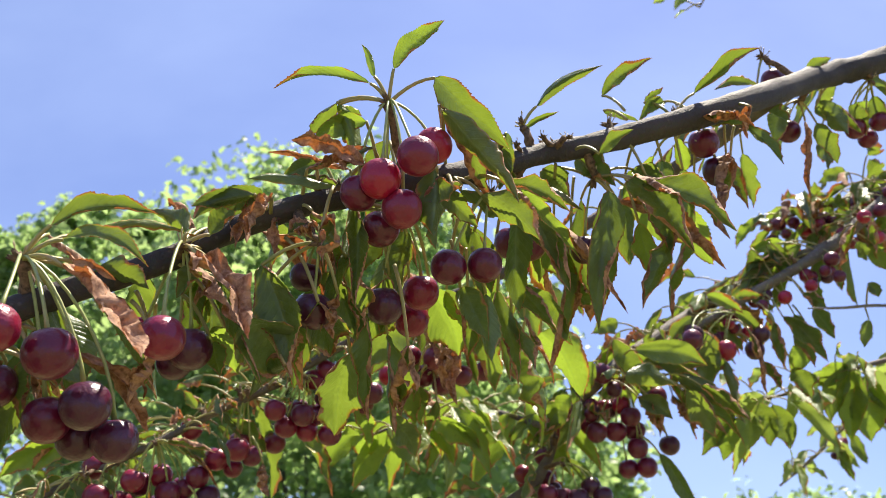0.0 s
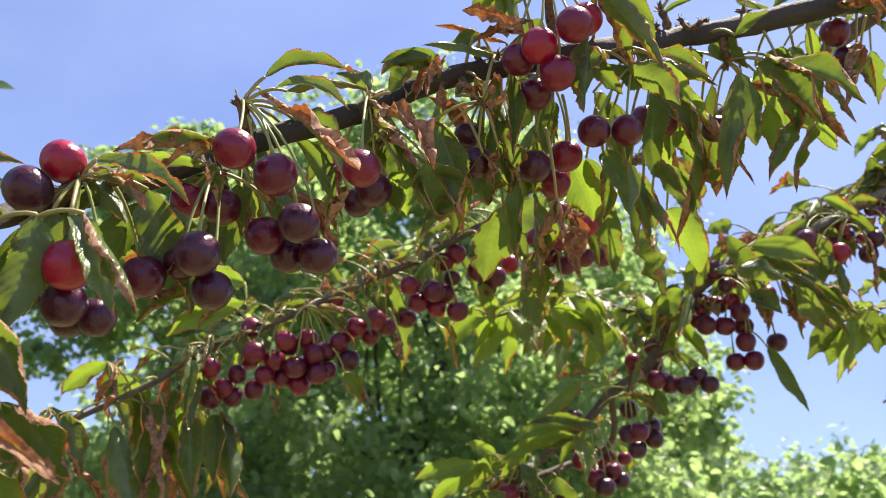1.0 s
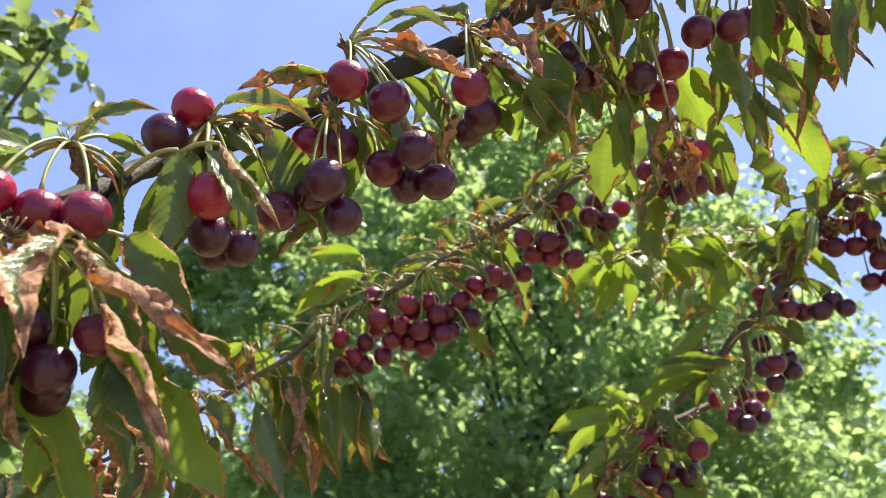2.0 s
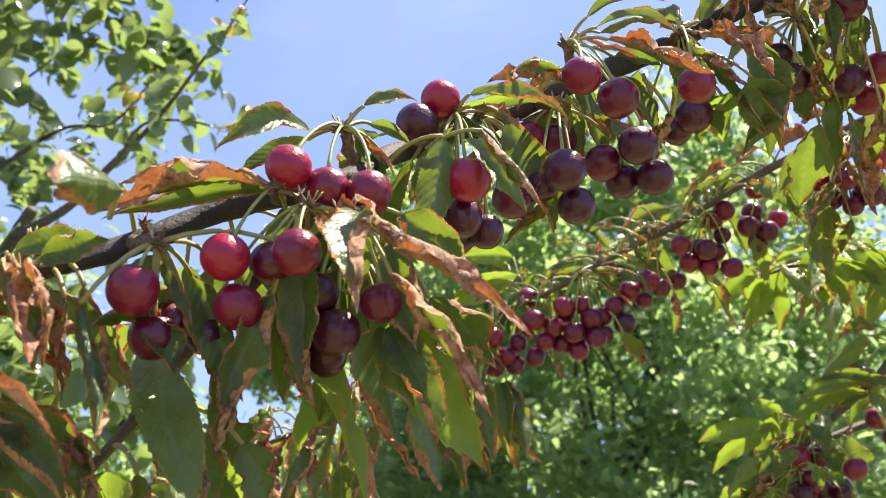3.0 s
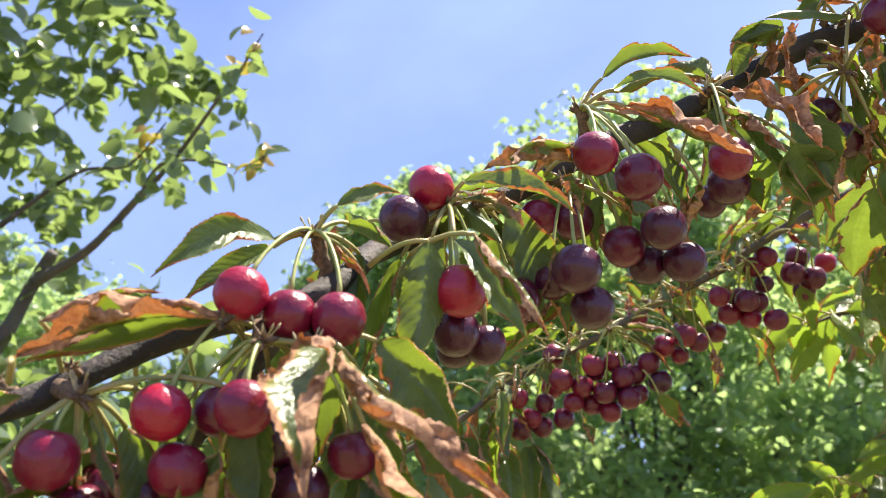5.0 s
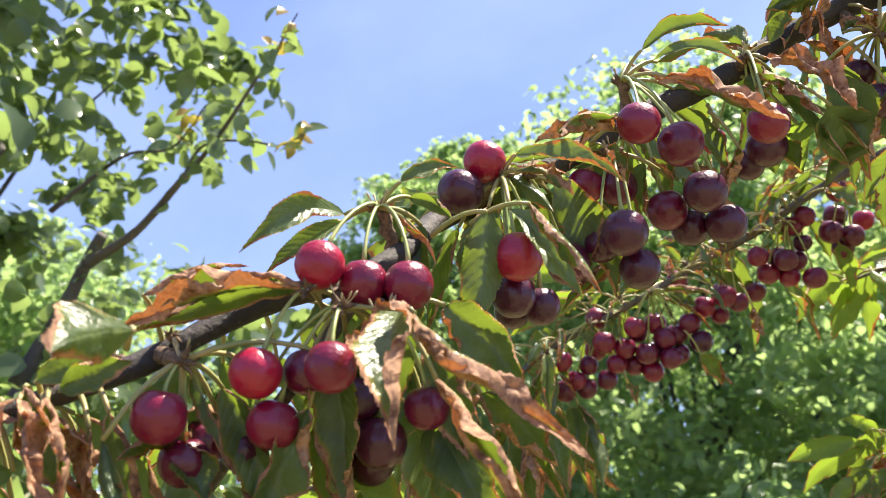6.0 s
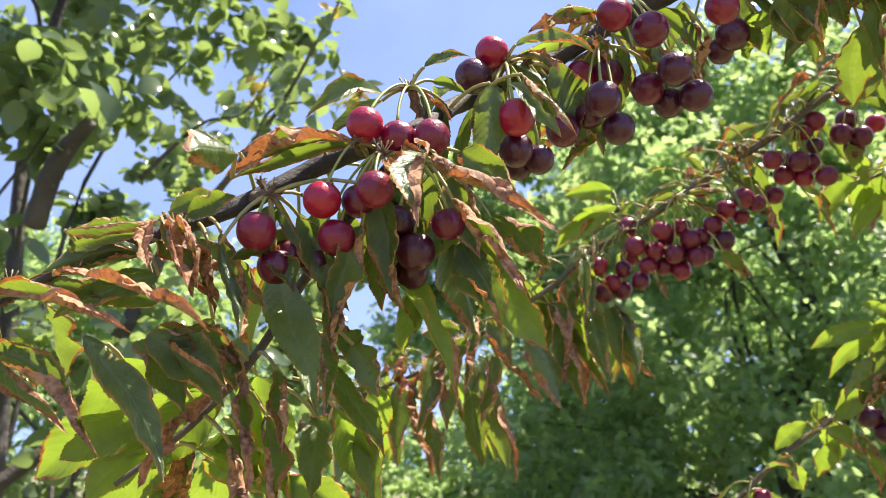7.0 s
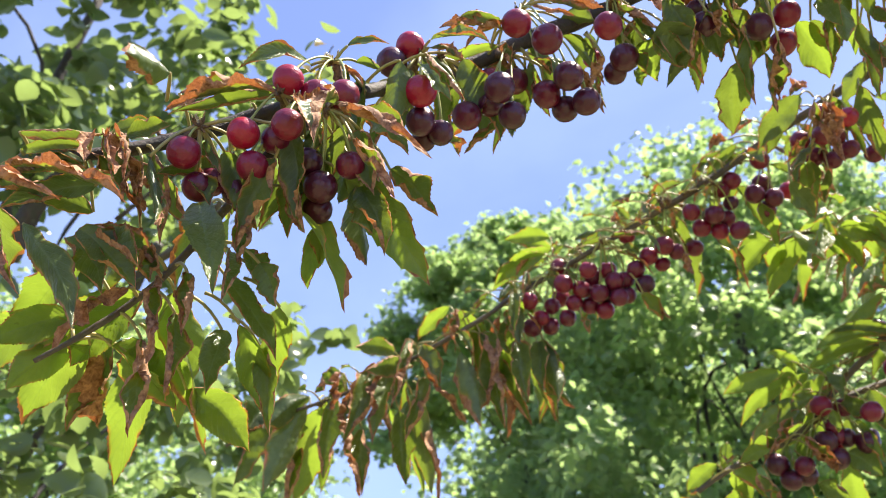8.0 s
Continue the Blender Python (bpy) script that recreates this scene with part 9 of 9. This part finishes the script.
dress(under_branch, [(-0.415, 0.182, 1.569, 0), (-0.395, 0.197, 1.589, 0), (-0.380, 0.213, 1.613, 0), (-0.361, 0.224, 1.639, 0), (-0.342, 0.239, 1.681, 0), (-0.309, 0.232, 1.709, 0), (-0.299, 0.265, 1.754, 0)], 0, 8, "", 18, behind=True, young=1.0)
dress(second_branch, SECOND, 0, 44, "", 31, long=0.5)
dress(second_branch, SECOND[5:12], 0, 46, "", 33, long=0.34, young=0.4)
dress(second_branch, SECOND[11:], 0, 16, "", 34, long=0.7, young=0.2)
dress(overhead_branch, [(0.392, 1.067, 2.579, 0), (0.407, 1.056, 2.606, 0), (0.437, 1.034, 2.662, 0), (0.514, 0.998, 2.750, 0)], 0, 12, "", 32, long=0.6, still="pale")
dress(pale_branch, [(-0.085, 0.973, 1.914, 0), (-0.050, 0.986, 1.929, 0), (-0.003, 1.029, 1.944, 0), (0.066, 1.071, 1.961, 0), (0.142, 1.047, 1.931, 0)], 0, 36, "", 19, still=True, long=1.1)
dress(spray_branch, [(0.387, 1.219, 1.990, 0), (0.434, 1.213, 2.003, 0), (0.507, 1.228, 2.021, 0), (0.582, 1.237, 2.052, 0), (0.660, 1.250, 2.073, 0), (0.803, 1.305, 2.124, 0)], 0, 32, "", 20, still="pale", long=1.1)
dress(far_branch, [(0.613, 1.599, 1.931, 0), (0.675, 1.579, 1.979, 0), (0.761, 1.606, 2.045, 0), (0.872, 1.632, 2.115, 0), (1.011, 1.660, 2.179, 0)], 3, 34, "small cherries on the far twig", 15, still="pale", long=0.7)


# ---- trees and ground round about ----
def leaf_cloud(name, centres, normals, sizes, mat, parent, aspect=0.55, fine=False):
    """Many small folded leaves as one mesh."""
    n = len(centres)
    r = np.random.default_rng(len(centres))
    ax = r.normal(0, 1, (n, 3)) * np.array([1, 1, 0.6]) + np.array([0, 0, -0.5])
    ax -= normals * (ax * normals).sum(1)[:, None]
    ax /= np.linalg.norm(ax, axis=1)[:, None]
    sd = np.cross(normals, ax)
    L, w = sizes[:, None], sizes[:, None] * aspect * 0.5
    # outline up one side, tip, down the other; the midrib lies lower than the edges
    ring = [(0.0, 0.0)] + [(t, math.sin(math.pi * t**0.85) ** 0.8) for t in ((0.1, 0.25, 0.45, 0.68, 0.88) if fine else (0.3, 0.7))]
    ring = ring + [(1.0, 0.0)] + [(t, -x) for t, x in reversed(ring[1:])]
    bend = r.uniform(-0.05, 0.28, (n, 1))
    curve = lambda t: normals * L * (bend * (t * (1 - t)) * 2 - 0.10 * t * t)
    pts = [centres + ax * L * t + sd * w * x + normals * w * abs(x) * 0.28 + curve(t) for t, x in ring]
    mids = [t for t, x in ring if x > 0]
    pts += [centres + ax * L * t + curve(t) for t in mids]
    k, m = len(ring), len(mids)
    quads = []
    for side in (0, 1):
        edge = list(range(0, m + 2)) if side == 0 else [0] + list(range(k - 1, m, -1))
        rib = [0] + [k + q for q in range(m)] + [m + 1]
        for q in range(m + 1):
            f = [rib[q], edge[q], edge[q + 1], rib[q + 1]]
            if q == 0:
                f = [edge[0], edge[1], rib[1]]
            elif q == m:
                f = [rib[m], edge[m], edge[m + 1]]
            quads.append(f if side == 0 else f[::-1])
    tris = []
    for f in quads:
        tris += [f] if len(f) == 3 else [[f[0], f[1], f[2]], [f[0], f[2], f[3]]]
    verts = np.stack(pts, 1).reshape(-1, 3)
    i = np.arange(n)[:, None, None] * (k + m)
    faces = (i + np.array(tris)[None]).reshape(-1, 3)
    me = bpy.data.meshes.new(name)
    me.vertices.add(len(verts))
    me.vertices.foreach_set("co", verts.astype(np.float32).ravel())
    me.loops.add(faces.size)
    me.loops.foreach_set("vertex_index", faces.astype(np.int32).ravel())
    me.polygons.add(len(faces))
    me.polygons.foreach_set("loop_start", np.arange(0, faces.size, 3, dtype=np.int32))
    me.materials.append(mat)
    me.polygons.foreach_set("use_smooth", [True] * len(faces))
    me.update(calc_edges=True)
    ob = new(name, me)
    tagged(ob, kind="stuff")
    return under(ob, parent)


def broad_tree(name, at, height, spread, leaves, leaf_size, mat, label, seed, low=0.12, clumps=90, tilt=(0, 0), aspect=0.55, fine=False, flat=0.75, girth=0.04, clump=(0.15, 0.30)):
    """A broad-leaved tree: tapered trunk, limbs to every clump, and a crown of leafy clumps with gaps."""
    r = np.random.default_rng(seed)
    base = new(name)
    base.location = at
    tagged(base, label, "tree", "orchard trees")
    at = np.array(at, float)
    verts, faces = [], []
    top = at + np.array([tilt[0], tilt[1], height * 0.8])
    trunk = spline([[*(at + (top - at) * s + r.normal(0, 0.05 * spread, 3) * np.array([s, s, 0])), spread * girth * (1 - 0.85 * s) + 0.01] for s in np.linspace(0, 1, 6)], 5)
    v, f = tube(trunk, 10, 0.1)
    verts, faces = verts + v, faces + f
    cen, nor, siz = [], [], []
    for k in range(clumps):
        h = r.uniform(low, 1.0)
        env = spread * (np.sin(math.pi * min(0.97, 0.22 + 0.72 * h)) ** flat)
        a, q = r.uniform(0, 2 * math.pi), math.sqrt(r.uniform(0.10, 1.0))
        c = at + np.array([math.cos(a) * env * q + tilt[0] * h, math.sin(a) * env * q + tilt[1] * h, h * height * (1 - 0.10 * q * q)])
        root = trunk[min(len(trunk) - 1, int(len(trunk) * max(0.15, h - 0.25)))]
        if k % 12 == 0:
            arm = spline([[*root[:3], root[3] * 0.30], [*((root[:3] + c) / 2 + np.array([0, 0, 0.06 * height]) + r.normal(0, 0.13 * spread, 3)), root[3] * 0.15 + 0.003], [*c, 0.003]], 5)
            v, f = tube(arm, 5, 0.1, len(verts))
            verts, faces = verts + v, faces + f
        m = int(leaves / clumps * r.uniform(0.5, 1.5))
        size = spread * r.uniform(*clump)
        # twigs within the clump, each with its own row of leaves
        twigs = r.normal(0, 1, (max(3, m // 16), 3))
        twigs /= np.linalg.norm(twigs, axis=1)[:, None]
        pick = r.integers(0, len(twigs), m)
        along = r.uniform(0.12, 1.0, (m, 1)) ** 0.85
        p = c + twigs[pick] * along * size * np.array([1.1, 1.1, 0.8]) + r.normal(0, size * 0.07, (m, 3))
        cen.append(p)
        nn = r.normal(0, 0.6, (m, 3)) + np.array([0, 0, 0.5]) + twigs[pick] * 0.4
        nor.append(nn / np.linalg.norm(nn, axis=1)[:, None])
        siz.append(leaf_size * r.uniform(0.6, 1.25, m))
    under(mesh_object("trunk", verts, faces, [TREE_BARK]), base)
    leaf_cloud("crown", np.concatenate(cen), np.concatenate(nor), np.concatenate(siz), mat, base, aspect, fine)
    return base


def polar(azimuth, distance, z=0.0):
    a = radians(azimuth)
    return (-math.sin(a) * distance, math.cos(a) * distance, z)


broad_tree("broadleaf_tree", polar(8, 9.5), 6.45, 3.3, 84000, 0.115, CROWN, "tall leafy green tree in full sun", 3, low=0.06, clumps=360, flat=0.6, clump=(0.11, 0.24))
broad_tree("broadleaf_tree", polar(-22, 20), 3.3, 4.2, 26000, 0.2, CROWN, "distant leafy green tree beyond the orchard", 4, low=0.05, clumps=110)
broad_tree("broadleaf_tree", polar(53, 14), 5.0, 4.3, 36000, 0.15, CROWN, "low leafy green tree behind the pear tree", 5, low=0.03, clumps=150)
broad_tree("broadleaf_tree", polar(23.0, 11.5), 6.4, 2.45, 38000, 0.12, CROWN, "round leafy green tree beside the tall one", 8, low=0.55, clumps=150, flat=0.4, clump=(0.11, 0.22))
pear = broad_tree("pear_tree", polar(60.5, 2.75), 4.2, 1.05, 10500, 0.072, PEAR, "pear tree with glossy rounded leaves", 6, low=0.2, clumps=125, aspect=0.66, fine=True, tilt=(0.08, 0.0), girth=0.03)
broad_tree("broadleaf_tree", polar(-5, 12), 3.9, 2.2, 30000, 0.11, CROWN, "leafy green tree beside the tall one", 9, low=0.03, clumps=90)
broad_tree("broadleaf_tree", polar(-17, 5.5), 2.15, 1.2, 6000, 0.10, CROWN, "leafy green bush in the distance", 10, low=0.03, clumps=50)
broad_tree("broadleaf_tree", polar(8, 17), 6.4, 5.5, 30000, 0.20, CROWN, "leafy green tree farther off", 23, low=0.03, clumps=90, flat=0.6)
broad_tree("broadleaf_tree", polar(31, 17), 2.5, 2.9, 12000, 0.16, CROWN, "low leafy green bush at the orchard edge", 24, low=0.03, clumps=60)
# the pear tree's open outer twigs
r = np.random.default_rng(51)
for leafy, ends in (
        (34, [(-1.516, 1.208, 2.124, 0.0120), (-1.371, 1.187, 2.176, 0.0090), (-1.250, 1.161, 2.255, 0.0070), (-1.188, 1.142, 2.286, 0.0050), (-1.105, 1.119, 2.348, 0.0040), (-1.031, 1.088, 2.399, 0.0030), (-0.966, 1.057, 2.431, 0.0022), (-0.905, 1.030, 2.480, 0.0012)]),
        (16, [(-1.250, 1.163, 2.252, 0.0040), (-1.187, 1.142, 2.313, 0.0030), (-1.093, 1.148, 2.315, 0.0025), (-1.016, 1.161, 2.298, 0.0018), (-0.955, 1.155, 2.312, 0.0010)]),
        (22, [(-1.515, 1.094, 2.204, 0.0060), (-1.348, 1.101, 2.300, 0.0035), (-1.237, 1.114, 2.308, 0.0025), (-1.146, 1.096, 2.376, 0.0015)]),
        (14, [(-1.658, 1.198, 1.871, 0.0200), (-1.599, 1.229, 2.022, 0.0160), (-1.546, 1.224, 2.118, 0.0140), (-1.490, 1.210, 2.186, 0.0120)]),
        (12, [(-1.968, 1.130, 1.530, 0.0200), (-1.878, 1.254, 1.673, 0.0160), (-1.804, 1.319, 1.883, 0.0120)]),
        (10, [(-1.813, 1.056, 2.128, 0.0280), (-1.721, 1.031, 2.257, 0.0240), (-1.619, 1.031, 2.340, 0.0160)]),
):
    twig = spline(ends, 8)
    under(mesh_object("twig", *tube(twig, 7, 0.12), [TREE_BARK]), pear)
    pick = twig[r.integers(len(twig) // 4, len(twig), leafy), :3] + r.normal(0, 0.018, (leafy, 3))
    nn = r.normal(0, 0.6, (leafy, 3)) + np.array([0, -0.3, 0.6])
    leaf_cloud("twig_foliage", pick, nn / np.linalg.norm(nn, axis=1)[:, None], r.uniform(0.034, 0.054, leafy), PEAR, pear, 0.62, True)
    if leafy > 15:
        # yellowing young leaves at the twig ends
        pick = twig[r.integers(len(twig) * 4 // 5, len(twig), 7), :3] + r.normal(0, 0.014, (7, 3))
        leaf_cloud("young_foliage", pick, nn[:7] / np.linalg.norm(nn[:7], axis=1)[:, None], r.uniform(0.026, 0.040, 7), PEAR_TIP, pear, 0.62, True)


# the ground: one sheet of dry orchard grass out to the horizon
gv, gf, n = [], [], 60
for i in range(n + 1):
    for j in range(n + 1):
        x, y = ((v / n * 2 - 1) for v in (i, j))
        x, y = x * abs(x) * 400, y * abs(y) * 400
        gv.append((x, y, 0.05 * noise.noise(Vector((x * 0.3, y * 0.3, 0)))))
for i in range(n):
    for j in range(n):
        a = i * (n + 1) + j
        gf.append((a, a + n + 1, a + n + 2, a + 1))
ground = tagged(mesh_object("ground", gv, gf, [GRASS]), "dry green orchard grass under the trees", "ground", kind="structure")

# orchard grass round the tree: tufts of bent blades
r = np.random.default_rng(40)
n = 26000
foot = np.column_stack([r.uniform(-5.5, 5.5, n), r.uniform(-4.5, 6.5, n), np.full(n, -0.01)])
foot[:, :2] += 0.12 * np.sin(foot[:, 1::-1] * 9)
lean = r.normal(0, 0.45, (n, 3)) + np.array([0, 0, 1.0])
lean /= np.linalg.norm(lean, axis=1)[:, None]
wide = np.cross(lean, r.normal(0, 1, (n, 3)))
wide /= np.linalg.norm(wide, axis=1)[:, None]
tall = r.uniform(0.05, 0.20, (n, 1))
bow = np.cross(lean, wide) * tall * 0.35
pts = np.stack([foot - wide * 0.004, foot + wide * 0.004, foot + lean * tall * 0.6 + wide * 0.003, foot + lean * tall * 0.6 - wide * 0.003, foot + lean * tall + bow], 1).reshape(-1, 3)
k = np.arange(n) * 5
faces = [f for a in k.tolist() for f in ((a, a + 1, a + 2, a + 3), (a + 3, a + 2, a + 4))]
tagged(mesh_object("grass", pts, faces, [BLADE]), "dry green uncut orchard grass", "grass", kind="stuff")
# unseen leaves on the limbs beyond the bearing branches, added to close the fruit's reflections
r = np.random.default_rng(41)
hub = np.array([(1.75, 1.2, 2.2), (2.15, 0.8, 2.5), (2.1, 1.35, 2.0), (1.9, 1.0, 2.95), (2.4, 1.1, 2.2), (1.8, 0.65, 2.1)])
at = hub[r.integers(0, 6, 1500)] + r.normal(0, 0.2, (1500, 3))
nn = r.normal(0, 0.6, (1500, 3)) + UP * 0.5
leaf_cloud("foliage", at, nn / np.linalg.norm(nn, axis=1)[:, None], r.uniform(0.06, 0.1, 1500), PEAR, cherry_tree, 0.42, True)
